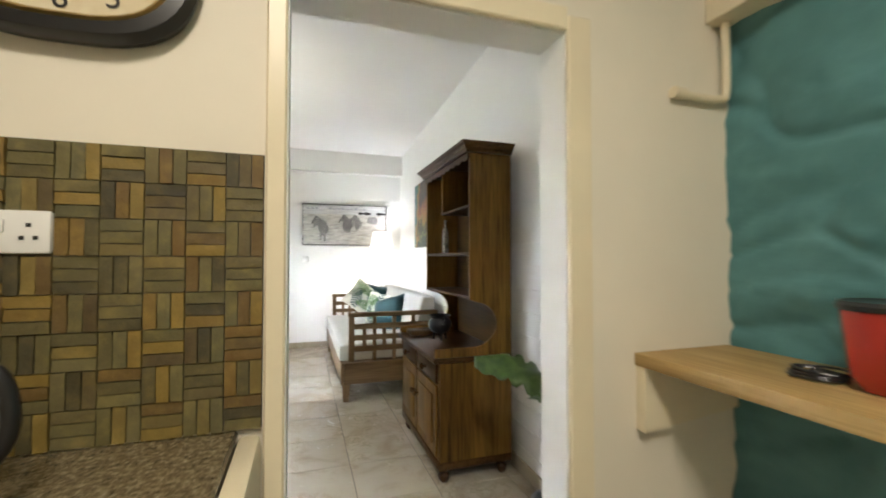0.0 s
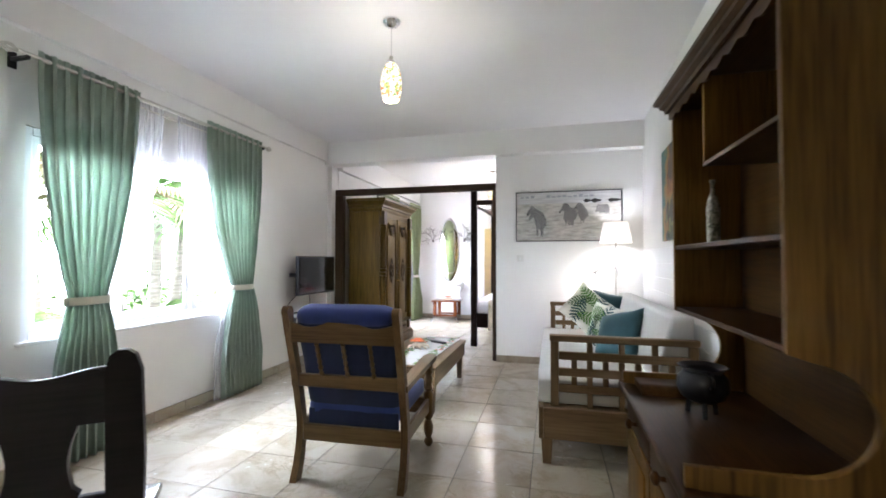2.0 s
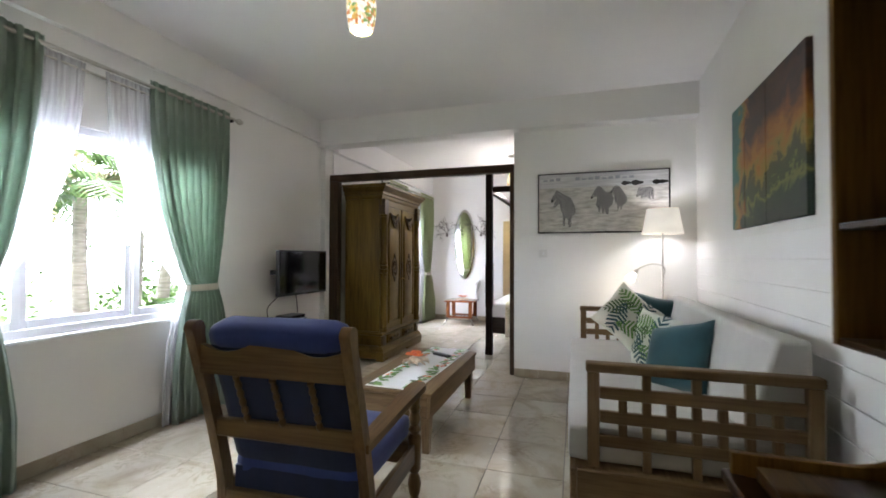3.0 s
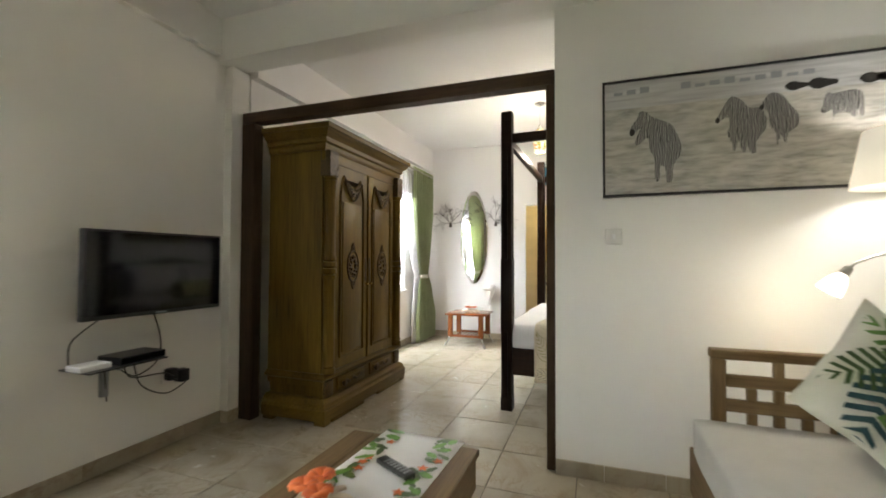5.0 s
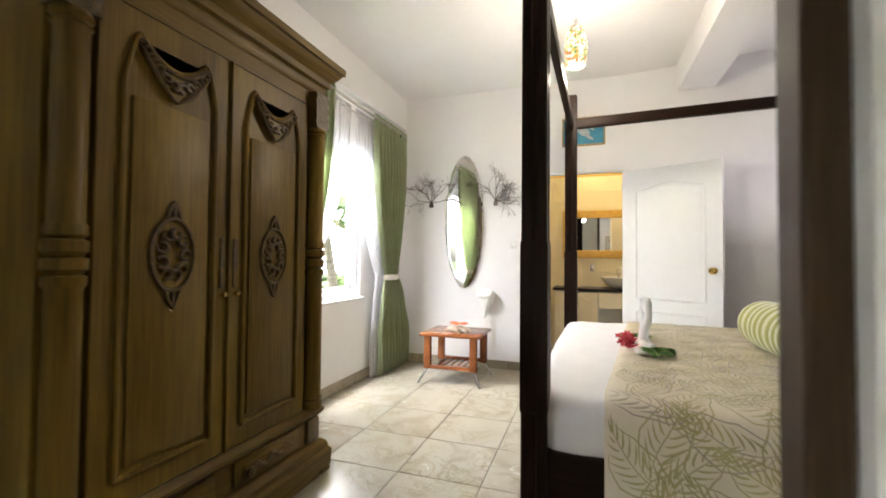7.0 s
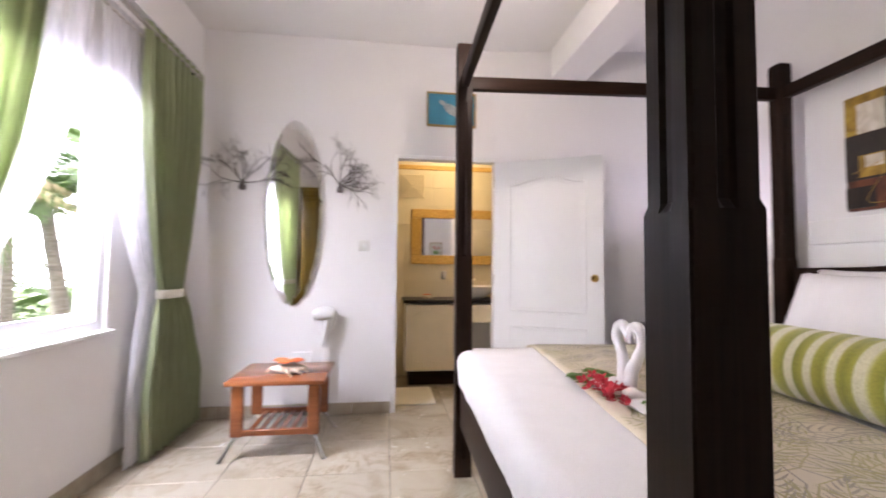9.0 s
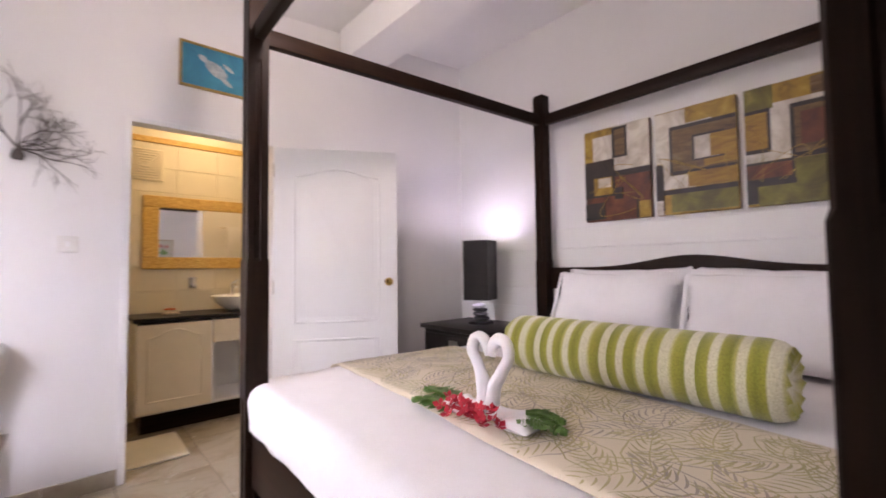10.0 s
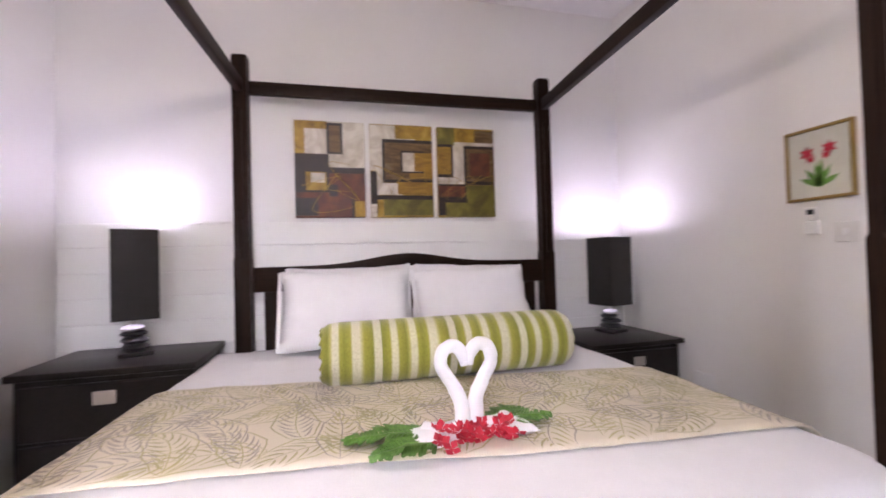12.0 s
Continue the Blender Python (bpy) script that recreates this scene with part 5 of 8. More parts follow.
coffee_table()
run = thing("table_runner", pose(-0.60, 4.85, 0.4005, 0, 0, -2), "white table runner printed with green leaves and orange flowers", "table runner")
bm = bmesh.new()
vs = [[bm.verts.new((-0.19 + 0.38 * i / 10, -0.66 + 1.32 * j / 30, 0.003 + 0.002 * noise.noise(Vector((i * 0.6, j * 0.5, 3))))) for i in range(11)] for j in range(31)]
for a, b in zip(vs, vs[1:]):
    for i in range(10):
        bm.faces.new((a[i], a[i + 1], b[i + 1], b[i]))
solid(part("cloth", bm, LINEN, run, smooth=80), 0.002, -1)
rnd = random.Random(5)
for side in (-1, 1):
    for k in range(26):
        y = -0.63 + 1.26 * k / 25 + rnd.uniform(-0.015, 0.015)
        for q in range(2):
            bm = bmesh.new()
            x = side * rnd.uniform(0.105, 0.175)
            flower = rnd.random() < 0.2
            ang = rnd.uniform(0, 6.28)
            z0 = 0.0076 + 0.0008 * q + 0.0003 * (k % 2)
            if flower:
                pts = [bm.verts.new((x + (0.026 if i % 2 else 0.012) * math.cos(ang + i * math.pi / 5), y + (0.026 if i % 2 else 0.012) * math.sin(ang + i * math.pi / 5), z0 + 0.0006)) for i in range(10)]
                bm.faces.new(pts)
            else:
                ln, wd = rnd.uniform(0.06, 0.10), rnd.uniform(0.014, 0.024)
                pts = []
                for i in range(12):
                    a = i / 12 * 2 * math.pi
                    u, v = ln / 2 * math.cos(a), wd * math.sin(a) * (0.75 + 0.25 * (i % 2))
                    px = x + u * math.cos(ang) - v * math.sin(ang)
                    pts.append(bm.verts.new((max(-0.186, min(0.186, px)), max(-0.655, min(0.655, y + u * math.sin(ang) + v * math.cos(ang))), z0)))
                bm.faces.new(pts)
            part("printed_flower" if flower else "printed_leaf", bm, ORANGE if flower else (LEAF, FERN)[q], run, smooth=0)
rc = thing("remote_control", pose(-0.56, 5.17, 0.4085, 0, 0, 62), "black remote control on the table runner", "remote control")
part("case", boxes((-0.025, 0.025, -0.095, 0.095, 0, 0.02), bevel=0.006, seg=2), BLACK, rc)
for i in range(3):
    for j in range(7):
        part("button", boxes((-0.017 + i * 0.013, -0.009 + i * 0.013, -0.08 + j * 0.02, -0.07 + j * 0.02, 0.02, 0.0225)), GREY_PLASTIC, rc)


def flower_shell(m, s=1.0):
    sh = thing("conch_shell", m, "pale spider conch shell holding orange hibiscus flowers", "shell", "shells with flowers")
    bm = lathe([(0, -0.10), (0.02, -0.085), (0.05, -0.03), (0.06, 0.02), (0.04, 0.07), (0.015, 0.10), (0, 0.11)], 18)
    bmesh.ops.rotate(bm, verts=bm.verts[:], cent=(0, 0, 0), matrix=Matrix.Rotation(radians(90), 3, "X"))
    for v in bm.verts:
        v.co.z = (v.co.z + 0.055) * 0.5
        v.co += 0.012 * noise.noise_vector(v.co * 22)
    b = part("shell_body", bm, SHELL, sh, smooth=80)
    for k in range(9):
        a = radians(-160 + k * 31)
        part("spine", tube(spline([(0.05 * math.cos(a), 0.06 * math.sin(a), 0.03), (0.10 * math.cos(a), 0.10 * math.sin(a), 0.03), (0.125 * math.cos(a + 0.2), 0.13 * math.sin(a + 0.2), 0.006)], 8), 0.014, 8, taper=lambda t: 1.05 - 0.75 * t), SHELL, b)
    rr = random.Random(3)
    for k in range(3):
        c = Vector((0.02 - 0.05 * (k == 1), -0.05 + 0.05 * k, 0.062))
        for q in range(5):
            bm = bmesh.new()
            a = q * 2 * math.pi / 5 + k
            rows = []
            for i in range(5):
                t = i / 4
                w = 0.030 * math.sin(math.pi * (0.12 + 0.7 * t))
                d = Vector((math.cos(a), math.sin(a), 0.0))
                n = Vector((-math.sin(a), math.cos(a), 0))
                p = c + d * 0.048 * t + Vector((0, 0, 0.018 * math.sin(t * 2.6) + 0.004 * rr.random()))
                rows.append([p - n * w, p + Vector((0, 0, 0.004)), p + n * w])
            ring_loft(bm, rows, closed_ring=False)
            solid(part("petal", bm, ORANGE, b, smooth=80), 0.001)
    sh.scale = (s, s, s)
    return sh


flower_shell(pose(-0.70, 4.86, 0.4095, 0, 0, 30))


# ---------------------------------------------------------------- television and its box shelf
tv = thing("television", pose(-2.215, 5.475, 1.122, 0, 0, -2.4), "flat black television on a swivel wall bracket", "television")
part("bezel", boxes((-0.045, 0.0, -0.395, 0.395, -0.235, 0.235), bevel=0.006, seg=2), BLACK, tv)
part("screen", boxes((0.0003, 0.003, -0.38, 0.38, -0.212, 0.222)), SCREEN, tv)
part("back_cover", boxes((-0.075, -0.0455, -0.25, 0.25, -0.17, 0.14), bevel=0.012), BLACK, tv)
part("brand_bar", boxes((0.0005, 0.004, -0.03, 0.03, -0.228, -0.221)), GREY_PLASTIC, tv)
part("bracket", boxes((-0.25, -0.0755, -0.02, 0.02, -0.06, 0.04), (-0.245, -0.225, -0.06, 0.06, -0.12, 0.12), bevel=0.003), IRON, tv)
part("bracket_arm", boxes((-0.20, -0.0755, -0.30, -0.22, -0.02, 0.03), bevel=0.004), IRON, tv)
ds = thing("box_shelf", pose(XL, 5.32, 0.62), "small black glass wall shelf with a bracket", "shelf")
part("plate", boxes((0.002, 0.24, -0.21, 0.21, 0, 0.008), bevel=0.002), BLACK, ds)
part("strut", boxes((0.002, 0.03, -0.02, 0.02, -0.19, -0.0005), (0.031, 0.16, -0.012, 0.012, -0.03, -0.0005), bevel=0.003), GREY_PLASTIC, ds)
dec = thing("set_top_box", pose(XL + 0.13, 5.40, 0.6285), "black set-top box on the wall shelf", "set-top box")
part("case", boxes((-0.09, 0.09, -0.13, 0.13, 0.003, 0.042), bevel=0.004), BLACK, dec)
part("front_strip", boxes((0.0905, 0.0925, -0.12, 0.12, 0.008, 0.036)), SCREEN, dec)
rt = thing("router", pose(XL + 0.14, 5.17, 0.6285), "small white router box on the wall shelf", "router")
part("case", boxes((-0.06, 0.06, -0.075, 0.075, 0, 0.03), bevel=0.006, seg=2), WHITE, rt)
pl = thing("wall_plug", pose(XL, 5.74, 0.45), "black plugs pushed into a wall socket", "plug")
part("plate", boxes((0.0005, 0.012, -0.075, 0.075, -0.045, 0.045), bevel=0.003), WHITE, pl)
part("plug", boxes((0.0125, 0.07, -0.065, -0.005, -0.025, 0.05), bevel=0.008, seg=2), BLACK, pl)
part("plug", boxes((0.0125, 0.08, 0.005, 0.07, -0.05, 0.03), bevel=0.008, seg=2), BLACK, pl)
for pts in ([(XL + 0.08, 5.55, 0.88), (XL + 0.05, 5.62, 0.72), (XL + 0.06, 5.60, 0.58), (XL + 0.08, 5.45, 0.52), (XL + 0.06, 5.35, 0.60)],
            [(XL + 0.10, 5.25, 0.885), (XL + 0.05, 5.14, 0.77), (XL + 0.08, 5.11, 0.66)],
            [(XL + 0.08, 5.38, 0.61), (XL + 0.09, 5.42, 0.52), (XL + 0.1, 5.6, 0.50), (XL + 0.08, 5.69, 0.46)],
            [(XL + 0.06, 5.45, 0.61), (XL + 0.06, 5.5, 0.45), (XL + 0.07, 5.65, 0.36), (XL + 0.08, 5.78, 0.40)],
            [(XL + 0.05, 5.3, 0.61), (XL + 0.03, 5.32, 0.50), (XL + 0.02, 5.335, 0.40)]):
    single("cable", tube(spline(pts, 30), 0.004, 6), BLACK, "thin black cable hanging along the wall", "cable", group="television cables")


# ---------------------------------------------------------------- pictures and switches of the living room
def light_switch(m, label="white square light switch plate"):
    s = thing("light_switch", m, label, "light switch", "light switches")
    part("plate", boxes((-0.043, 0.043, -0.010, -0.0005, -0.043, 0.043), bevel=0.004, seg=2), SWITCH, s)
    part("rocker", boxes((-0.009, 0.009, -0.015, -0.0103, -0.014, 0.014), bevel=0.002), WHITE, s)
    return s


light_switch(pose(0.255, YZ0, 1.335))

z = thing("zebra_picture", pose(0.84, YZ0 - 0.0005, 1.865), "wide black and white savanna print in a thin black frame", "picture")
hw, hh = 0.638, 0.316
part("picture_frame", boxes((-hw, hw, -0.032, 0, hh - 0.012, hh), (-hw, hw, -0.032, 0, -hh, -hh + 0.012), (-hw, -hw + 0.012, -0.032, 0, -hh + 0.0121, hh - 0.0121), (hw - 0.012, hw, -0.032, 0, -hh + 0.0121, hh - 0.0121)), BLACK, z)
part("print", boxes((-hw + 0.0122, hw - 0.0122, -0.024, -0.002, -hh + 0.0122, hh - 0.0122)), mottled("savanna_grass_print", [(0.25, (0.27, 0.26, 0.23)), (0.5, (0.46, 0.44, 0.39)), (0.7, (0.58, 0.56, 0.51))], 16, 0.5, 0.25, (0.6, 1, 2.6), fine=80), z)
part("sky_band", boxes((-hw + 0.0125, hw - 0.0125, -0.0246, -0.0242, 0.16, hh - 0.0125)), mottled("pale_print_sky", [(0.3, (0.38, 0.38, 0.38)), (0.7, (0.62, 0.62, 0.61))], 6, 0.5, 0.6, (0.5, 1, 8)), z)
STRIPED, nt, b = node_material("banded_grey_print")
w = nt.nodes.new("ShaderNodeTexWave")
w.inputs["Scale"].default_value, w.inputs["Distortion"].default_value, w.inputs["Detail"].default_value, w.inputs["Detail Scale"].default_value = 34.0, 6.0, 1.5, 1.4
nt.links.new(coords(nt, (1.0, 1.0, 0.35)), w.inputs["Vector"])
nt.links.new(ramp(nt, w.outputs["Fac"], [(0.40, (0.022, 0.021, 0.020)), (0.60, (0.36, 0.35, 0.33))]), b.inputs["Base Color"])
b.inputs["Roughness"].default_value = 0.5


def flat_shape(pts, y):
    bm = bmesh.new()
    vs = [bm.verts.new((u, y, v)) for u, v in pts]
    f = bm.faces.new(vs)
    r = bmesh.ops.extrude_face_region(bm, geom=[f])
    bmesh.ops.translate(bm, vec=(0, 0.0004, 0), verts=[g for g in r["geom"] if isinstance(g, bmesh.types.BMVert)])
    return bm


def grazer(cx, cz, s, outline, nose):
    """One printed animal: a banded body with a dark muzzle; the outline is in shares of its height s."""
    curve = spline([(u, 0, v) for u, v in outline + outline[:1]], 110)[:-1]
    part("printed_shape", flat_shape([(cx + (nose[0] + 0.045 * math.cos(a)) * s * 0.78, cz + s * (nose[1] + 0.05 * math.sin(a))) for a in [i / 12 * 2 * math.pi for i in range(12)]], -0.0268), INK, z)
    return part("printed_shape", flat_shape([(cx + p.x * s * 0.78, cz + p.z * s) for p in curve], -0.0262), STRIPED, z)


TWO_HEADS = [(-0.41, 0.24), (-0.36, 0.19), (-0.24, 0.25), (-0.33, 0.07), (-0.27, 0.03), (-0.12, 0.12), (-0.08, -0.05), (-0.01, -0.18), (0.0, -0.47), (0.07, -0.47), (0.08, -0.29), (0.16, -0.32), (0.18, -0.50),
             (0.27, -0.50), (0.29, -0.29), (0.40, -0.15), (0.41, 0.0), (0.33, 0.19), (0.24, 0.30), (0.10, 0.36), (-0.05, 0.42), (-0.14, 0.49), (-0.24, 0.50), (-0.28, 0.42), (-0.36, 0.33)]
HEAD_ON = [(-0.48, 0.12), (-0.44, 0.06), (-0.25, 0.15), (-0.20, 0.0), (-0.26, -0.14), (-0.17, -0.30), (-0.14, -0.45), (-0.08, -0.42), (-0.04, -0.27), (0.04, -0.48), (0.10, -0.47), (0.12, -0.27), (0.18, -0.50),
           (0.29, -0.50), (0.31, -0.30), (0.49, -0.09), (0.47, 0.14), (0.35, 0.27), (0.17, 0.28), (0.06, 0.41), (-0.10, 0.50), (-0.21, 0.48), (-0.37, 0.27)]
TURNED = [(-0.38, 0.27), (-0.22, 0.15), (-0.19, -0.10), (-0.07, -0.25), (-0.04, -0.49), (0.03, -0.30), (0.13, -0.47), (0.18, -0.28), (0.37, -0.15), (0.39, 0.05), (0.23, 0.25), (0.08, 0.44), (-0.07, 0.51), (-0.22, 0.47)]
GRAZING = [(-0.76, -0.15), (-0.64, -0.24), (-0.36, -0.15), (-0.33, -0.51), (-0.22, -0.29), (0.18, -0.29), (0.45, -0.46), (0.55, -0.2), (0.72, -0.5), (0.76, 0.22), (0.55, 0.49), (0.18, 0.49), (-0.27, 0.44), (-0.55, 0.45)]
grazer(-0.38, -0.055, 0.38, TWO_HEADS, (-0.37, 0.215))
grazer(0.005, 0.02, 0.285, HEAD_ON, (-0.44, 0.10))
grazer(0.165, 0.03, 0.26, TURNED, (-0.34, 0.25))
grazer(0.41, 0.07, 0.135, GRAZING, (-0.68, -0.17))
for cx, s in ((0.24, 0.05), (0.34, 0.06), (0.53, 0.055), (0.58, 0.045)):
    part("printed_shape", flat_shape([(cx + s * math.cos(a), 0.185 + 0.4 * s * math.sin(a) * (1 + 0.3 * math.cos(3 * a))) for a in [i / 14 * 2 * math.pi for i in range(14)]], -0.0262), INK, z)
for i in range(14):
    cx = -0.58 + i * 0.065
    if i in (3, 4):
        continue
    part("printed_shape", boxes((cx, cx + 0.045, -0.0258, -0.0252, 0.235, 0.252 + 0.008 * (i % 3))), GREY_PLASTIC, z)

# sunset canvas on the long wall
ym = 4.40
su = thing("sunset_canvas", pose(right_wall_x(ym) - 0.001, ym, 1.895, 0, 0, -2.4), "unframed canvas of a glowing orange and teal sunset", "painting")
m, nt, b = node_material("sunset_paint")
sep = nt.nodes.new("ShaderNodeSeparateXYZ")
nt.links.new(coords(nt), sep.inputs[0])
n1 = noise_node(nt, coords(nt, (1, 1.5, 2.2)), 1.9, 6, 0.6, 1.6)
def blend_of(terms, offset):
    """Weighted sum of sockets."""
    acc = None
    for sock, k in terms:
        ad = nt.nodes.new("ShaderNodeMath")
        ad.operation = "MULTIPLY_ADD"
        nt.links.new(sock, ad.inputs[0])
        ad.inputs[1].default_value = k
        if acc is None:
            ad.inputs[2].default_value = offset
        else:
            nt.links.new(acc, ad.inputs[2])
        acc = ad.outputs[0]
    return acc


n2 = noise_node(nt, coords(nt, (1, 1, 1)), 7.0, 4, 0.6, 0.5)
height = blend_of(((sep.outputs[2], 1.05), (sep.outputs[1], 0.12), (n1, 0.55), (n2, 0.16)), 0.145)
sunset = ramp(nt, height, [(0.06, (0.010, 0.022, 0.014)), (0.20, (0.022, 0.040, 0.015)), (0.26, (0.20, 0.21, 0.045)), (0.29, (0.030, 0.045, 0.014)), (0.38, (0.045, 0.045, 0.014)), (0.42, (0.26, 0.20, 0.035)), (0.50, (0.36, 0.15, 0.014)), (0.60, (0.20, 0.065, 0.011)), (0.70, (0.035, 0.022, 0.020)), (0.82, (0.075, 0.03, 0.016)), (0.95, (0.022, 0.016, 0.018))])
corner = blend_of(((sep.outputs[1], 0.95), (sep.outputs[2], 0.12), (n1, 0.45)), 0.0)
glow_rim = ramp(nt, corner, [(0.50, (0, 0, 0)), (0.56, (1, 1, 1))])
sunset = mix_rgb(nt, glow_rim, sunset, ramp(nt, corner, [(0.54, (0.36, 0.12, 0.012)), (0.60, (0.32, 0.20, 0.03)), (0.66, (0.035, 0.16, 0.13)), (0.85, (0.014, 0.09, 0.095))]))
nt.links.new(sunset, b.inputs["Base Color"])
b.inputs["Roughness"].default_value = 0.45
for ya, yb in ((-0.55, -0.062), (-0.060, 0.296), (0.298, 0.55)):
    part("canvas_panel", boxes((-0.03, 0, ya, yb, -0.408, 0.408), bevel=0.003), m, su)

# ---------------------------------------------------------------- floor lamp behind the sofa
fl = thing("floor_lamp", pose(1.37, 5.97, 0), "chrome floor lamp with a lit cream shade and reading arm", "floor lamp")
part("base", lathe([(0, 0), (0.13, 0), (0.135, 0.012), (0.125, 0.022), (0.02, 0.03), (0, 0.03)], 28), NICKEL, fl)
part("pole", tube([(0, 0, 0.025), (0, 0, 1.60)], 0.009, 10), NICKEL, fl)
s = part("shade", ring_loft(bmesh.new(), [[(r * math.cos(2 * math.pi * i / 36), r * math.sin(2 * math.pi * i / 36), zz) for i in range(36)] for r, zz in ((0.178, 1.515), (0.135, 1.755))], close_ends=False), SHADE_LIT, fl, "lit cream drum shade")
solid(s, 0.002)
part("bulb", lathe([(0, 1.60), (0.02, 1.605), (0.034, 1.645), (0.026, 1.68), (0, 1.69)], 16), BULB, fl).visible_shadow = False
arm = spline([(0, 0, 1.08), (0.01, -0.02, 1.20), (-0.09, -0.04, 1.235), (-0.20, -0.07, 1.20), (-0.235, -0.075, 1.17)], 24)
part("reading_arm", tube(arm, 0.006, 8), NICKEL, fl)
hd = part("lamp_head", lathe([(0, 0), (0.016, 0), (0.018, -0.035), (0, -0.036)], 16), NICKEL, fl)
hd.matrix_world = Matrix.Translation((1.37 - 0.232, 5.97 - 0.075, 1.178)) @ Matrix.Rotation(radians(35), 4, "Y")
fg = part("lamp_glass", lathe([(0.017, 0), (0.03, -0.02), (0.042, -0.055), (0.046, -0.085), (0.043, -0.085), (0.036, -0.05), (0.012, -0.005)], 20), FROST, fl, "lit frosted glass cup")
fg.matrix_world = Matrix.Translation((1.37 - 0.252, 5.97 - 0.075, 1.150)) @ Matrix.Rotation(radians(35), 4, "Y")
fg.visible_shadow = False

# ---------------------------------------------------------------- potted plant by the doorway
pn = thing("potted_plant", pose(1.32, 1.13, 0), "leafy green pot plant beside the doorway", "pot plant")
part("pot", lathe([(0, 0), (0.09, 0), (0.12, 0.20), (0.13, 0.21), (0.13, 0.235), (0.115, 0.235), (0.11, 0.2), (0, 0.19)], 28), GREY_PLASTIC, pn)


def big_leaf(base, tip, width, curl, seed, n=18, lean=0.0):
    """A broad wavy leaf blade from base to tip."""
    bm = bmesh.new()
    base, tip = Vector(base), Vector(tip)
    d = tip - base
    side = d.cross(Vector((0, 0, 1))).normalized()
    side = (side + Vector((0, 0, lean))).normalized()
    rows = []
    for i in range(n + 1):
        t = i / n
        w = width * (math.sin(math.pi * min(1, t * 0.9 + 0.12)) ** 0.7) * (1 - 0.25 * t)
        row = []
        for j in range(9):
            s = (j - 4) / 4
            notch = 1.0 - 0.38 * max(0, math.sin(i * 1.9 + seed)) * abs(s) ** 2
            p = base + d * t + side * w * s * notch + Vector((0, 0, curl * math.sin(math.pi * t) - 0.25 * width * s * s + 0.012 * math.sin(7 * t + 3 * s + seed)))
            row.append(p)
        rows.append(row)
    return ring_loft(bm, rows, closed_ring=False)


for base, tip, w, sd in (((-0.04, -0.05, 0.775), (-0.345, 0.17, 0.868), 0.118, 1), ((0.02, 0.10, 0.66), (0.10, 0.34, 0.60), 0.10, 4), ((-0.02, -0.08, 0.58), (-0.16, -0.2, 0.52), 0.09, 7)):
    solid(part("leaf", big_leaf(base, tip, w, 0.03, sd, lean=0.55 if sd == 1 else 0.0), LEAF, pn, smooth=80), 0.002)
    part("stem", tube(spline([(0, 0, 0.18), (base[0] * 0.5, base[1] * 0.4, base[2] * 0.6), base], 14), 0.007, 8), FERN, pn)


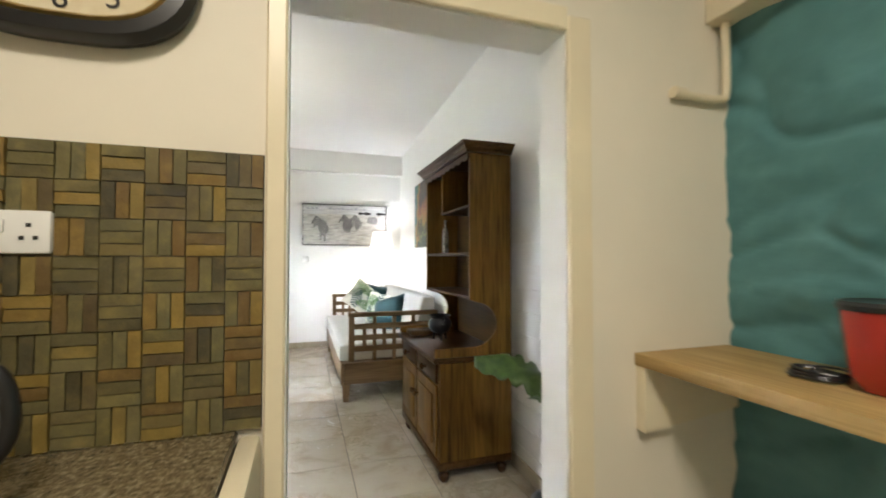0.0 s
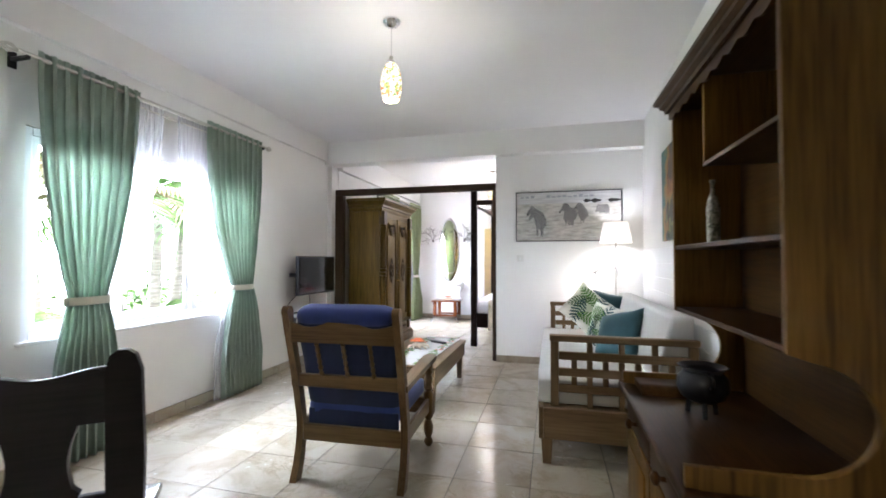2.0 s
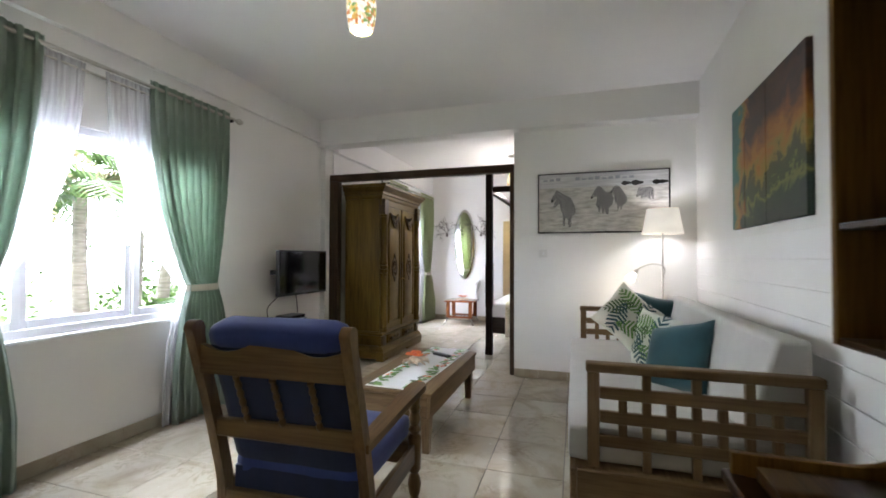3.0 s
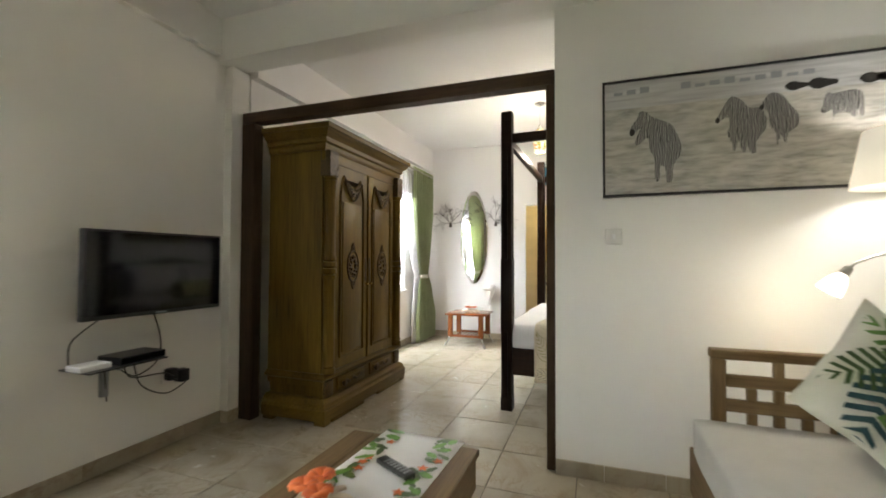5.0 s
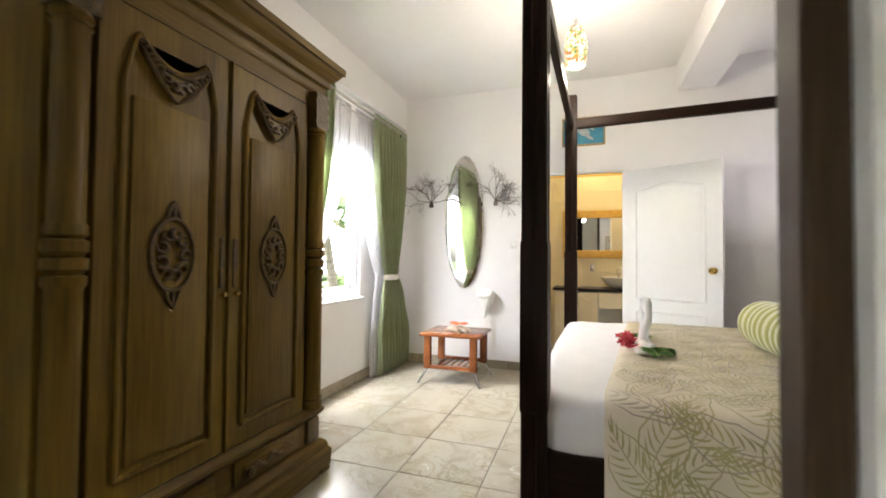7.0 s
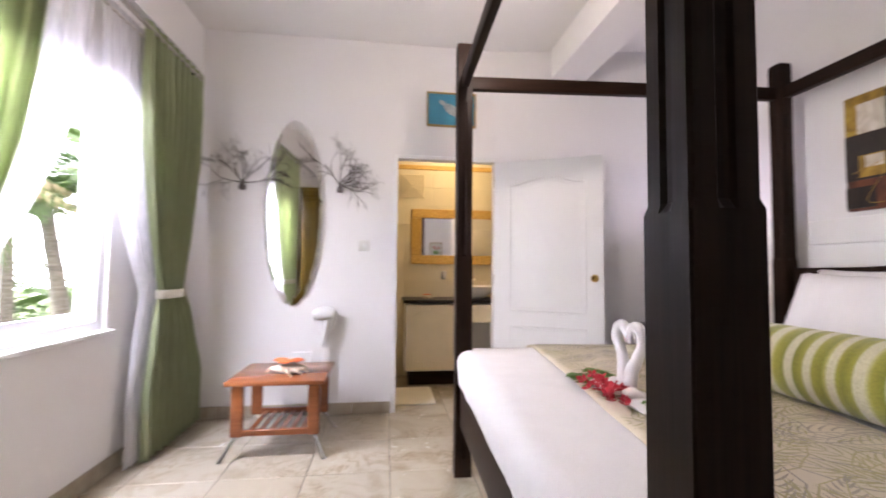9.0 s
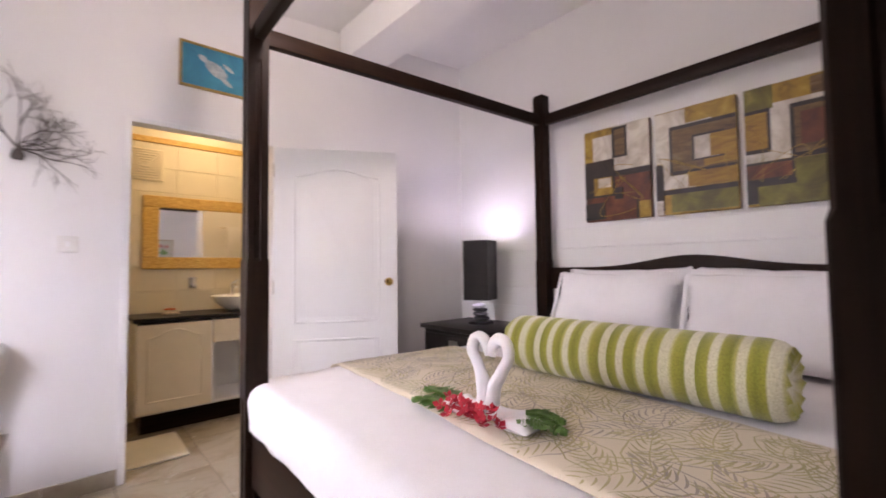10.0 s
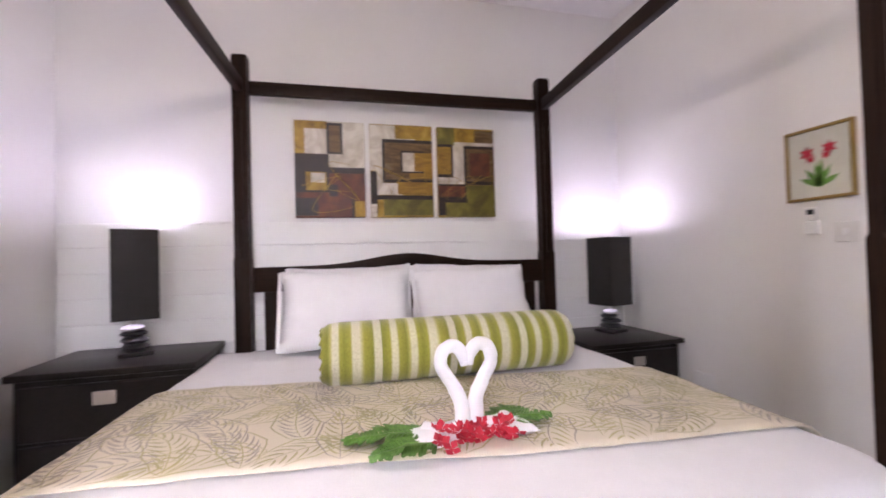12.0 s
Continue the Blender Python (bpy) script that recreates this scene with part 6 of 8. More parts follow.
# ---------------------------------------------------------------- armoire
def armoire():
    a = thing("armoire", pose(0, 0, 0), "tall carved hardwood armoire with two panelled doors", "armoire")
    xf, xb, y0, y1 = -1.72, -2.235, 6.350, 7.605
    part("side_board", boxes((xb, xf - 0.03, y0 + 0.01, y0 + 0.035, 0.26, 2.03)), ARMOIRE, a)
    part("side_board", boxes((xb, xf - 0.03, y1 - 0.035, y1 - 0.01, 0.26, 2.03)), ARMOIRE, a)
    part("carcass", boxes((xb, xf - 0.031, y0 + 0.036, y1 - 0.036, 0.10, 2.03)), ARMOIRE, a)

    def ringed(name, prof, label=""):
        bm = bmesh.new()
        ring_loft(bm, [[(xb, y0 - o, z), (xf + o, y0 - o, z), (xf + o, y1 + o, z), (xb, y1 + o, z)] for o, z in prof])
        return part(name, bm, ARMOIRE_Y, a, label, smooth=30)
    ringed("plinth", [(0.03, 0.03), (0.052, 0.03), (0.055, 0.11), (0.042, 0.125), (0.038, 0.15), (0.025, 0.165), (0.012, 0.175), (0.0, 0.18)], "moulded plinth")
    ringed("waist_moulding", [(0.0, 0.305), (0.012, 0.31), (0.025, 0.325), (0.025, 0.338), (0.008, 0.35), (0.0, 0.36)])
    ringed("cornice", [(0.0, 2.02), (0.006, 2.03), (0.012, 2.055), (0.010, 2.07), (0.028, 2.08), (0.03, 2.11), (0.05, 2.125), (0.07, 2.150), (0.075, 2.162), (0.088, 2.166), (0.09, 2.20), (0.0, 2.20)], "broad stepped cornice")
    for y in (y0 - 0.01, y1 + 0.01):
        for x in (xb + 0.06, xf + 0.006):
            part("foot", boxes((x - 0.05, x + 0.045, y - 0.04, y + 0.04, 0, 0.0295), bevel=0.004), ARMOIRE_Y, a)
    for ya in (y0 + 0.05, y1 - 0.50):
        part("plinth_block", boxes((xf + 0.01, xf + 0.054, ya, ya + 0.45, 0.004, 0.0295), bevel=0.004), ARMOIRE_Y, a)
    # drawer zone and rails
    part("drawer_rail", boxes((xf - 0.03, xf - 0.002, y0, y1, 0.18, 0.305)), ARMOIRE_Y, a)
    part("top_rail", boxes((xf - 0.03, xf - 0.002, y0 + 0.0, y1, 1.945, 2.02)), ARMOIRE_Y, a)
    for i in range(2):
        c = y0 + 0.375 + i * 0.505
        dr = part("drawer", boxes((xf - 0.0018, xf + 0.012, c - 0.205, c + 0.205, 0.195, 0.295), bevel=0.005, seg=2), ARMOIRE_Y, a)
        part("drawer_panel", boxes((xf + 0.0122, xf + 0.022, c - 0.165, c + 0.165, 0.218, 0.272), bevel=0.006, seg=2), ARMOIRE_Y, dr)
        part("drawer_carving", tube(spline([(xf + 0.024, c - 0.13 + 0.26 * k / 12, 0.245 + 0.012 * math.sin(k * 1.3)) for k in range(13)], 48), 0.012, 8, taper=lambda t: 0.6 + 0.5 * abs(math.sin(t * 9))), CARVED, dr)
        part("knob", lathe([(0, 0), (0.01, 0), (0.012, 0.01), (0.022, 0.02), (0.02, 0.034), (0, 0.04)], 14), CARVED, dr).matrix_world = pose(xf + 0.02, c - 0.15, 0.245, 0, 90, 0)
    # quarter columns with carved capitals
    for y in (y0 + 0.058, y1 - 0.058):
        part("corner_column", lathe([(0, 0.36), (0.0511, 0.36), (0.0511, 0.39), (0.0434, 0.40), (0.0511, 0.415), (0.0434, 0.43), (0.0434, 1.05), (0.0511, 1.06), (0.0511, 1.085), (0.0383, 1.09), (0.0536, 1.105), (0.0536, 1.135), (0.0383, 1.14), (0.0536, 1.155), (0.0536, 1.185), (0.0383, 1.19), (0.0511, 1.20), (0.0511, 1.225), (0.0434, 1.235), (0.0434, 1.78), (0.0511, 1.79), (0.0422, 1.80), (0.0536, 1.815), (0.0459, 1.83), (0, 1.83)], 20, (xf + 0.004, y)), ARMOIRE, a)
        cap = bmesh.new()
        box(cap, xf - 0.045, xf + 0.036, y - 0.053, y + 0.053, 1.831, 2.018)
        bmesh.ops.subdivide_edges(cap, edges=cap.edges[:], cuts=9, use_grid_fill=True)
        for v in cap.verts:
            v.co.x += 0.010 * abs(math.sin(v.co.z * 60 + 2 * math.sin(v.co.y * 120))) * (v.co.x > xf)
        part("carved_capital", cap, CARVED, a, "leaf-carved capital")
        part("carved_block", boxes((xf - 0.04, xf + 0.02, y - 0.05, y + 0.05, 0.182, 0.303), bevel=0.01, seg=2), CARVED, a)
    # doors
    for i in range(2):
        a0 = y0 + 0.128 + i * 0.503
        a1 = a0 + 0.497
        d = part("door", boxes((xf - 0.03, xf, a0, a1, 0.362, 1.943), bevel=0.004), ARMOIRE, a)
        b0, b1, z0, z1 = a0 + 0.075, a1 - 0.075, 0.45, 1.865
        def crest(f):
            # two horns at the shoulders and a dip between them
            return z1 - 0.075 + 0.075 * (f / 0.72) ** 2 if f < 0.72 else z1 - 0.16 * ((f - 0.72) / 0.28) ** 1.6
        arch = [(b0 + (b1 - b0) * k / 28, crest(abs(2 * k / 28 - 1))) for k in range(29)]
        outline = [(b0, z0), (b1, z0)] + [(y, z) for y, z in reversed(arch)]
        pts = [(xf + 0.004, y, z) for y, z in outline]
        pts.append(pts[0])
        dense = []
        for p, q in zip(pts, pts[1:]):
            for s in range(6):
                dense.append(Vector(p).lerp(Vector(q), s / 6))
        dense.append(Vector(pts[0]))
        part("panel_moulding", tube(dense, 0.011, 8), ARMOIRE, d)
        part("raised_panel", boxes((xf + 0.0004, xf + 0.009, b0 + 0.028, b1 - 0.028, z0 + 0.028, z1 - 0.205), bevel=0.004, seg=2), ARMOIRE, d)
        cy = (b0 + b1) / 2
        rr = random.Random(4)

        def carve(name, pts, z_off):
            bm = bmesh.new()
            for q in pts:
                tube(q, 0.009, 6, bm, taper=lambda t: 0.5 + 0.6 * math.sin(math.pi * t))
            return part(name, bm, CARVED, d, "carved scrollwork")
        half = (b1 - b0) / 2
        low = [(f / 10, z1 - 0.185 + 0.15 * (abs(f) / 10 / 0.78) ** 1.4 + 0.008 * math.cos(f * 2.4)) for f in range(-8, 9)]
        rim = [(f / 10, crest(abs(f) / 10) - 0.014) for f in range(8, -9, -1)]
        part("carved_shield", slab([(cy + f * half, zz) for f, zz in low + rim], 0, xf + 0.0005, xf + 0.012), ARMOIRE, d, "carved scrolled crest")
        swag = []
        for s in (-1, 1):
            for k in range(5):
                f = 0.09 + 0.155 * k
                r = 0.022 - 0.002 * k
                cx, cz = cy + s * f * half, (crest(f) - 0.014 + z1 - 0.185 + 0.15 * (f / 0.78) ** 1.4) / 2
                swag.append([(xf + 0.019, cx + (r - 0.0016 * q) * math.cos(q * 0.62) * s, cz + (r - 0.0016 * q) * math.sin(q * 0.62)) for q in range(11)])
            swag.append([(xf + 0.018, cy + s * half * f / 12, crest(f / 12) - 0.014) for f in range(10)])
            swag.append([(xf + 0.018, cy + s * half * f / 12, z1 - 0.185 + 0.15 * (f / 12 / 0.78) ** 1.4) for f in range(10)])
        carve("carved_swag", swag, 0)
        med = []
        med.append([(xf + 0.014, cy + 0.082 * math.cos(t), 1.15 + 0.125 * math.sin(t)) for t in [q * 2 * math.pi / 30 for q in range(31)]])
        for k in range(9):
            t = k * 2 * math.pi / 9
            cx, cz = cy + 0.045 * math.cos(t), 1.15 + 0.075 * math.sin(t)
            med.append([(xf + 0.016, cx + 0.018 * math.cos(u), cz + 0.018 * math.sin(u)) for u in [q * 0.6 + t for q in range(10)]])
        for s in (1, -1):
            med.append(spline([(xf + 0.014, cy - 0.03, 1.15 + s * 0.12), (xf + 0.014, cy, 1.15 + s * 0.18), (xf + 0.014, cy + 0.03, 1.15 + s * 0.12)], 12))
            med.append([(xf + 0.014, cy, 1.15 + s * (0.12 + 0.008 * q)) for q in range(9)])
        carve("carved_medallion", med, 0)
        ky = a1 - 0.03 if i == 0 else a0 + 0.03
        part("key_plate", boxes((xf + 0.0003, xf + 0.008, ky - 0.013, ky + 0.013, 1.02, 1.22), bevel=0.004), CARVED, d)
        part("knob", lathe([(0, 0), (0.007, 0), (0.007, 0.012), (0.012, 0.018), (0.01, 0.027), (0, 0.029)], 12), BRASS, d).matrix_world = pose(xf + 0.004, ky, 0.995, 0, 90, 0)
    part("door_strip", boxes((xf + 0.0002, xf + 0.014, y0 + 0.6205, y0 + 0.6345, 0.362, 1.943), bevel=0.003), ARMOIRE, a)
    return a


armoire()


# ---------------------------------------------------------------- four-poster bed
BED = pose(0.484, 8.10, 0, 0, 0, -2.2)
HX, HY = 0.967, 0.94
EY = 0.955                       # half width of the bedding before it turns down
CORNERS = {(-1, -1): (-0.513, 7.139), (-1, 1): (-0.458, 9.039), (1, 1): (1.455, 8.900), (1, -1): (1.432, 7.000)}


def bed():
    b = thing("four_poster_bed", BED, "dark-stained four-poster bed with a canopy frame", "bed")
    h = 0.045
    inv = BED.inverted()
    at = {k: (inv @ Vector((*v, 0))).to_2d() for k, v in CORNERS.items()}

    def section(g, ch, h):
        # a square with a shallow flute in the middle of every side
        q = [(-h + ch, -h), (-0.012, -h), (-0.007, -h + g), (0.007, -h + g), (0.012, -h), (h - ch, -h), (h, -h + ch)]
        out = []
        for r in range(4):
            c, s = (1, 0, -1, 0)[r], (0, 1, 0, -1)[r]
            out += [(u * c - v * s, u * s + v * c) for u, v in q]
        return out
    for k, c in at.items():
        hp, top = (0.0435, 2.415) if k[0] < 0 else (0.041, 2.376)
        block = hp + 0.003
        prof = [[(c.x + u, c.y + v, z) for u, v in section(g, ch, w)] for z, g, ch, w in ((0, 0.0, 0.003, block), (0.10, 0.0, 0.003, block), (0.112, 0.006, 0.005, hp), (0.62, 0.006, 0.005, hp), (0.632, 0.0, 0.003, block),
                (1.20, 0.0, 0.003, block), (1.212, 0.006, 0.005, hp), (2.06, 0.006, 0.005, hp), (2.075, 0.0, 0.003, hp), (top - 0.015, 0.0, 0.003, hp), (top, 0.0, 0.012, hp))]
        part("post", ring_loft(bmesh.new(), prof), DARKWOOD, b, smooth=20)

    def rail(name, k0, k1, z0, z1, half, material, shift=0.0):
        p, q = at[k0], at[k1]
        d = (q - p).normalized()
        n = Vector((-d.y, d.x))
        p, q = p + d * h + n * shift, q - d * h + n * shift
        bm = slab([tuple(p + n * half), tuple(q + n * half), tuple(q - n * half), tuple(p - n * half)], 2, z0, z1, bevel=0.004)
        return part(name, bm, material, b)
    for sy in (-1, 1):
        rail("canopy_rail", (-1, sy), (1, sy), 2.16, 2.235, 0.02, DARKWOOD_X)
        rail("side_rail", (-1, sy), (1, sy), 0.285, 0.50, 0.018, DARKWOOD_X)
    for sx in (-1, 1):
        rail("canopy_rail", (sx, -1), (sx, 1), 2.16, 2.235, 0.02, DARKWOOD_Y)
    rail("foot_rail", (-1, -1), (-1, 1), 0.27, 0.50, 0.018, DARKWOOD_Y)
    rail("headboard_rail", (1, -1), (1, 1), 0.45, 0.58, 0.018, DARKWOOD_Y)
    y0, y1 = at[1, -1].y + h + 0.004, at[1, 1].y - h - 0.004
    wave = [(y0 + (y1 - y0) * i / 50, 1.155 + 0.062 * math.exp(-((i / 50 - 0.5) / 0.17) ** 2)) for i in range(51)]
    bm = slab([(y0, 1.01), *wave, (y1, 1.01)][::-1], 0, HX - 0.022, HX + 0.018, bevel=0.004)
    part("headboard_rail", bm, DARKWOOD_Y, b, "gently arched headboard rail")
    for k in range(7):
        y = y0 + 0.09 + (y1 - y0 - 0.18) * k / 6
        part("headboard_slat", boxes((HX - 0.012, HX + 0.008, y - 0.035, y + 0.035, 0.5805, 1.0095), bevel=0.003), DARKWOOD, b)
    part("slat_base", boxes((-HX + 0.05, HX - 0.03, -HY + 0.04, HY - 0.04, 0.30, 0.33)), DARKWOOD_X, b)
    return b


bed()
single("mattress", soft_box(-HX + 0.03, HX - 0.04, -HY + 0.03, HY - 0.03, 0.331, 0.59, 0.05, 8, 0.002), LINEN, "thick white mattress on the four-poster bed", "mattress", BED, smooth=80)


def duvet():
    bm = bmesh.new()
    nx, ny = 70, 90
    x0, x1 = -HX - 0.10, HX - 0.05
    y0, y1 = -EY - 0.13, EY + 0.13
    rows = []
    top = 0.68
    ring = 0.11

    def place(u, v):
        # distance past the mattress edge bends downwards
        ex, ey = -HX + 0.02 + ring, EY - ring
        dx = max(0.0, ex - u)
        dy = max(0.0, abs(v) - ey)
        d = math.hypot(dx, dy)
        r = 0.075
        px, py, pz = u, v, top
        if d > 0:
            past = max(0.0, d - ring)
            ang = min(math.pi / 2, past / r)
            out = min(d, ring) + r * math.sin(ang)
            drop = r * (1 - math.cos(ang)) + min(0.105, max(0.0, past - r * math.pi / 2))
            nx_, ny_ = -dx / d, math.copysign(dy / d, v) if dy else 0
            px = max(u, ex) + nx_ * out
            py = (math.copysign(min(abs(v), ey), v)) + ny_ * out
            pz = top - drop
        w = 0.006 * noise.noise(Vector((u * 3, v * 3, 1))) + 0.012 * noise.noise(Vector((u * 1.2, v * 1.4, 7))) + 0.0035 * noise.noise(Vector((u * 9, v * 11, 2)))
        fall = max(0.0, d - ring - 0.05)
        if fall > 0:
            tuck = 0.10 * fall - 0.05 * fall * noise.noise(Vector((u * 7, v * 7, 3)))
            px += tuck * dx / d
            py -= math.copysign(tuck * dy / d, v)
        return (px, py, pz + w)
    for i in range(nx + 1):
        u = x0 - 0.16 + (x1 - x0 + 0.16) * i / nx
        rows.append([bm.verts.new(place(u, y0 - 0.14 + (y1 - y0 + 0.28) * j / ny)) for j in range(ny + 1)])
    for a, b in zip(rows, rows[1:]):
        for j in range(ny):
            bm.faces.new((a[j], a[j + 1], b[j + 1], b[j]))
    return bm


dv = solid(single("duvet", duvet(), LINEN, "smooth white duvet tucked over the bed", "duvet", BED, smooth=80), 0.012, -1)


def bed_runner():
    """The patterned band over the bed, hanging down on both long sides; skewed a little."""
    r = thing("bed_runner", BED, "cream bed runner with a woven trailing leaf pattern", "bed runner")
    bm = bmesh.new()
    n, m_ = 16, 90
    L = EY + 0.49

    def surf(s, t, lift):
        v = -L + 2 * L * t
        side = max(-1, min(1, v / HY))
        xc = -0.295 + 0.11 * side
        u = xc + (0.36 + 0.03 * side) * (2 * s - 1)
        ey = EY
        dy = max(0.0, abs(v) - ey)
        rr = 0.084
        ang = min(math.pi / 2, dy / rr)
        py = math.copysign(min(abs(v), ey) + rr * math.sin(ang), v)
        pz = 0.68 - (rr * (1 - math.cos(ang)) + max(0.0, dy - rr * math.pi / 2))
        w = 0.006 * noise.noise(Vector((u * 3, v * 3, 1))) + 0.012 * noise.noise(Vector((u * 1.2, v * 1.4, 7))) + 0.0035 * noise.noise(Vector((u * 9, v * 11, 2)))
        wig = 0.02 * noise.noise(Vector((s * 3, t * 4, 9))) * min(1, dy * 4)
        out = math.sin(ang)
        return Vector((u, py + math.copysign(wig + 0.012 + lift * out, v) if dy > 0.02 else py, pz + w + 0.012 + lift * (1 - out)))
    rows = [[bm.verts.new(surf(i / n, j / m_, 0)) for i in range(n + 1)] for j in range(m_ + 1)]
    for a, b in zip(rows, rows[1:]):
        for i in range(n):
            bm.faces.new((a[i], a[i + 1], b[i + 1], b[i]))
    cl = solid(part("cloth", bm, RUNNER, r, smooth=80), 0.003)
    # trailing leaf sprays, woven proud of the ground
    OLIVE = fabric("olive_weave", (0.40, 0.36, 0.17), 0.2, 300)
    TAUPE = fabric("taupe_weave", (0.37, 0.32, 0.245), 0.2, 300)
    KHAKI = fabric("khaki_weave", (0.45, 0.40, 0.19), 0.2, 300)
    rnd = random.Random(11)
    meshes = {OLIVE: bmesh.new(), TAUPE: bmesh.new(), KHAKI: bmesh.new()}

    def ribbon(bm, pts, w):
        vs = []
        for i, (s, t) in enumerate(pts):
            s1, t1 = pts[min(i + 1, len(pts) - 1)]
            s0, t0 = pts[max(i - 1, 0)]
            ds, dt = (s1 - s0) * 0.70, (t1 - t0) * 2 * L
            ln = math.hypot(ds, dt) or 1
            k = w * math.sin(math.pi * (0.12 + 0.82 * i / (len(pts) - 1)))
            ns, nt_ = -dt / ln * k / 0.70, ds / ln * k / (2 * L)
            vs.append((bm.verts.new(surf(min(0.995, max(0.005, s + ns)), t + nt_, 0.0035)), bm.verts.new(surf(min(0.995, max(0.005, s - ns)), t - nt_, 0.0035))))
        for (a, b), (c, d) in zip(vs, vs[1:]):
            bm.faces.new((a, b, d, c))
    W2, L2 = 0.70, 2 * L

    def leaf_spray(sx, ty, ang, ln, wd, bend, mt, mv):
        """One almond leaf: two outline strokes, a midrib and curved side veins."""
        def at(a, o):
            th = ang + bend * a
            u = ln * (a - 0.5)
            return ((sx + u * math.cos(th) - o * math.sin(th)) / W2, (ty + u * math.sin(th) + o * math.cos(th)) / L2)

        def ok(pts):
            return [q for q in pts if 0.012 < q[0] < 0.988 and 0.006 < q[1] < 0.994]
        for sd in (-1, 1):
            pts = ok([at(k / 10, sd * wd * math.sin(math.pi * (k / 10) ** 0.8) + 0.004 * sd * math.sin(k * 2.0)) for k in range(11)])
            if len(pts) > 3:
                ribbon(meshes[mt], pts, 0.0028)
            for k in range(1, 10):
                a = k / 10.5
                reach = wd * math.sin(math.pi * min(1, a + 0.10) ** 0.8) * 0.80
                pts = ok([at(a + 0.17 * (e / 6) ** 1.7, sd * reach * (0.12 + 0.88 * e / 6)) for e in range(7)])
                if len(pts) > 3:
                    ribbon(meshes[mv], pts, 0.0036)
        pts = ok([at(k / 10, 0.004 * math.sin(k * 0.7)) for k in range(11)])
        if len(pts) > 3:
            ribbon(meshes[mt], pts, 0.0022)
    ty, row = 0.06, 0
    while ty < L2:
        for c in range(4):
            sx = 0.09 + 0.175 * c + (0.08 if row % 2 else 0) + rnd.uniform(-0.02, 0.02)
            ang = 0.7 * math.sin(ty * 2.3 + sx * 3) + (0.7 if (c + row) % 2 else 2.3) + rnd.uniform(-0.3, 0.3)
            mt = rnd.choice((TAUPE, OLIVE, KHAKI))
            leaf_spray(sx, ty + rnd.uniform(-0.025, 0.025), ang, rnd.uniform(0.27, 0.36), rnd.uniform(0.055, 0.075), rnd.uniform(-0.8, 0.8), mt, rnd.choice((KHAKI, TAUPE, OLIVE)))
        ty += 0.112
        row += 1
    for mt, mb in meshes.items():
        part("woven_leaves", mb, mt, cl, "woven trailing leaf lines", smooth=80)
    return r


bed_runner()


def pillow(m, seed, label="plump white pillow against the headboard"):
    p = thing("pillow", m, label, "pillow", "white pillows on the bed")
    part("case", cushion(0.72, 0.46, 0.20, 16, 3.6, seed, 0.010), LINEN, p, smooth=80)
    part("hem", boxes((0.352, 0.372, -0.225, 0.225, -0.004, 0.004), bevel=0.002), LINEN, p)
    return p


pillow(pose(1.26, 8.33, 0.915, 0, -66, 0) @ pose(0, 0, 0, 0, 0, 90), 1)
pillow(pose(1.26, 7.58, 0.910, 0, -66, 0) @ pose(0, 0, 0, 0, 0, 91), 2)
pillow(pose(1.36, 7.60, 0.925, 0, -74, 0) @ pose(0, 0, 0, 0, 0, 88), 5)
pillow(pose(1.36, 8.30, 0.925, 0, -74, 0) @ pose(0, 0, 0, 0, 0, 90), 7)

bl = thing("bolster", pose(0.575, 7.925, 0.806, 0, 0, -1), "green and cream striped bolster cushion", "bolster")
rings = []
nb = 60
for i in range(nb + 1):
    t = i / nb
    y = -0.52 + 1.04 * t
    e = min(1.0, min(t, 1 - t) * 16)
    r = 0.127 * (0.86 + 0.14 * math.sqrt(max(0, 1 - (1 - e) ** 2)))
    ring = []
    for k in range(40):
        a = 2 * math.pi * k / 40
        rr = r * (1 + 0.015 * noise.noise(Vector((math.cos(a), math.sin(a), y * 3))))
        zz = rr * math.sin(a)
        ring.append((rr * math.cos(a) * 1.04, y, zz if zz > -0.112 else -0.112))
    rings.append(ring)
part("cover", ring_loft(bmesh.new(), rings, close_ends=False), STRIPES, bl, smooth=80)
for sy in (-1, 1):
    bm = bmesh.new()
    rg = []
    for f, dy in ((1.0, -0.003), (0.97, 0.007), (0.86, 0.011), (0.6, 0.004), (0.3, -0.008), (0.12, -0.016), (0.06, -0.018)):
        rg.append([(0.1125 * f * math.cos(2 * math.pi * k / 48), sy * (0.52 + dy + 0.005 * (k % 4 - 1.5) * min(1, (1 - f) * 8) * f), max(-0.110, 0.1095 * f * math.sin(2 * math.pi * k / 48))) for k in range(48)])
    ring_loft(bm, rg)
    part("gathered_end", bm, STRIPES, bl, "gathered end with a covered button", smooth=30)
    part("button", lathe([(0, 0), (0.016, 0), (0.013, 0.008), (0, 0.011)], 14), STRIPES, bl).matrix_local = Matrix.Translation((0, sy * 0.502, 0)) @ Matrix.Rotation(radians(-90 * sy), 4, "X")


# towel heart with flowers
def towel_curl(sy):
    pts = spline([(0.02, sy * 0.16, 0.025), (-0.02, sy * 0.10, 0.03), (-0.02, sy * 0.030, 0.05), (-0.01, sy * 0.030, 0.13), (0, sy * 0.062, 0.20), (0, sy * 0.098, 0.262), (0, sy * 0.088, 0.315), (0, sy * 0.048, 0.332), (0, sy * 0.016, 0.30), (0, sy * 0.006, 0.258)], 60)
    return tube(pts, 0.029, 14, taper=lambda t: 1.35 - 0.5 * min(1, t * 2.2) - 0.25 * max(0, t - 0.85) / 0.15)


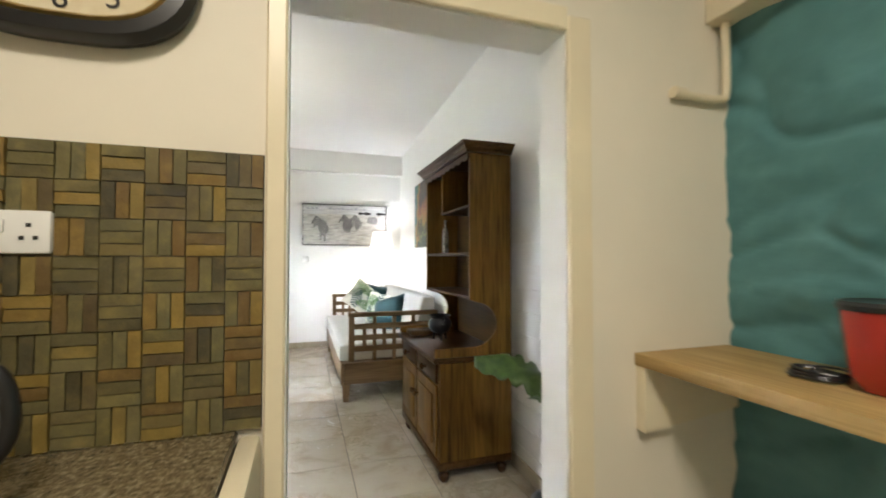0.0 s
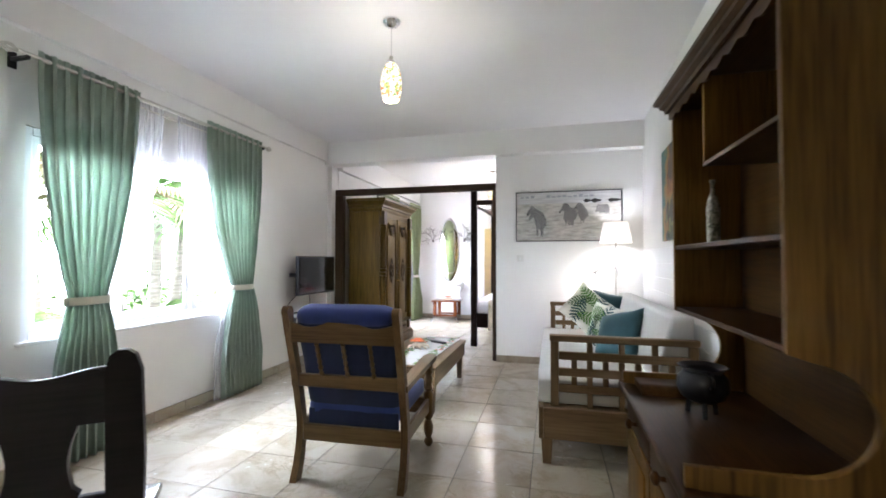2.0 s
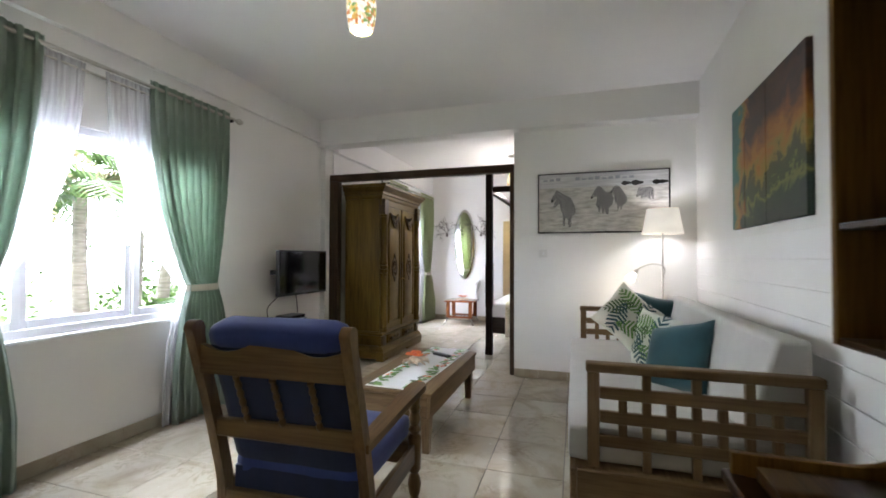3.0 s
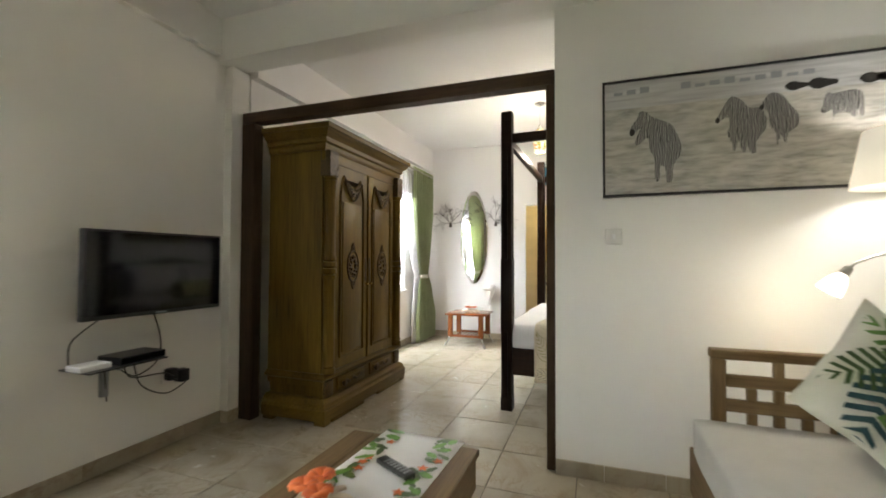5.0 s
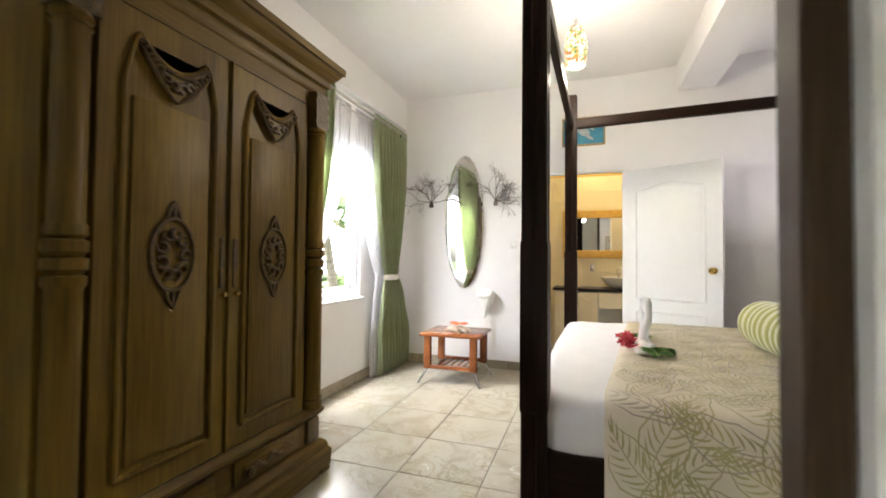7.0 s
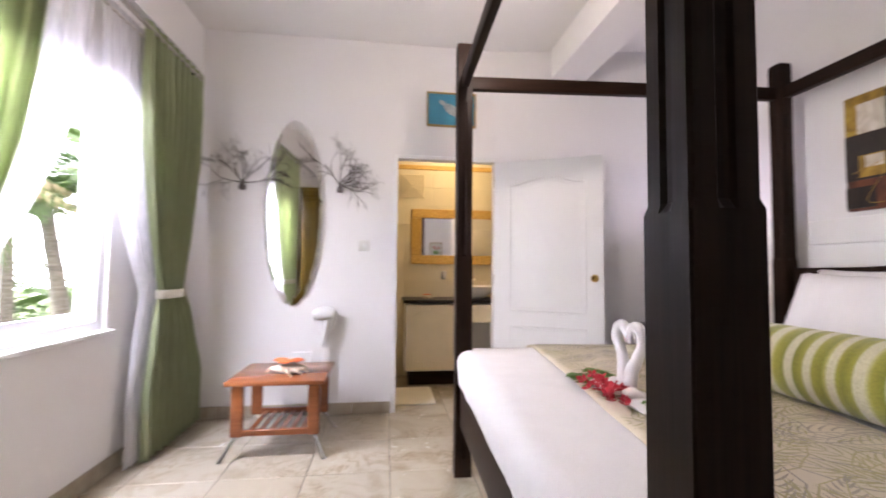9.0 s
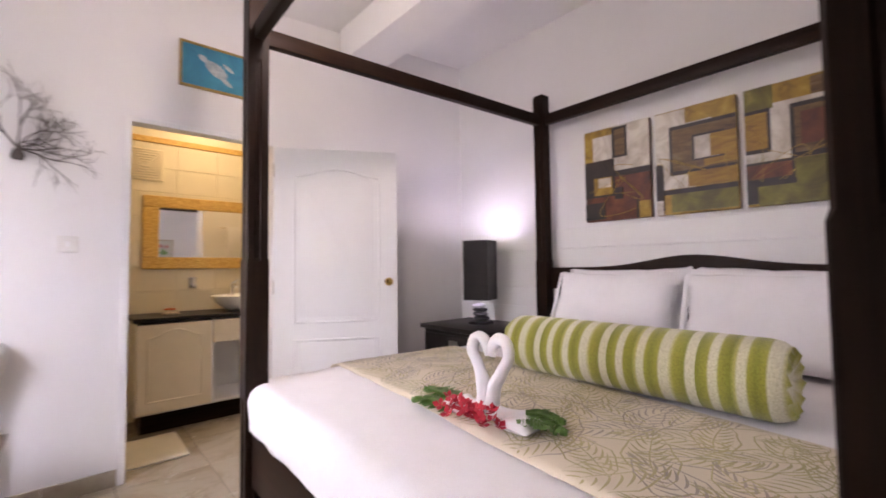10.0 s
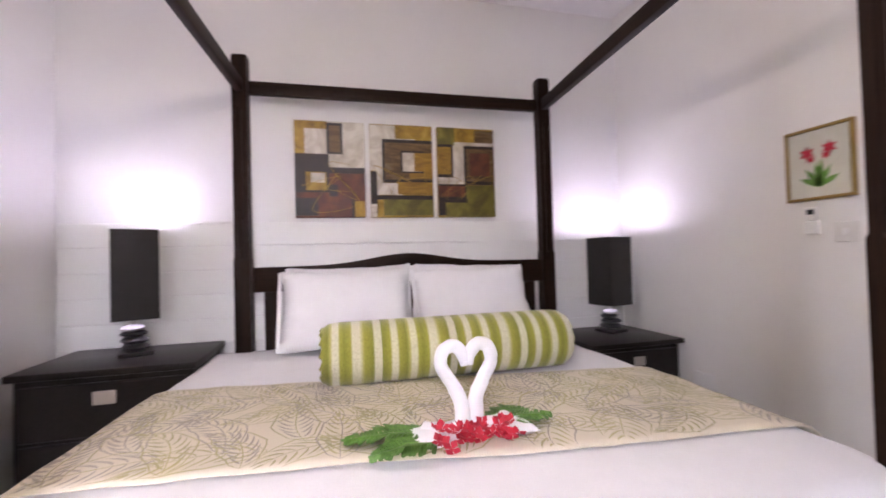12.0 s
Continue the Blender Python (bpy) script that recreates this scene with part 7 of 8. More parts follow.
tw = thing("towel_heart", pose(-0.055, 8.050, 0.690, 0, 0, 2) @ Matrix.Scale(0.75, 4), "two white towels curled into a heart on the bed", "folded towel")
for sy in (-1, 1):
    bm = towel_curl(sy)
    for v in bm.verts:
        v.co += 0.004 * noise.noise_vector(v.co * 26)
    part("towel", bm, TOWEL, tw, smooth=80)
    bm = cushion(0.17, 0.15, 0.05, 8, 3, 3 + sy, 0.006)
    bmesh.ops.translate(bm, vec=(-0.02, sy * 0.17, 0.022), verts=bm.verts[:])
    part("towel_tail", bm, TOWEL, tw, smooth=80)
rnd = random.Random(8)
fc = thing("flower_cluster", pose(-0.135, 8.045, 0.698) @ Matrix.Scale(0.92, 4), "cluster of crimson bougainvillea blooms at the towels", "flowers")
for k in range(34):
    bm = bmesh.new()
    c = Vector((rnd.uniform(-0.05, 0.03), rnd.choice((-0.10, -0.06, 0.0, 0.05, 0.09)) + rnd.uniform(-0.035, 0.035), rnd.uniform(0.008, 0.06)))
    up = Vector((rnd.uniform(-0.8, 0.2), rnd.uniform(-0.5, 0.5), 1)).normalized()
    e1 = up.orthogonal().normalized()
    e2 = up.cross(e1)
    for q in range(4):
        a = q * math.pi / 2 + k
        d = e1 * math.cos(a) + e2 * math.sin(a)
        n = e1 * -math.sin(a) + e2 * math.cos(a)
        s = rnd.uniform(0.018, 0.026)
        p = [c, c + d * s * 0.6 + n * s * 0.5 + up * 0.005, c + d * s * 1.1 + up * 0.012, c + d * s * 0.6 - n * s * 0.5 + up * 0.005]
        bm.faces.new([bm.verts.new(v) for v in p])
    part("bloom", bm, RED_PETAL, fc, smooth=0)


def fern_frond(m, ln, label="green fern frond laid on the bed"):
    fr = thing("fern_frond", m, label, "leaf", "fern fronds on the bed")
    part("stalk", tube([(0, 0, 0.004), (ln * 0.5, 0, 0.020), (ln, 0, 0.006)], 0.002, 6), FERN_DARK, fr)
    rr = random.Random(int(ln * 1000))
    for k in range(20):
        t = 0.08 + 0.90 * k / 19
        for sd in (-1, 1):
            l2 = 0.068 * math.sin(math.pi * (0.30 + 0.68 * t)) ** 0.8 * rr.uniform(0.9, 1.08)
            bm = bmesh.new()
            base = Vector((ln * t, 0, 0.018 - 0.012 * abs(2 * t - 1)))
            d = Vector((0.62, sd, 0.0)).normalized()
            n = Vector((-d.y, d.x, 0)) * 0.0075
            dip = Vector((0, 0, rr.uniform(-0.010, 0.004)))
            lift = Vector((0, 0, 0.006))
            pts = [base - n * 0.6, base + n * 0.6, base + d * l2 * 0.55 + n + lift, base + d * l2 * 0.92 + n * 0.7 + dip, base + d * l2 + dip, base + d * l2 * 0.92 - n * 0.7 + dip, base + d * l2 * 0.55 - n + lift]
            bm.faces.new([bm.verts.new(v) for v in pts])
            part("leaflet", bm, FERN_DARK, fr, smooth=0)
    return fr


fern_frond(pose(-0.070, 8.13, 0.708, 0, 0, 84), 0.26)
fern_frond(pose(-0.105, 8.14, 0.704, 0, 0, 104), 0.19)
fern_frond(pose(-0.060, 8.01, 0.706, 0, 0, -84), 0.22)
fern_frond(pose(-0.035, 7.99, 0.703, 0, 0, -64), 0.16)


# ---------------------------------------------------------------- bedside
def nightstand(m, label):
    n = thing("nightstand", m, label, "nightstand", "nightstands")
    part("top", boxes((-0.31, 0.27, -0.37, 0.37, 0.645, 0.675), bevel=0.006, seg=2), BLACKWOOD, n)
    part("body", boxes((-0.28, 0.26, -0.345, 0.345, 0.07, 0.644), bevel=0.004), BLACKWOOD, n)
    part("plinth", boxes((-0.26, 0.25, -0.33, 0.33, 0, 0.0695)), BLACKWOOD, n)
    for z0, z1 in ((0.40, 0.62), (0.10, 0.385)):
        d = part("drawer", boxes((-0.298, -0.2805, -0.325, 0.325, z0, z1), bevel=0.004), BLACKWOOD, n)
        part("pull_plate", boxes((-0.304, -0.2985, -0.045, 0.045, (z0 + z1) / 2 + 0.02, (z0 + z1) / 2 + 0.075), bevel=0.004), NICKEL, d, "dull metal pull plate")
    return n


nightstand(pose(1.315, 9.40, 0) @ Matrix.Diagonal((0.95, 1, 1.082, 1)), "black wooden nightstand with two drawers")
nightstand(pose(1.27, 6.66, 0) @ Matrix.Diagonal((1, 0.86, 0.965, 1)), "black wooden nightstand tight against the wall")


def bedside_lamp(m):
    l = thing("bedside_lamp", m, "table lamp with a tall black shade on stacked pebbles", "table lamp", "bedside lamps")
    part("base", boxes((-0.075, 0.075, -0.075, 0.075, 0, 0.022), bevel=0.004), BLACKWOOD, l)
    z = 0.022
    for i, (r, h) in enumerate(((0.074, 0.040), (0.066, 0.036), (0.06, 0.034), (0.056, 0.032))):
        bm = lathe([(0, 0), (r * 0.6, 0.002), (r * 0.95, h * 0.35), (r, h * 0.55), (r * 0.8, h * 0.88), (r * 0.4, h), (0, h)], 22)
        bmesh.ops.scale(bm, vec=(1, 0.86, 1), verts=bm.verts[:])
        bmesh.ops.rotate(bm, verts=bm.verts[:], cent=(0, 0, 0), matrix=Matrix.Rotation(i * 0.8, 3, "Z"))
        bmesh.ops.translate(bm, vec=(0.006 * (-1) ** i, 0.004 * i, z), verts=bm.verts[:])
        part("pebble", bm, PEBBLE_TOP if i == 3 else PEBBLE, l)
        z += h - 0.003
    part("stem", tube([(0, 0.008, z - 0.01), (0, 0.008, z + 0.16)], 0.006, 8), CHROME, l)
    s = 0.098
    bm = ring_loft(bmesh.new(), [[(-s, -s, q), (s, -s, q), (s, s, q), (-s, s, q)] for q in (0.185, 0.635)], close_ends=False)
    sh = part("shade", bm, SHADE_BLACK, l, "tall square black cloth shade", smooth=0)
    solid(sh, 0.003)
    bb = part("bulb", lathe([(0, 0.46), (0.018, 0.465), (0.03, 0.51), (0.022, 0.55), (0, 0.56)], 16), BULB, l)
    bb.visible_shadow = False
    return l


bl1 = bedside_lamp(pose(1.31, 9.385, 0.7308, 0, 0, 22))
copy_thing(bl1, pose(1.31, 6.60, 0.652, 0, 0, 14))
single("lamp_cable", tube(spline([(1.36, 6.54, 0.68), (1.42, 6.48, 0.71), (1.48, 6.44, 0.68), (1.52, 6.40, 0.658)], 20), 0.003, 6), BLACK, "thin lamp cable on the nightstand", "cable")

# canvases over the bed, one picture in three panels
INKY = mottled("sooty_paint", [(0.3, (0.008, 0.005, 0.004)), (0.7, (0.030, 0.017, 0.010))], 9, 0.5, 1.5)
UMB = mottled("raw_umber_paint", [(0.3, (0.045, 0.022, 0.007)), (0.55, (0.15, 0.085, 0.025)), (0.8, (0.22, 0.17, 0.10))], 8, 0.5, 2.0, (1, 0.5, 2.2))
OCH = mottled("gold_ochre_paint", [(0.3, (0.17, 0.080, 0.006)), (0.6, (0.34, 0.19, 0.015)), (0.8, (0.46, 0.32, 0.05))], 8, 0.5, 1.5, (1, 0.5, 2.2))
YEL = mottled("ochre_paint", [(0.3, (0.16, 0.085, 0.006)), (0.55, (0.36, 0.22, 0.02)), (0.8, (0.50, 0.36, 0.06))], 7, 0.5, 1.5)
OFF = mottled("ivory_paint", [(0.3, (0.36, 0.30, 0.22)), (0.6, (0.66, 0.62, 0.54))], 6, 0.5, 1.5)
OLV = mottled("olive_paint", [(0.3, (0.055, 0.045, 0.006)), (0.6, (0.16, 0.135, 0.016)), (0.8, (0.30, 0.25, 0.045))], 6, 0.5, 1.5)
RST = mottled("rust_paint", [(0.3, (0.045, 0.012, 0.005)), (0.6, (0.15, 0.038, 0.012)), (0.85, (0.26, 0.11, 0.03))], 6, 0.5, 1.5)


def canvas(yc, w, ground, patches, strokes):
    c = thing("wall_canvas", pose(XH - 0.001, yc, 1.755), "abstract ochre and brown canvas of stacked squares, one of three", "painting", "abstract canvases over the bed")
    part("canvas", boxes((-0.03, 0, -w / 2, w / 2, -0.302, 0.302), bevel=0.002), ground, c)
    for q, (ya, yb, za, zb, mt) in enumerate(patches):
        # ya and yb run from the panel's own left edge, as seen from the bed
        part("painted_patch", boxes((-0.0312 - 0.0005 * q, -0.0304, w / 2 - yb * w, w / 2 - ya * w, -0.302 + za * 0.604, -0.302 + zb * 0.604)), mt, c)
    rr = random.Random(int(yc * 100))
    for k in range(strokes):
        pts = spline([(-0.0355, rr.uniform(-w / 2.1, w / 2.1), rr.uniform(-0.27, 0.05)) for _ in range(4)], 26)
        part("painted_line", tube([Vector((p.x, max(-w / 2.05, min(w / 2.05, p.y)), max(-0.29, min(0.29, p.z)))) for p in pts], 0.0016, 4), YEL, c)
    return c


canvas(8.407, 0.425, RST, [(0, 0.45, 0.66, 1, YEL), (0.14, 0.46, 0.66, 0.92, OFF), (0.45, 1, 0.50, 1, OFF), (0.45, 0.68, 0.66, 0.985, INKY), (0.49, 0.645, 0.68, 0.96, UMB), (0, 0.48, 0.26, 0.655, INKY), (0.15, 0.44, 0.28, 0.47, YEL),
                           (0.22, 0.42, 0.36, 0.46, OFF), (0.48, 1, 0.46, 0.52, INKY), (0, 0.32, 0.02, 0.20, INKY), (0.48, 0.60, 0.22, 0.34, INKY), (0.80, 0.84, 0.0, 0.19, INKY), (0.84, 1, 0.0, 0.17, YEL)], 3)
canvas(7.955, 0.41, YEL, [(0, 0.72, 0.50, 0.99, OFF), (0.40, 1, 0.85, 1, YEL), (0.06, 0.24, 0.24, 0.9, OFF), (0.19, 1, 0.37, 0.84, INKY), (0.225, 1, 0.405, 0.805, UMB), (0.62, 1, 0.42, 0.70, OCH), (0.48, 0.86, 0.48, 0.72, INKY), (0.51, 0.80, 0.495, 0.70, OFF),
                          (0.70, 1, 0.497, 0.70, OCH), (0, 0.10, 0.04, 0.49, INKY), (0.12, 0.50, 0.24, 0.365, OFF), (0.42, 1, 0.245, 0.38, OCH), (0.10, 1, 0.19, 0.235, INKY), (0.2, 1, 0.02, 0.19, OLV), (0, 0.09, 0.0, 0.14, OFF)], 4)
canvas(7.515, 0.40, YEL, [(0, 1, 0.62, 0.84, OFF), (0, 0.30, 0.80, 1, OLV), (0.66, 1, 0.84, 0.98, UMB), (0, 0.27, 0.44, 0.81, INKY), (0, 0.235, 0.475, 0.78, OCH), (0.27, 0.48, 0.37, 0.78, OFF), (0, 0.30, 0.36, 0.44, OFF), (0.46, 1, 0.36, 0.80, INKY), (0.50, 1, 0.40, 0.765, UMB),
                          (0.56, 0.92, 0.46, 0.72, RST), (0, 0.49, 0.20, 0.365, INKY), (0, 0.46, 0.225, 0.345, RST), (0.49, 1, 0.14, 0.355, OLV), (0, 0.5, 0.02, 0.20, INKY), (0.12, 1, 0.0, 0.16, OLV)], 4)


# framed pictures
def framed(name, m, w, h, art, label, category="picture"):
    f_ = thing(name, m, label, category)
    part("picture_frame", boxes((-w / 2, w / 2, -0.022, -0.0005, h / 2 - 0.014, h / 2), (-w / 2, w / 2, -0.022, -0.0005, -h / 2, -h / 2 + 0.014), (-w / 2, -w / 2 + 0.014, -0.022, -0.0005, -h / 2 + 0.0142, h / 2 - 0.0142), (w / 2 - 0.014, w / 2, -0.022, -0.0005, -h / 2 + 0.0142, h / 2 - 0.0142), bevel=0.002), GILT, f_)
    part("print", boxes((-w / 2 + 0.0145, w / 2 - 0.0145, -0.014, -0.001, -h / 2 + 0.0145, h / 2 - 0.0145)), art, f_)
    return f_


tp = framed("sea_picture", pose(-0.375, YF - 0.0005, 2.44), 0.41, 0.285, mottled("sea_blue_print", [(0.3, (0.012, 0.16, 0.27)), (0.7, (0.03, 0.28, 0.40))], 5, 0.4, 1.0), "small turquoise sea picture in a gilt frame")
for k, (cx, cz, r1, r2) in enumerate(((0.0, 0.0, 0.075, 0.04), (-0.075, 0.055, 0.032, 0.018), (0.055, -0.06, 0.05, 0.014), (0.07, 0.03, 0.04, 0.012))):
    part("printed_shape", flat_shape([(cx + (r1 * math.cos(a)) * 0.8 + r2 * math.sin(a) * 0.6, cz - r1 * math.cos(a) * 0.55 + r2 * math.sin(a) * 0.8) for a in [i / 18 * 2 * math.pi for i in range(18)]], -0.0150 - 0.0006 * k), mottled("pale_sea_shape", [(0.3, (0.18, 0.24, 0.26)), (0.7, (0.55, 0.56, 0.55))], 25, 0.5), tp)
of = framed("flower_picture", pose(0.205, YZ1 + 0.0005, 1.555, 0, 0, 180), 0.275, 0.325, mottled("cream_mount_print", [(0.3, (0.55, 0.55, 0.46)), (0.7, (0.66, 0.66, 0.56))], 5, 0.4), "botanical print of red flowers in a gilt frame")
for cx, cz, r, mt in ((-0.045, 0.05, 0.035, RED_PETAL), (0.045, 0.06, 0.034, RED_PETAL), (-0.03, 0.02, 0.02, RED_PETAL), (0.03, 0.03, 0.02, RED_PETAL)):
    part("printed_flower", flat_shape([(cx + r * (1 if i % 2 else 0.5) * math.cos(i * math.pi / 6), cz + r * (1 if i % 2 else 0.5) * math.sin(i * math.pi / 6)) for i in range(12)], -0.0155), mt, of)
for a, ln in ((0.1, 0.12), (-0.12, 0.11), (0.5, 0.10), (-0.6, 0.10), (1.1, 0.09), (-1.1, 0.09)):
    part("printed_leaf", flat_shape([(0.0 + u * math.cos(a) + v * math.sin(a), -0.10 + v * math.cos(a) - u * math.sin(a)) for u, v in ((-0.009, 0), (0.009, 0), (0.013, ln * 0.6), (0, ln), (-0.011, ln * 0.6))], -0.0148), FERN, of)
light_switch(pose(0.115, YZ1, 1.245, 0, 0, 180))
rmt = thing("fan_remote", pose(0.245, YZ1 + 0.0005, 1.30, 0, 0, 180), "white remote control in a wall holder", "remote control")
part("holder", boxes((-0.028, 0.028, -0.022, 0, -0.06, 0.0), bevel=0.004), WHITE, rmt)
part("remote", boxes((-0.022, 0.022, -0.0175, -0.003, 0.001, 0.062), bevel=0.003), WHITE, rmt)
part("display", boxes((-0.014, 0.014, -0.019, -0.0178, 0.03, 0.052)), BLACK, rmt)
skt = thing("wall_socket", pose(0.86, YZ1, 0.42, 0, 0, 180), "white wall socket low beside the nightstand", "socket")
part("plate", boxes((-0.074, 0.074, -0.012, -0.0005, -0.044, 0.044), bevel=0.004), WHITE, skt)

# planked dado behind the bed and along the living room wall
for nm, wall_m, length, tall in (("plank_dado_bedroom", pose(XH, YZ1 + 0.001, 0), 9.862 - YZ1, 0.1355), ("plank_dado_living", pose(right_wall_x(0.72), 0.72, 0, 0, 0, -math.degrees(math.atan(0.042))), 5.45, 0.139)):
    dd = thing(nm, wall_m, "white painted horizontal plank dado", "dado", kind="structure")
    for k in range(10):
        z0 = 0.02 + 0.141 * k
        part("plank", boxes((-0.012, 0.0, 0, length, z0, z0 + tall), bevel=0.002), PLANK, dd, smooth=0)

# ---------------------------------------------------------------- bathroom door
dr = thing("door_1", pose(0.0, YF - 0.02, 0, 0, 0, -29.5), "white moulded panel door standing open", "door", kind="structure")
W, H = 0.835, 2.0
part("leaf", boxes((0.0, W, -0.04, -0.004, 0.008, H), bevel=0.003), WHITE, dr)


def panel_outline(x0, x1, z0, z1, arched):
    if not arched:
        return [(x0, z0), (x1, z0), (x1, z1), (x0, z1)]
    n = 18
    return [(x0, z0), (x1, z0)] + [(x1 + (x0 - x1) * k / n, z1 - 0.055 + 0.055 * (1 - math.cos(2 * math.pi * k / n)) / 2) for k in range(n + 1)]


for x0, x1, z0, z1, arch in ((0.13, W - 0.13, 0.80, 1.86, True), (0.13, W - 0.13, 0.16, 0.68, False)):
    out = panel_outline(x0, x1, z0, z1, arch)
    loop = [Vector((x, -0.0405, z)) for x, z in out]
    loop.append(loop[0].copy())
    dense = []
    for p, q in zip(loop, loop[1:]):
        dense += [p.lerp(q, s / 5) for s in range(5)]
    dense.append(loop[0].copy())
    part("panel_moulding", tube(dense, 0.008, 8), WHITE, dr)
    cx, cz = (x0 + x1) / 2, (z0 + z1) / 2
    part("raised_panel", slab([((x - cx) * 0.86 + cx, (z - cz) * 0.93 + cz) for x, z in out], 1, -0.0430, -0.0395, bevel=0.0015), WHITE, dr)
part("door_handle", lathe([(0, 0), (0.028, 0), (0.028, 0.006), (0.011, 0.01), (0.011, 0.03), (0.022, 0.038), (0.028, 0.052), (0.022, 0.066), (0, 0.07)], 24), BRASS, dr, "round brass knob").matrix_local = Matrix.Translation((W - 0.065, -0.0402, 1.07)) @ Matrix.Rotation(radians(90), 4, "X")
for zz in (0.25, 1.0, 1.8):
    part("hinge", tube([(-0.004, -0.03, zz), (-0.004, -0.03, zz + 0.09)], 0.006, 8), NICKEL, dr)

# ---------------------------------------------------------------- mirror wall
om = thing("oval_mirror", pose(-1.605, YF - 0.0115, 1.56, 0, 0, -2.4), "tall oval wall mirror with a scalloped glass edge", "mirror")
out = [((0.212 + 0.006 * abs(math.sin(13 * a))) * math.cos(a), (0.715 + 0.006 * abs(math.sin(13 * a))) * math.sin(a)) for a in [i / 160 * 2 * math.pi for i in range(160)]]
part("backing", slab(out, 1, -0.012, -0.001), GREY_PLASTIC, om)
bm = bmesh.new()
ring_loft(bm, [[(u * f, y, v * f) for u, v in out] for f, y in ((1.0, -0.0125), (0.995, -0.0145), (0.93, -0.0185), (0.90, -0.0185))], close_ends=False)
part("bevelled_edge", bm, MIRROR, om, "bevelled scalloped glass rim", smooth=20)
part("mirror_plate", slab([(u * 0.90, v * 0.90) for u, v in out], 1, -0.0185, -0.0126), MIRROR, om, smooth=0)


def sea_fan(m, seed, angles):
    s = thing("sea_fan", m, "dark branching dried sea fan fixed to the wall", "wall decoration", "sea fans beside the mirror")
    rr = random.Random(seed)
    part("mount", lathe([(0, 0), (0.022, 0), (0.026, 0.02), (0.016, 0.05), (0, 0.055)], 12), CORAL, s).matrix_local = Matrix.Translation((0, -0.02, -0.055))

    def grow(bm, p, ang, ln, r, depth):
        pts = [Vector(p)]
        a = ang
        for k in range(5):
            a += rr.uniform(-0.22, 0.22)
            q = pts[-1] + Vector((math.cos(a), rr.uniform(-0.18, 0.12), math.sin(a))) * ln / 5
            q.y = min(q.y, -0.008)
            pts.append(q)
        tube(pts, r, 5, bm, taper=lambda t: 1 - 0.45 * t)
        if depth:
            for k in range(rr.choice((2, 3, 3))):
                i = rr.randint(1, 5)
                grow(bm, pts[i], a + rr.uniform(-0.75, 0.75), ln * rr.uniform(0.55, 0.8), r * 0.62, depth - 1)
    for k, deg in enumerate(angles):
        bm = bmesh.new()
        grow(bm, (0, -0.03, 0), radians(deg + rr.uniform(-6, 6)), rr.uniform(0.15, 0.19), 0.0048, 4)
        part("branch", bm, CORAL, s)
    return s


sea_fan(pose(-1.99, YF - 0.001, 1.78), 2, (2, 62, 88, 112, 138, 164))
sea_fan(pose(-1.26, YF - 0.001, 1.78), 5, (-28, 4, 30, 58, 88, 122))
light_switch(pose(-1.065, YF, 1.31), "white double light switch plate by the door")
hd_ = thing("hair_dryer", pose(-1.355, YF - 0.001, 0.515) @ Matrix.Scale(1.22, 4), "white wall-mounted hair dryer with a coiled cord", "hair dryer")
shape = spline([(-0.055, 0, 0.25), (0.03, 0, 0.262), (0.068, 0, 0.235), (0.062, 0, 0.17), (0.035, 0, 0.10), (0.005, 0, 0.07), (-0.03, 0, 0.09), (-0.055, 0, 0.15), (-0.062, 0, 0.21), (-0.055, 0, 0.25)], 40)[:-1]
part("holder", slab([(p.x, p.z) for p in shape], 1, -0.055, 0.0, bevel=0.010), WHITE, hd_)
part("dryer_body", tube(spline([(-0.055, -0.085, 0.212), (0.0, -0.09, 0.222), (0.055, -0.085, 0.214)], 12), 0.036, 18, taper=lambda t: 0.75 + 0.3 * math.sin(math.pi * t)), WHITE, hd_)
part("dryer_grip", tube(spline([(0.03, -0.085, 0.20), (0.012, -0.08, 0.11), (-0.006, -0.065, 0.02)], 12), 0.018, 12, taper=lambda t: 1.1 - 0.3 * t), WHITE, hd_)
part("coiled_cord", tube([(0.015 + 0.014 * math.cos(k * 0.9), -0.05 + 0.014 * math.sin(k * 0.9), 0.0 - 0.0016 * k) for k in range(140)], 0.0035, 5), WHITE, hd_)
part("vent", boxes((-0.045, 0.045, -0.053, -0.0505, 0.18, 0.186), (-0.045, 0.045, -0.053, -0.0505, 0.2, 0.206), (-0.045, 0.045, -0.053, -0.0505, 0.16, 0.166)), GREY_PLASTIC, hd_)
sk2 = thing("wall_socket", pose(-1.52, YF, 0.44), "white double wall socket behind the side table", "socket")
part("plate", boxes((-0.074, 0.074, -0.012, -0.0005, -0.044, 0.044), bevel=0.004), WHITE, sk2)


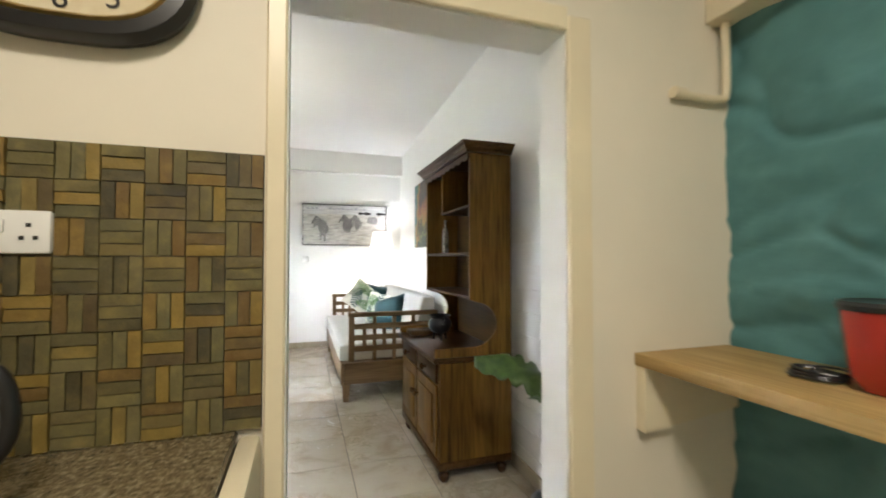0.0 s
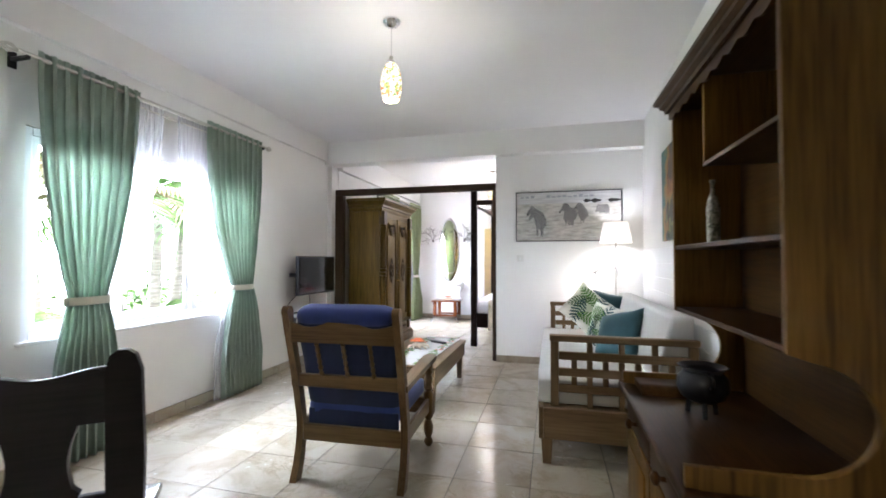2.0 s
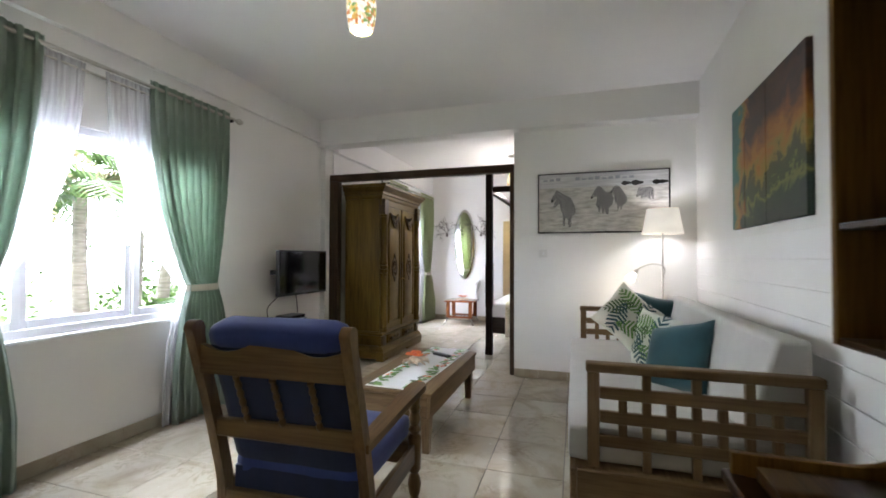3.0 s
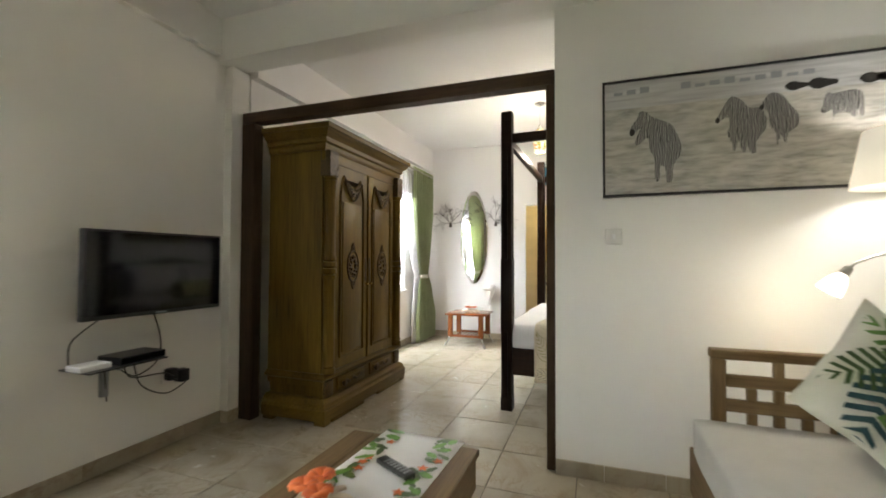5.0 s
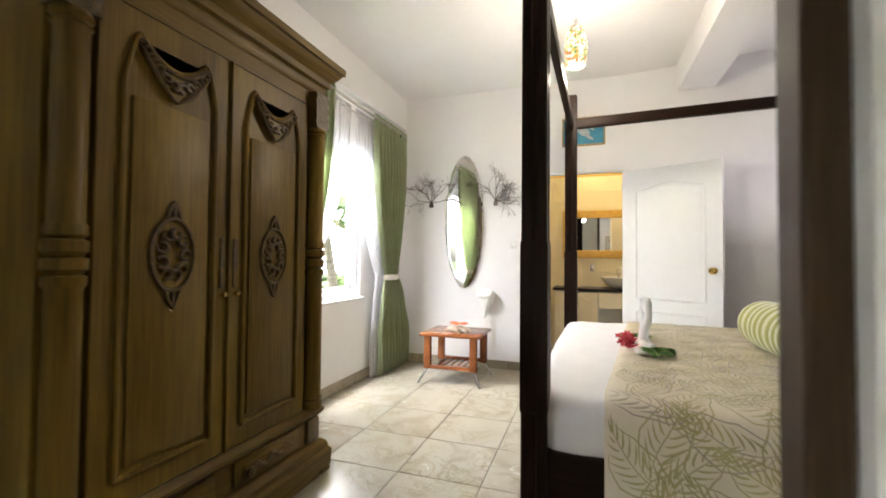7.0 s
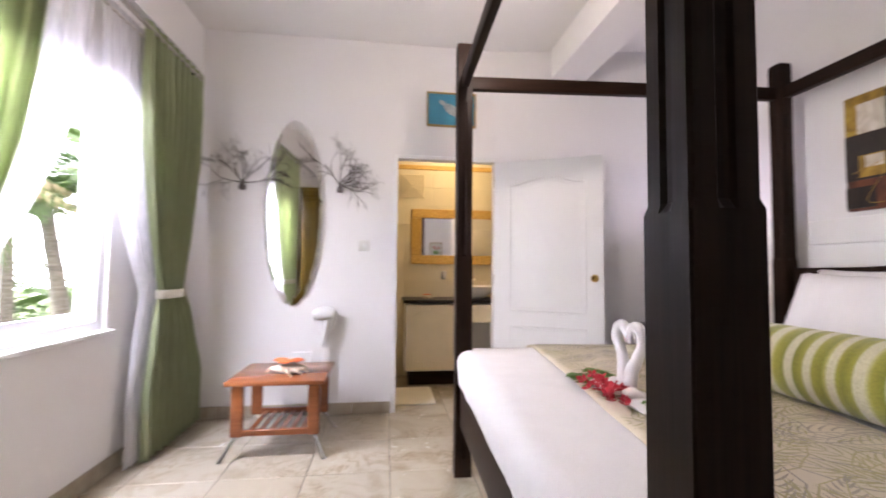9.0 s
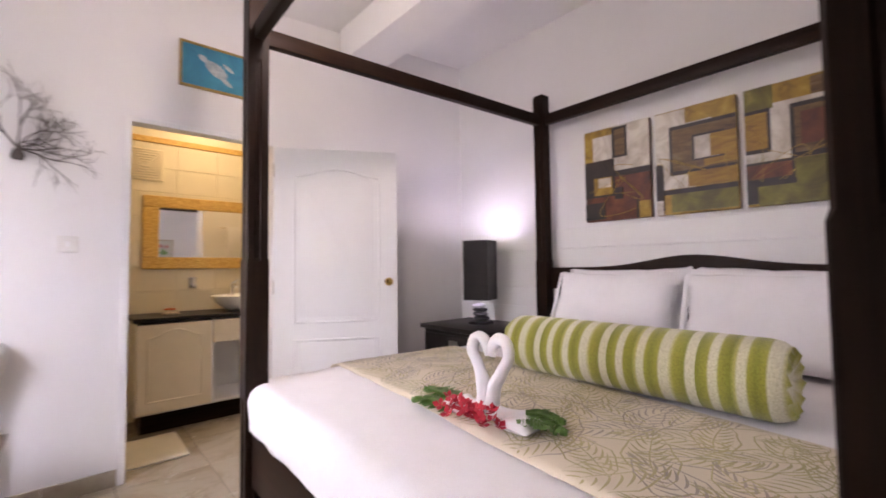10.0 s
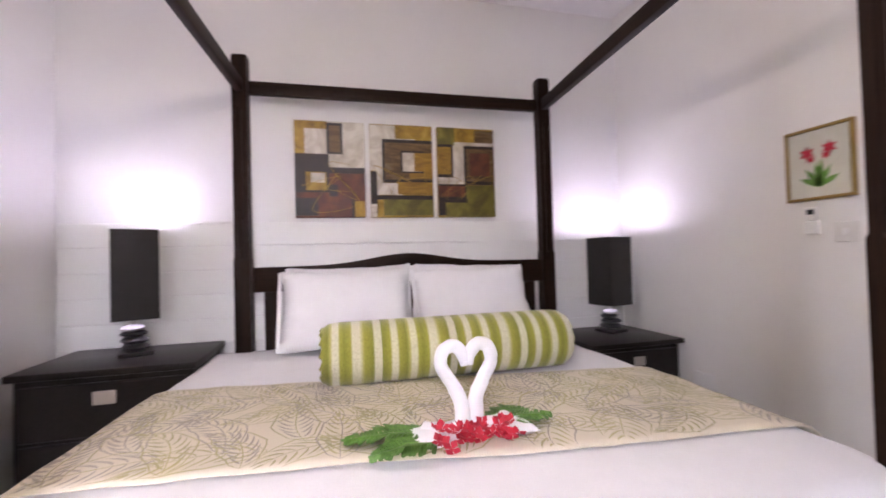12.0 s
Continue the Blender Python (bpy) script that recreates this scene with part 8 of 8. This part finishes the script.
def side_table():
    t = thing("side_table", pose(-1.53, 9.56, 0, 0, 0, 0), "small red-brown wooden side table on curved chrome feet", "side table")
    hx, hy = 0.285, 0.26
    part("tabletop", boxes((-hx, hx, -hy, hy, 0.435, 0.462), bevel=0.008, seg=2), REDWOOD, t)
    for sx in (-1, 1):
        for sy in (-1, 1):
            x, y = sx * (hx - 0.065), sy * (hy - 0.06)
            part("upright", boxes((x - 0.035, x + 0.035, y - 0.022, y + 0.022, 0.13, 0.4345), bevel=0.012, seg=3), REDWOOD, t)
            part("chrome_foot", tube(spline([(x, y, 0.135), (x + sx * 0.02, y + sy * 0.015, 0.10), (x + sx * 0.045, y + sy * 0.035, 0.05), (x + sx * 0.07, y + sy * 0.05, 0.008)], 14), 0.0135, 10), CHROME, t)
            part("foot_pad", lathe([(0, 0), (0.016, 0), (0.018, 0.008), (0, 0.014)], 14, (x + sx * 0.07, y + sy * 0.05)), CHROME, t)
    for sy in (-1, 1):
        part("lower_rail", boxes((-hx + 0.03, hx - 0.03, sy * (hy - 0.06) - 0.014, sy * (hy - 0.06) + 0.014, 0.135, 0.17), bevel=0.003), REDWOOD, t)
    for k in range(6):
        x = -0.15 + 0.06 * k
        part("shelf_slat", boxes((x - 0.016, x + 0.016, -hy + 0.075, hy - 0.075, 0.142, 0.156), bevel=0.002), REDWOOD, t)
    return t


side_table()
flower_shell(pose(-1.50, 9.50, 0.464, 0, 0, 80), 1.0)

# ---------------------------------------------------------------- bathroom
v = thing("vanity_unit", pose(0, 0, 0), "cream bathroom vanity with an arched door and open bay", "vanity")
part("bottom_board", boxes((-0.70, 0.60, 10.78, 11.21, 0.15, 0.17)), WHITE, v)
for xa in (-0.70, -0.22, 0.24):
    part("upright_board", boxes((xa, xa + 0.02, 10.78, 11.189, 0.171, 0.80)), WHITE, v)
part("back_board", boxes((-0.70, 0.60, 11.19, 11.21, 0.171, 0.80)), WHITE, v)
part("shelf", boxes((-0.199, 0.239, 10.79, 11.189, 0.60, 0.62)), WHITE, v)
part("cupboard_door", boxes((-0.695, -0.225, 10.758, 10.7795, 0.16, 0.785), bevel=0.003), CREAM, v)
part("cupboard_door", boxes((0.245, 0.60, 10.758, 10.7795, 0.16, 0.785), bevel=0.003), CREAM, v)
part("drawer", boxes((-0.215, 0.235, 10.758, 10.7795, 0.61, 0.785), bevel=0.003), CREAM, v)
part("door_moulding", tube([Vector((x, 10.757, zz)) for x, zz in panel_outline(-0.63, -0.29, 0.24, 0.74, True) + [(-0.63, 0.24)]], 0.007, 6), CREAM, v)
# dark block stands in for the shaded gap under the floating vanity
part("shaded_gap_block", boxes((-0.66, 0.58, 10.86, 11.2, 0.0, 0.1495)), DARKWOOD_X, v)
part("counter_top", boxes((-0.72, 0.62, 10.745, 11.215, 0.8005, 0.83), bevel=0.004), BLACKWOOD, v, "dark stone counter top")
bs = thing("wash_basin", pose(0.02, 10.96, 0.8305), "white vessel wash basin on the dark counter", "basin")
part("bowl", lathe([(0, 0), (0.08, 0), (0.11, 0.02), (0.17, 0.07), (0.21, 0.125), (0.205, 0.13), (0.19, 0.125), (0.15, 0.075), (0.08, 0.03), (0, 0.025)], 40), PORCELAIN, bs)
tp_ = thing("tap", pose(0.02, 11.16, 0.8305), "chrome basin tap on the counter", "tap")
part("column", tube([(0, 0, 0), (0, 0, 0.22)], 0.018, 14), CHROME, tp_)
part("spout", tube(spline([(0, 0, 0.20), (0, -0.06, 0.215), (0, -0.13, 0.19)], 12), 0.012, 12), CHROME, tp_)
part("lever", tube([(0, 0, 0.22), (0.05, 0, 0.25)], 0.007, 8), CHROME, tp_)
sd = thing("soap_bottle", pose(0.20, 10.93, 0.8305), "amber liquid soap pump bottle", "soap bottle")
part("bottle", lathe([(0, 0), (0.03, 0), (0.032, 0.01), (0.032, 0.11), (0.014, 0.13), (0, 0.13)], 20), plain("amber_glass", (0.45, 0.18, 0.02), 0.1, 0, 0.05, 5, 0), sd)
part("pump", tube(spline([(0, 0, 0.13), (0, 0, 0.165), (0, -0.04, 0.165)], 10), 0.006, 8), BRASS, sd)
wd = thing("wall_dispenser", pose(-0.28, 11.215, 1.02), "small chrome soap dispenser on the wall", "dispenser")
part("body", boxes((-0.03, 0.03, -0.06, 0, 0, 0.09), bevel=0.008, seg=2), CHROME, wd)
flower_shell(pose(-0.48, 10.92, 0.832, 0, 0, 10), 0.55)
bmr = thing("bathroom_mirror", pose(-0.10, 11.217, 1.475), "wide mirror in a broad yellow bamboo frame", "mirror")
hw, hh = 0.53, 0.295
part("mirror_frame", boxes((-hw, hw, -0.035, 0, hh - 0.095, hh), (-hw, hw, -0.035, 0, -hh, -hh + 0.095), (-hw, -hw + 0.11, -0.035, 0, -hh + 0.0951, hh - 0.0951), (hw - 0.11, hw, -0.035, 0, -hh + 0.0951, hh - 0.0951), bevel=0.006), GOLD, bmr)
part("mirror_plate", boxes((-hw + 0.111, hw - 0.111, -0.02, -0.002, -hh + 0.096, hh - 0.096)), MIRROR, bmr, smooth=0)
vt = thing("air_vent", pose(-0.62, 11.217, 2.02), "square plaster air vent of stepped rings", "vent")
for k in range(6):
    w = 0.125 - 0.02 * k
    bm = bmesh.new()
    ring_loft(bm, [[(-a, y, -a), (a, y, -a), (a, y, a), (-a, y, a)] for a, y in ((w, 0.0), (w, -0.02 - 0.003 * k), (w - 0.011, -0.02 - 0.003 * k), (w - 0.011, 0.0))], close_ends=False)
    part("vent_ring", bm, CREAM, vt)
single("wall_border", boxes((-1.295, 0.895, 11.205, 11.2195, 2.20, 2.25), bevel=0.004), GOLD, "yellow patterned border tile round the bathroom", "tile border")
tr = thing("towel_rail", pose(0.42, YF + 0.122, 1.62), "towel rail with two folded cream towels", "towel rail")
part("rail", tube([(-0.28, 0.06, 0), (0.38, 0.06, 0)], 0.008, 10), CHROME, tr)
for x0, x1, zl in ((-0.20, 0.06, -0.36), (0.10, 0.34, -0.22)):
    part("towel", boxes((x0, x1, 0.035, 0.085, zl, 0.016), bevel=0.012, seg=2), TOWEL, tr)
bmx = single("bath_mat", soft_box(-0.80, -0.46, 10.24, 10.74, 0.0005, 0.014, 0.006, 8, 0.001), MAT_CLOTH, "cream bath mat on the tiled floor", "bath mat", smooth=80)


# ---------------------------------------------------------------- garden outside
HAZE = glow("bright_haze", (0.93, 0.97, 1.0), 5.8)
structure("backdrop", boxes((-26.1, -26, -40, 55, -0.6, 42)), HAZE, "bright overcast haze beyond the garden")
structure("ground", boxes((-400, 400, -400, 400, -0.9, -0.55)), GRASS, "green lawn falling away from the house")


def palm(m, height, fronds, seed, dry=False):
    p = thing("palm_tree", m, "garden palm with arching feathered fronds", "palm tree", "palms in the garden")
    rr = random.Random(seed)
    lean = rr.uniform(-0.15, 0.15)
    trunk = [(lean * height * t * t, 0.1 * math.sin(t * 3 + seed), height * t) for t in [i / 16 for i in range(17)]]
    part("trunk", tube(trunk, 0.085, 12, taper=lambda t: 1.15 - 0.35 * t + 0.03 * math.sin(t * 90)), TRUNK, p)
    c = Vector(trunk[-1])
    for k in range(fronds):
        az = k * 2.39996 + rr.uniform(-0.2, 0.2)
        el = rr.uniform(0.15, 1.25)
        ln = rr.uniform(1.4, 2.1)
        d = Vector((math.cos(az), math.sin(az), 0))
        pts = [c + d * ln * t * math.cos(el * (1 - 0.5 * t)) + Vector((0, 0, ln * (math.sin(el) * t - 0.85 * t * t))) for t in [i / 14 for i in range(15)]]
        fr = part("frond", tube(pts, 0.014, 5, taper=lambda t: 1 - 0.8 * t), PALM, p)
        bm = bmesh.new()
        side = d.cross(Vector((0, 0, 1)))
        for i in range(2, 29):
            t = i / 29 * 14
            j = min(int(t), 13)
            q = pts[j].lerp(pts[j + 1], t - j)
            fwd = (pts[j + 1] - pts[j]).normalized()
            l2 = 0.42 * math.sin(math.pi * (0.12 + 0.85 * i / 29))
            for sd in (-1, 1):
                e = (side * sd + fwd * 0.75 + Vector((0, 0, -0.35 + rr.uniform(-0.12, 0.12)))).normalized()
                w = fwd * 0.019
                vs = [q - w, q + w, q + e * l2 * 0.6 + w * 0.8 + Vector((0, 0, 0.02)), q + e * l2 + Vector((0, 0, -0.05)), q + e * l2 * 0.6 - w * 0.8 + Vector((0, 0, 0.02))]
                bm.faces.new([bm.verts.new(v) for v in vs])
        part("leaflets", bm, PALM_DRY if (dry and k % 4 == 0) else PALM, fr, smooth=0)
    return p


palm(pose(-4.7, 5.0, -0.55), 2.5, 13, 3, True)
palm(pose(-5.6, 6.6, -0.55), 3.3, 13, 5, True)
palm(pose(-4.4, 3.6, -0.55), 0.7, 12, 8)
palm(pose(-6.2, 4.4, -0.55), 3.6, 13, 12)
palm(pose(-5.0, 8.6, -0.55), 1.0, 12, 15)
palm(pose(-4.6, 10.4, -0.55), 2.2, 13, 21, True)
palm(pose(-5.6, 12.6, -0.55), 3.2, 13, 25)
palm(pose(-4.6, 13.4, -0.55), 0.9, 12, 28)
palm(pose(-7.5, 9.5, -0.55), 3.8, 13, 31)
palm(pose(-4.3, 4.5, -0.55), 0.8, 14, 33)
palm(pose(-5.2, 5.9, -0.55), 2.7, 15, 36)
palm(pose(-4.9, 4.1, -0.55), 2.9, 15, 39, True)
palm(pose(-4.4, 6.0, -0.55), 0.9, 13, 42)
palm(pose(-4.3, 11.7, -0.55), 2.3, 15, 45)
palm(pose(-5.6, 14.6, -0.55), 2.9, 15, 48)


def shrub(m, r, seed):
    s = thing("shrub", m, "dense leafy garden shrub", "shrub", "garden shrubs")
    rr = random.Random(seed)
    for k in range(5):
        a = k * 1.25
        part("branch", tube(spline([(0, 0, 0), (0.2 * r * math.cos(a), 0.2 * r * math.sin(a), 0.5 * r), (0.5 * r * math.cos(a), 0.5 * r * math.sin(a), r)], 8), 0.02, 6, taper=lambda t: 1 - 0.7 * t), TRUNK, s)
    bm = bmesh.new()
    for k in range(1500):
        d = Vector((rr.gauss(0, 1), rr.gauss(0, 1), rr.gauss(0, 0.8))).normalized()
        p = Vector((0, 0, r * 0.8)) + d * r * (0.55 + 0.45 * rr.random()) * (0.75 + 0.5 * noise.noise(d * 2.1 + Vector((seed, 0, 0))))
        e = Vector((rr.gauss(0, 1), rr.gauss(0, 1), rr.gauss(0, 0.5))).normalized()
        n = e.orthogonal().normalized() * 0.028
        l2 = rr.uniform(0.07, 0.13)
        bm.faces.new([bm.verts.new(v) for v in (p, p + e * l2 * 0.5 + n, p + e * l2, p + e * l2 * 0.5 - n)])
    part("foliage", bm, PALM, s, smooth=0)
    return s


for i, (x, y, r) in enumerate(((-6.4, 2.4, 1.0), (-7.0, 7.6, 1.2), (-6.5, 10.8, 1.1), (-6.8, 14.6, 1.3), (-8.5, 5.2, 1.5), (-7.0, 12.8, 1.2))):
    shrub(pose(x, y, -0.55), r, i + 40)


# ---------------------------------------------------------------- floor tiles, skirting, backsplash pieces
P = 0.455
tile_mesh = mesh_of("tile", boxes((-0.2255, 0.2255, -0.2255, 0.2255, -0.006, 0.0), bevel=0.0016), TILE, 30)
half_mesh = {}
x_lines = [-0.852 + P * k for k in range(-4, 7)]
y_lines = [9.11 + P * k for k in range(-26, 6)]
X_MIN, X_MAX, Y_MIN, Y_MAX = -2.46, 2.0, -2.5, 11.35
rest = bmesh.new()
for xa in x_lines:
    for ya in y_lines:
        a0, a1 = max(xa, X_MIN), min(xa + P, X_MAX)
        b0, b1 = max(ya, Y_MIN), min(ya + P, Y_MAX)
        if a1 - a0 < 0.03 or b1 - b0 < 0.03:
            continue
        if a1 - a0 > P - 0.001 and b1 - b0 > P - 0.001:
            me = tile_mesh
        else:
            key = (round(a1 - a0, 3), round(b1 - b0, 3))
            if key not in half_mesh:
                u, w = key[0] / 2 - 0.002, key[1] / 2 - 0.002
                half_mesh[key] = mesh_of("tile", boxes((-u, u, -w, w, -0.006, 0.0), bevel=0.0016), TILE, 30)
            me = half_mesh[key]
        if ya < -0.9:
            box(rest, a0 + 0.002, a1 - 0.002, b0 + 0.002, b1 - 0.002, -0.006, 0.0)
            continue
        t = new("tile", me)
        t.location = ((a0 + a1) / 2, (b0 + b1) / 2, 0.0)
        t.rotation_euler = (0, 0, 0)
        t.parent = floor
tagged(part("tiles_behind", rest, TILE, floor, smooth=0), kind="stuff")


def skirting(name, p, q, label="cream stone tile skirting"):
    """A row of skirting tiles from p to q, standing on the left of the way from p to q."""
    p, q = Vector(p), Vector(q)
    ln = (q - p).length
    ang = math.degrees(math.atan2(q.y - p.y, q.x - p.x))
    s = thing(name, pose(p.x, p.y, 0, 0, 0, ang), label, "skirting", kind="structure")
    u = 0.0
    while u < ln - 0.01:
        w = min(0.30, ln - u)
        part("skirting_tile", boxes((u + 0.001, u + w - 0.001, 0.0005, 0.011, 0.0005, 0.088), bevel=0.002), SKIRT, s, smooth=0)
        u += 0.30
    return s


skirting("baseboard", (XL, 6.13), (XL, 0.70))
skirting("baseboard", (1.7, YZ0), (-0.056, YZ0))
skirting("baseboard", (right_wall_x(0.72) - 0.0125, 0.72), (right_wall_x(6.18) - 0.0125, 6.18))
skirting("baseboard", (XB, YF), (XB, YZ1))
skirting("baseboard", (-0.842, YF), (XB + 0.012, YF))
skirting("baseboard", (-2.3895, 6.2245), (-2.3895, 6.13))
skirting("baseboard", (-2.3785, 6.13), (XL + 0.012, 6.13))
skirting("baseboard", (-0.054, YZ1), (1.56, YZ1))

# basket-weave slate strips: blocks of three, turned by turns
U = 0.0805
strip_meshes = []
for v_ in range(5):
    bm = boxes((-U / 2 + 0.0012, U / 2 - 0.0012, -0.010, 0.0, -U / 6 + 0.0012, U / 6 - 0.0012))
    bmesh.ops.subdivide_edges(bm, edges=bm.edges[:], cuts=2, use_grid_fill=True)
    for q in bm.verts:
        if q.co.y < -0.005:
            q.co.y += 0.0045 * noise.noise(Vector((q.co.x * 40, v_ * 7.3, q.co.z * 60))) - 0.001 * v_
        q.co.x += 0.0012 * noise.noise(Vector((q.co.z * 90, v_, q.co.y)))
        q.co.z += 0.0010 * noise.noise(Vector((q.co.x * 70, v_ + 5, q.co.y)))
    strip_meshes.append(mesh_of("slate_strip", bm, SLATE, 30))
rnd = random.Random(2)
cols, rws = 13, 8
for i in range(cols):
    for j in range(rws):
        cx, cz = 0.122 - U * (i + 0.5), 1.578 - U * (j + 0.5)
        for k in (-1, 0, 1):
            st = new("slate_strip", rnd.choice(strip_meshes))
            if (i + j) % 2:
                st.matrix_world = pose(cx, YD0 - 0.0062, cz + k * U / 3)
            else:
                st.matrix_world = pose(cx + k * U / 3, YD0 - 0.0062, cz, 0, 90, 0)
            st.parent = back

# large cream wall tiles of the bathroom
bt_mesh = mesh_of("wall_tile", boxes((-0.148, 0.148, -0.006, 0.0, -0.098, 0.098), bevel=0.002), BATH_TILE, 30)
far = bpy.data.objects["wall_bathroom_far"]
for i in range(7):
    for j in range(11):
        t = new("wall_tile", bt_mesh)
        t.location = (-1.15 + 0.30 * i, 11.2195, 0.10 + 0.20 * j)
        t.parent = far
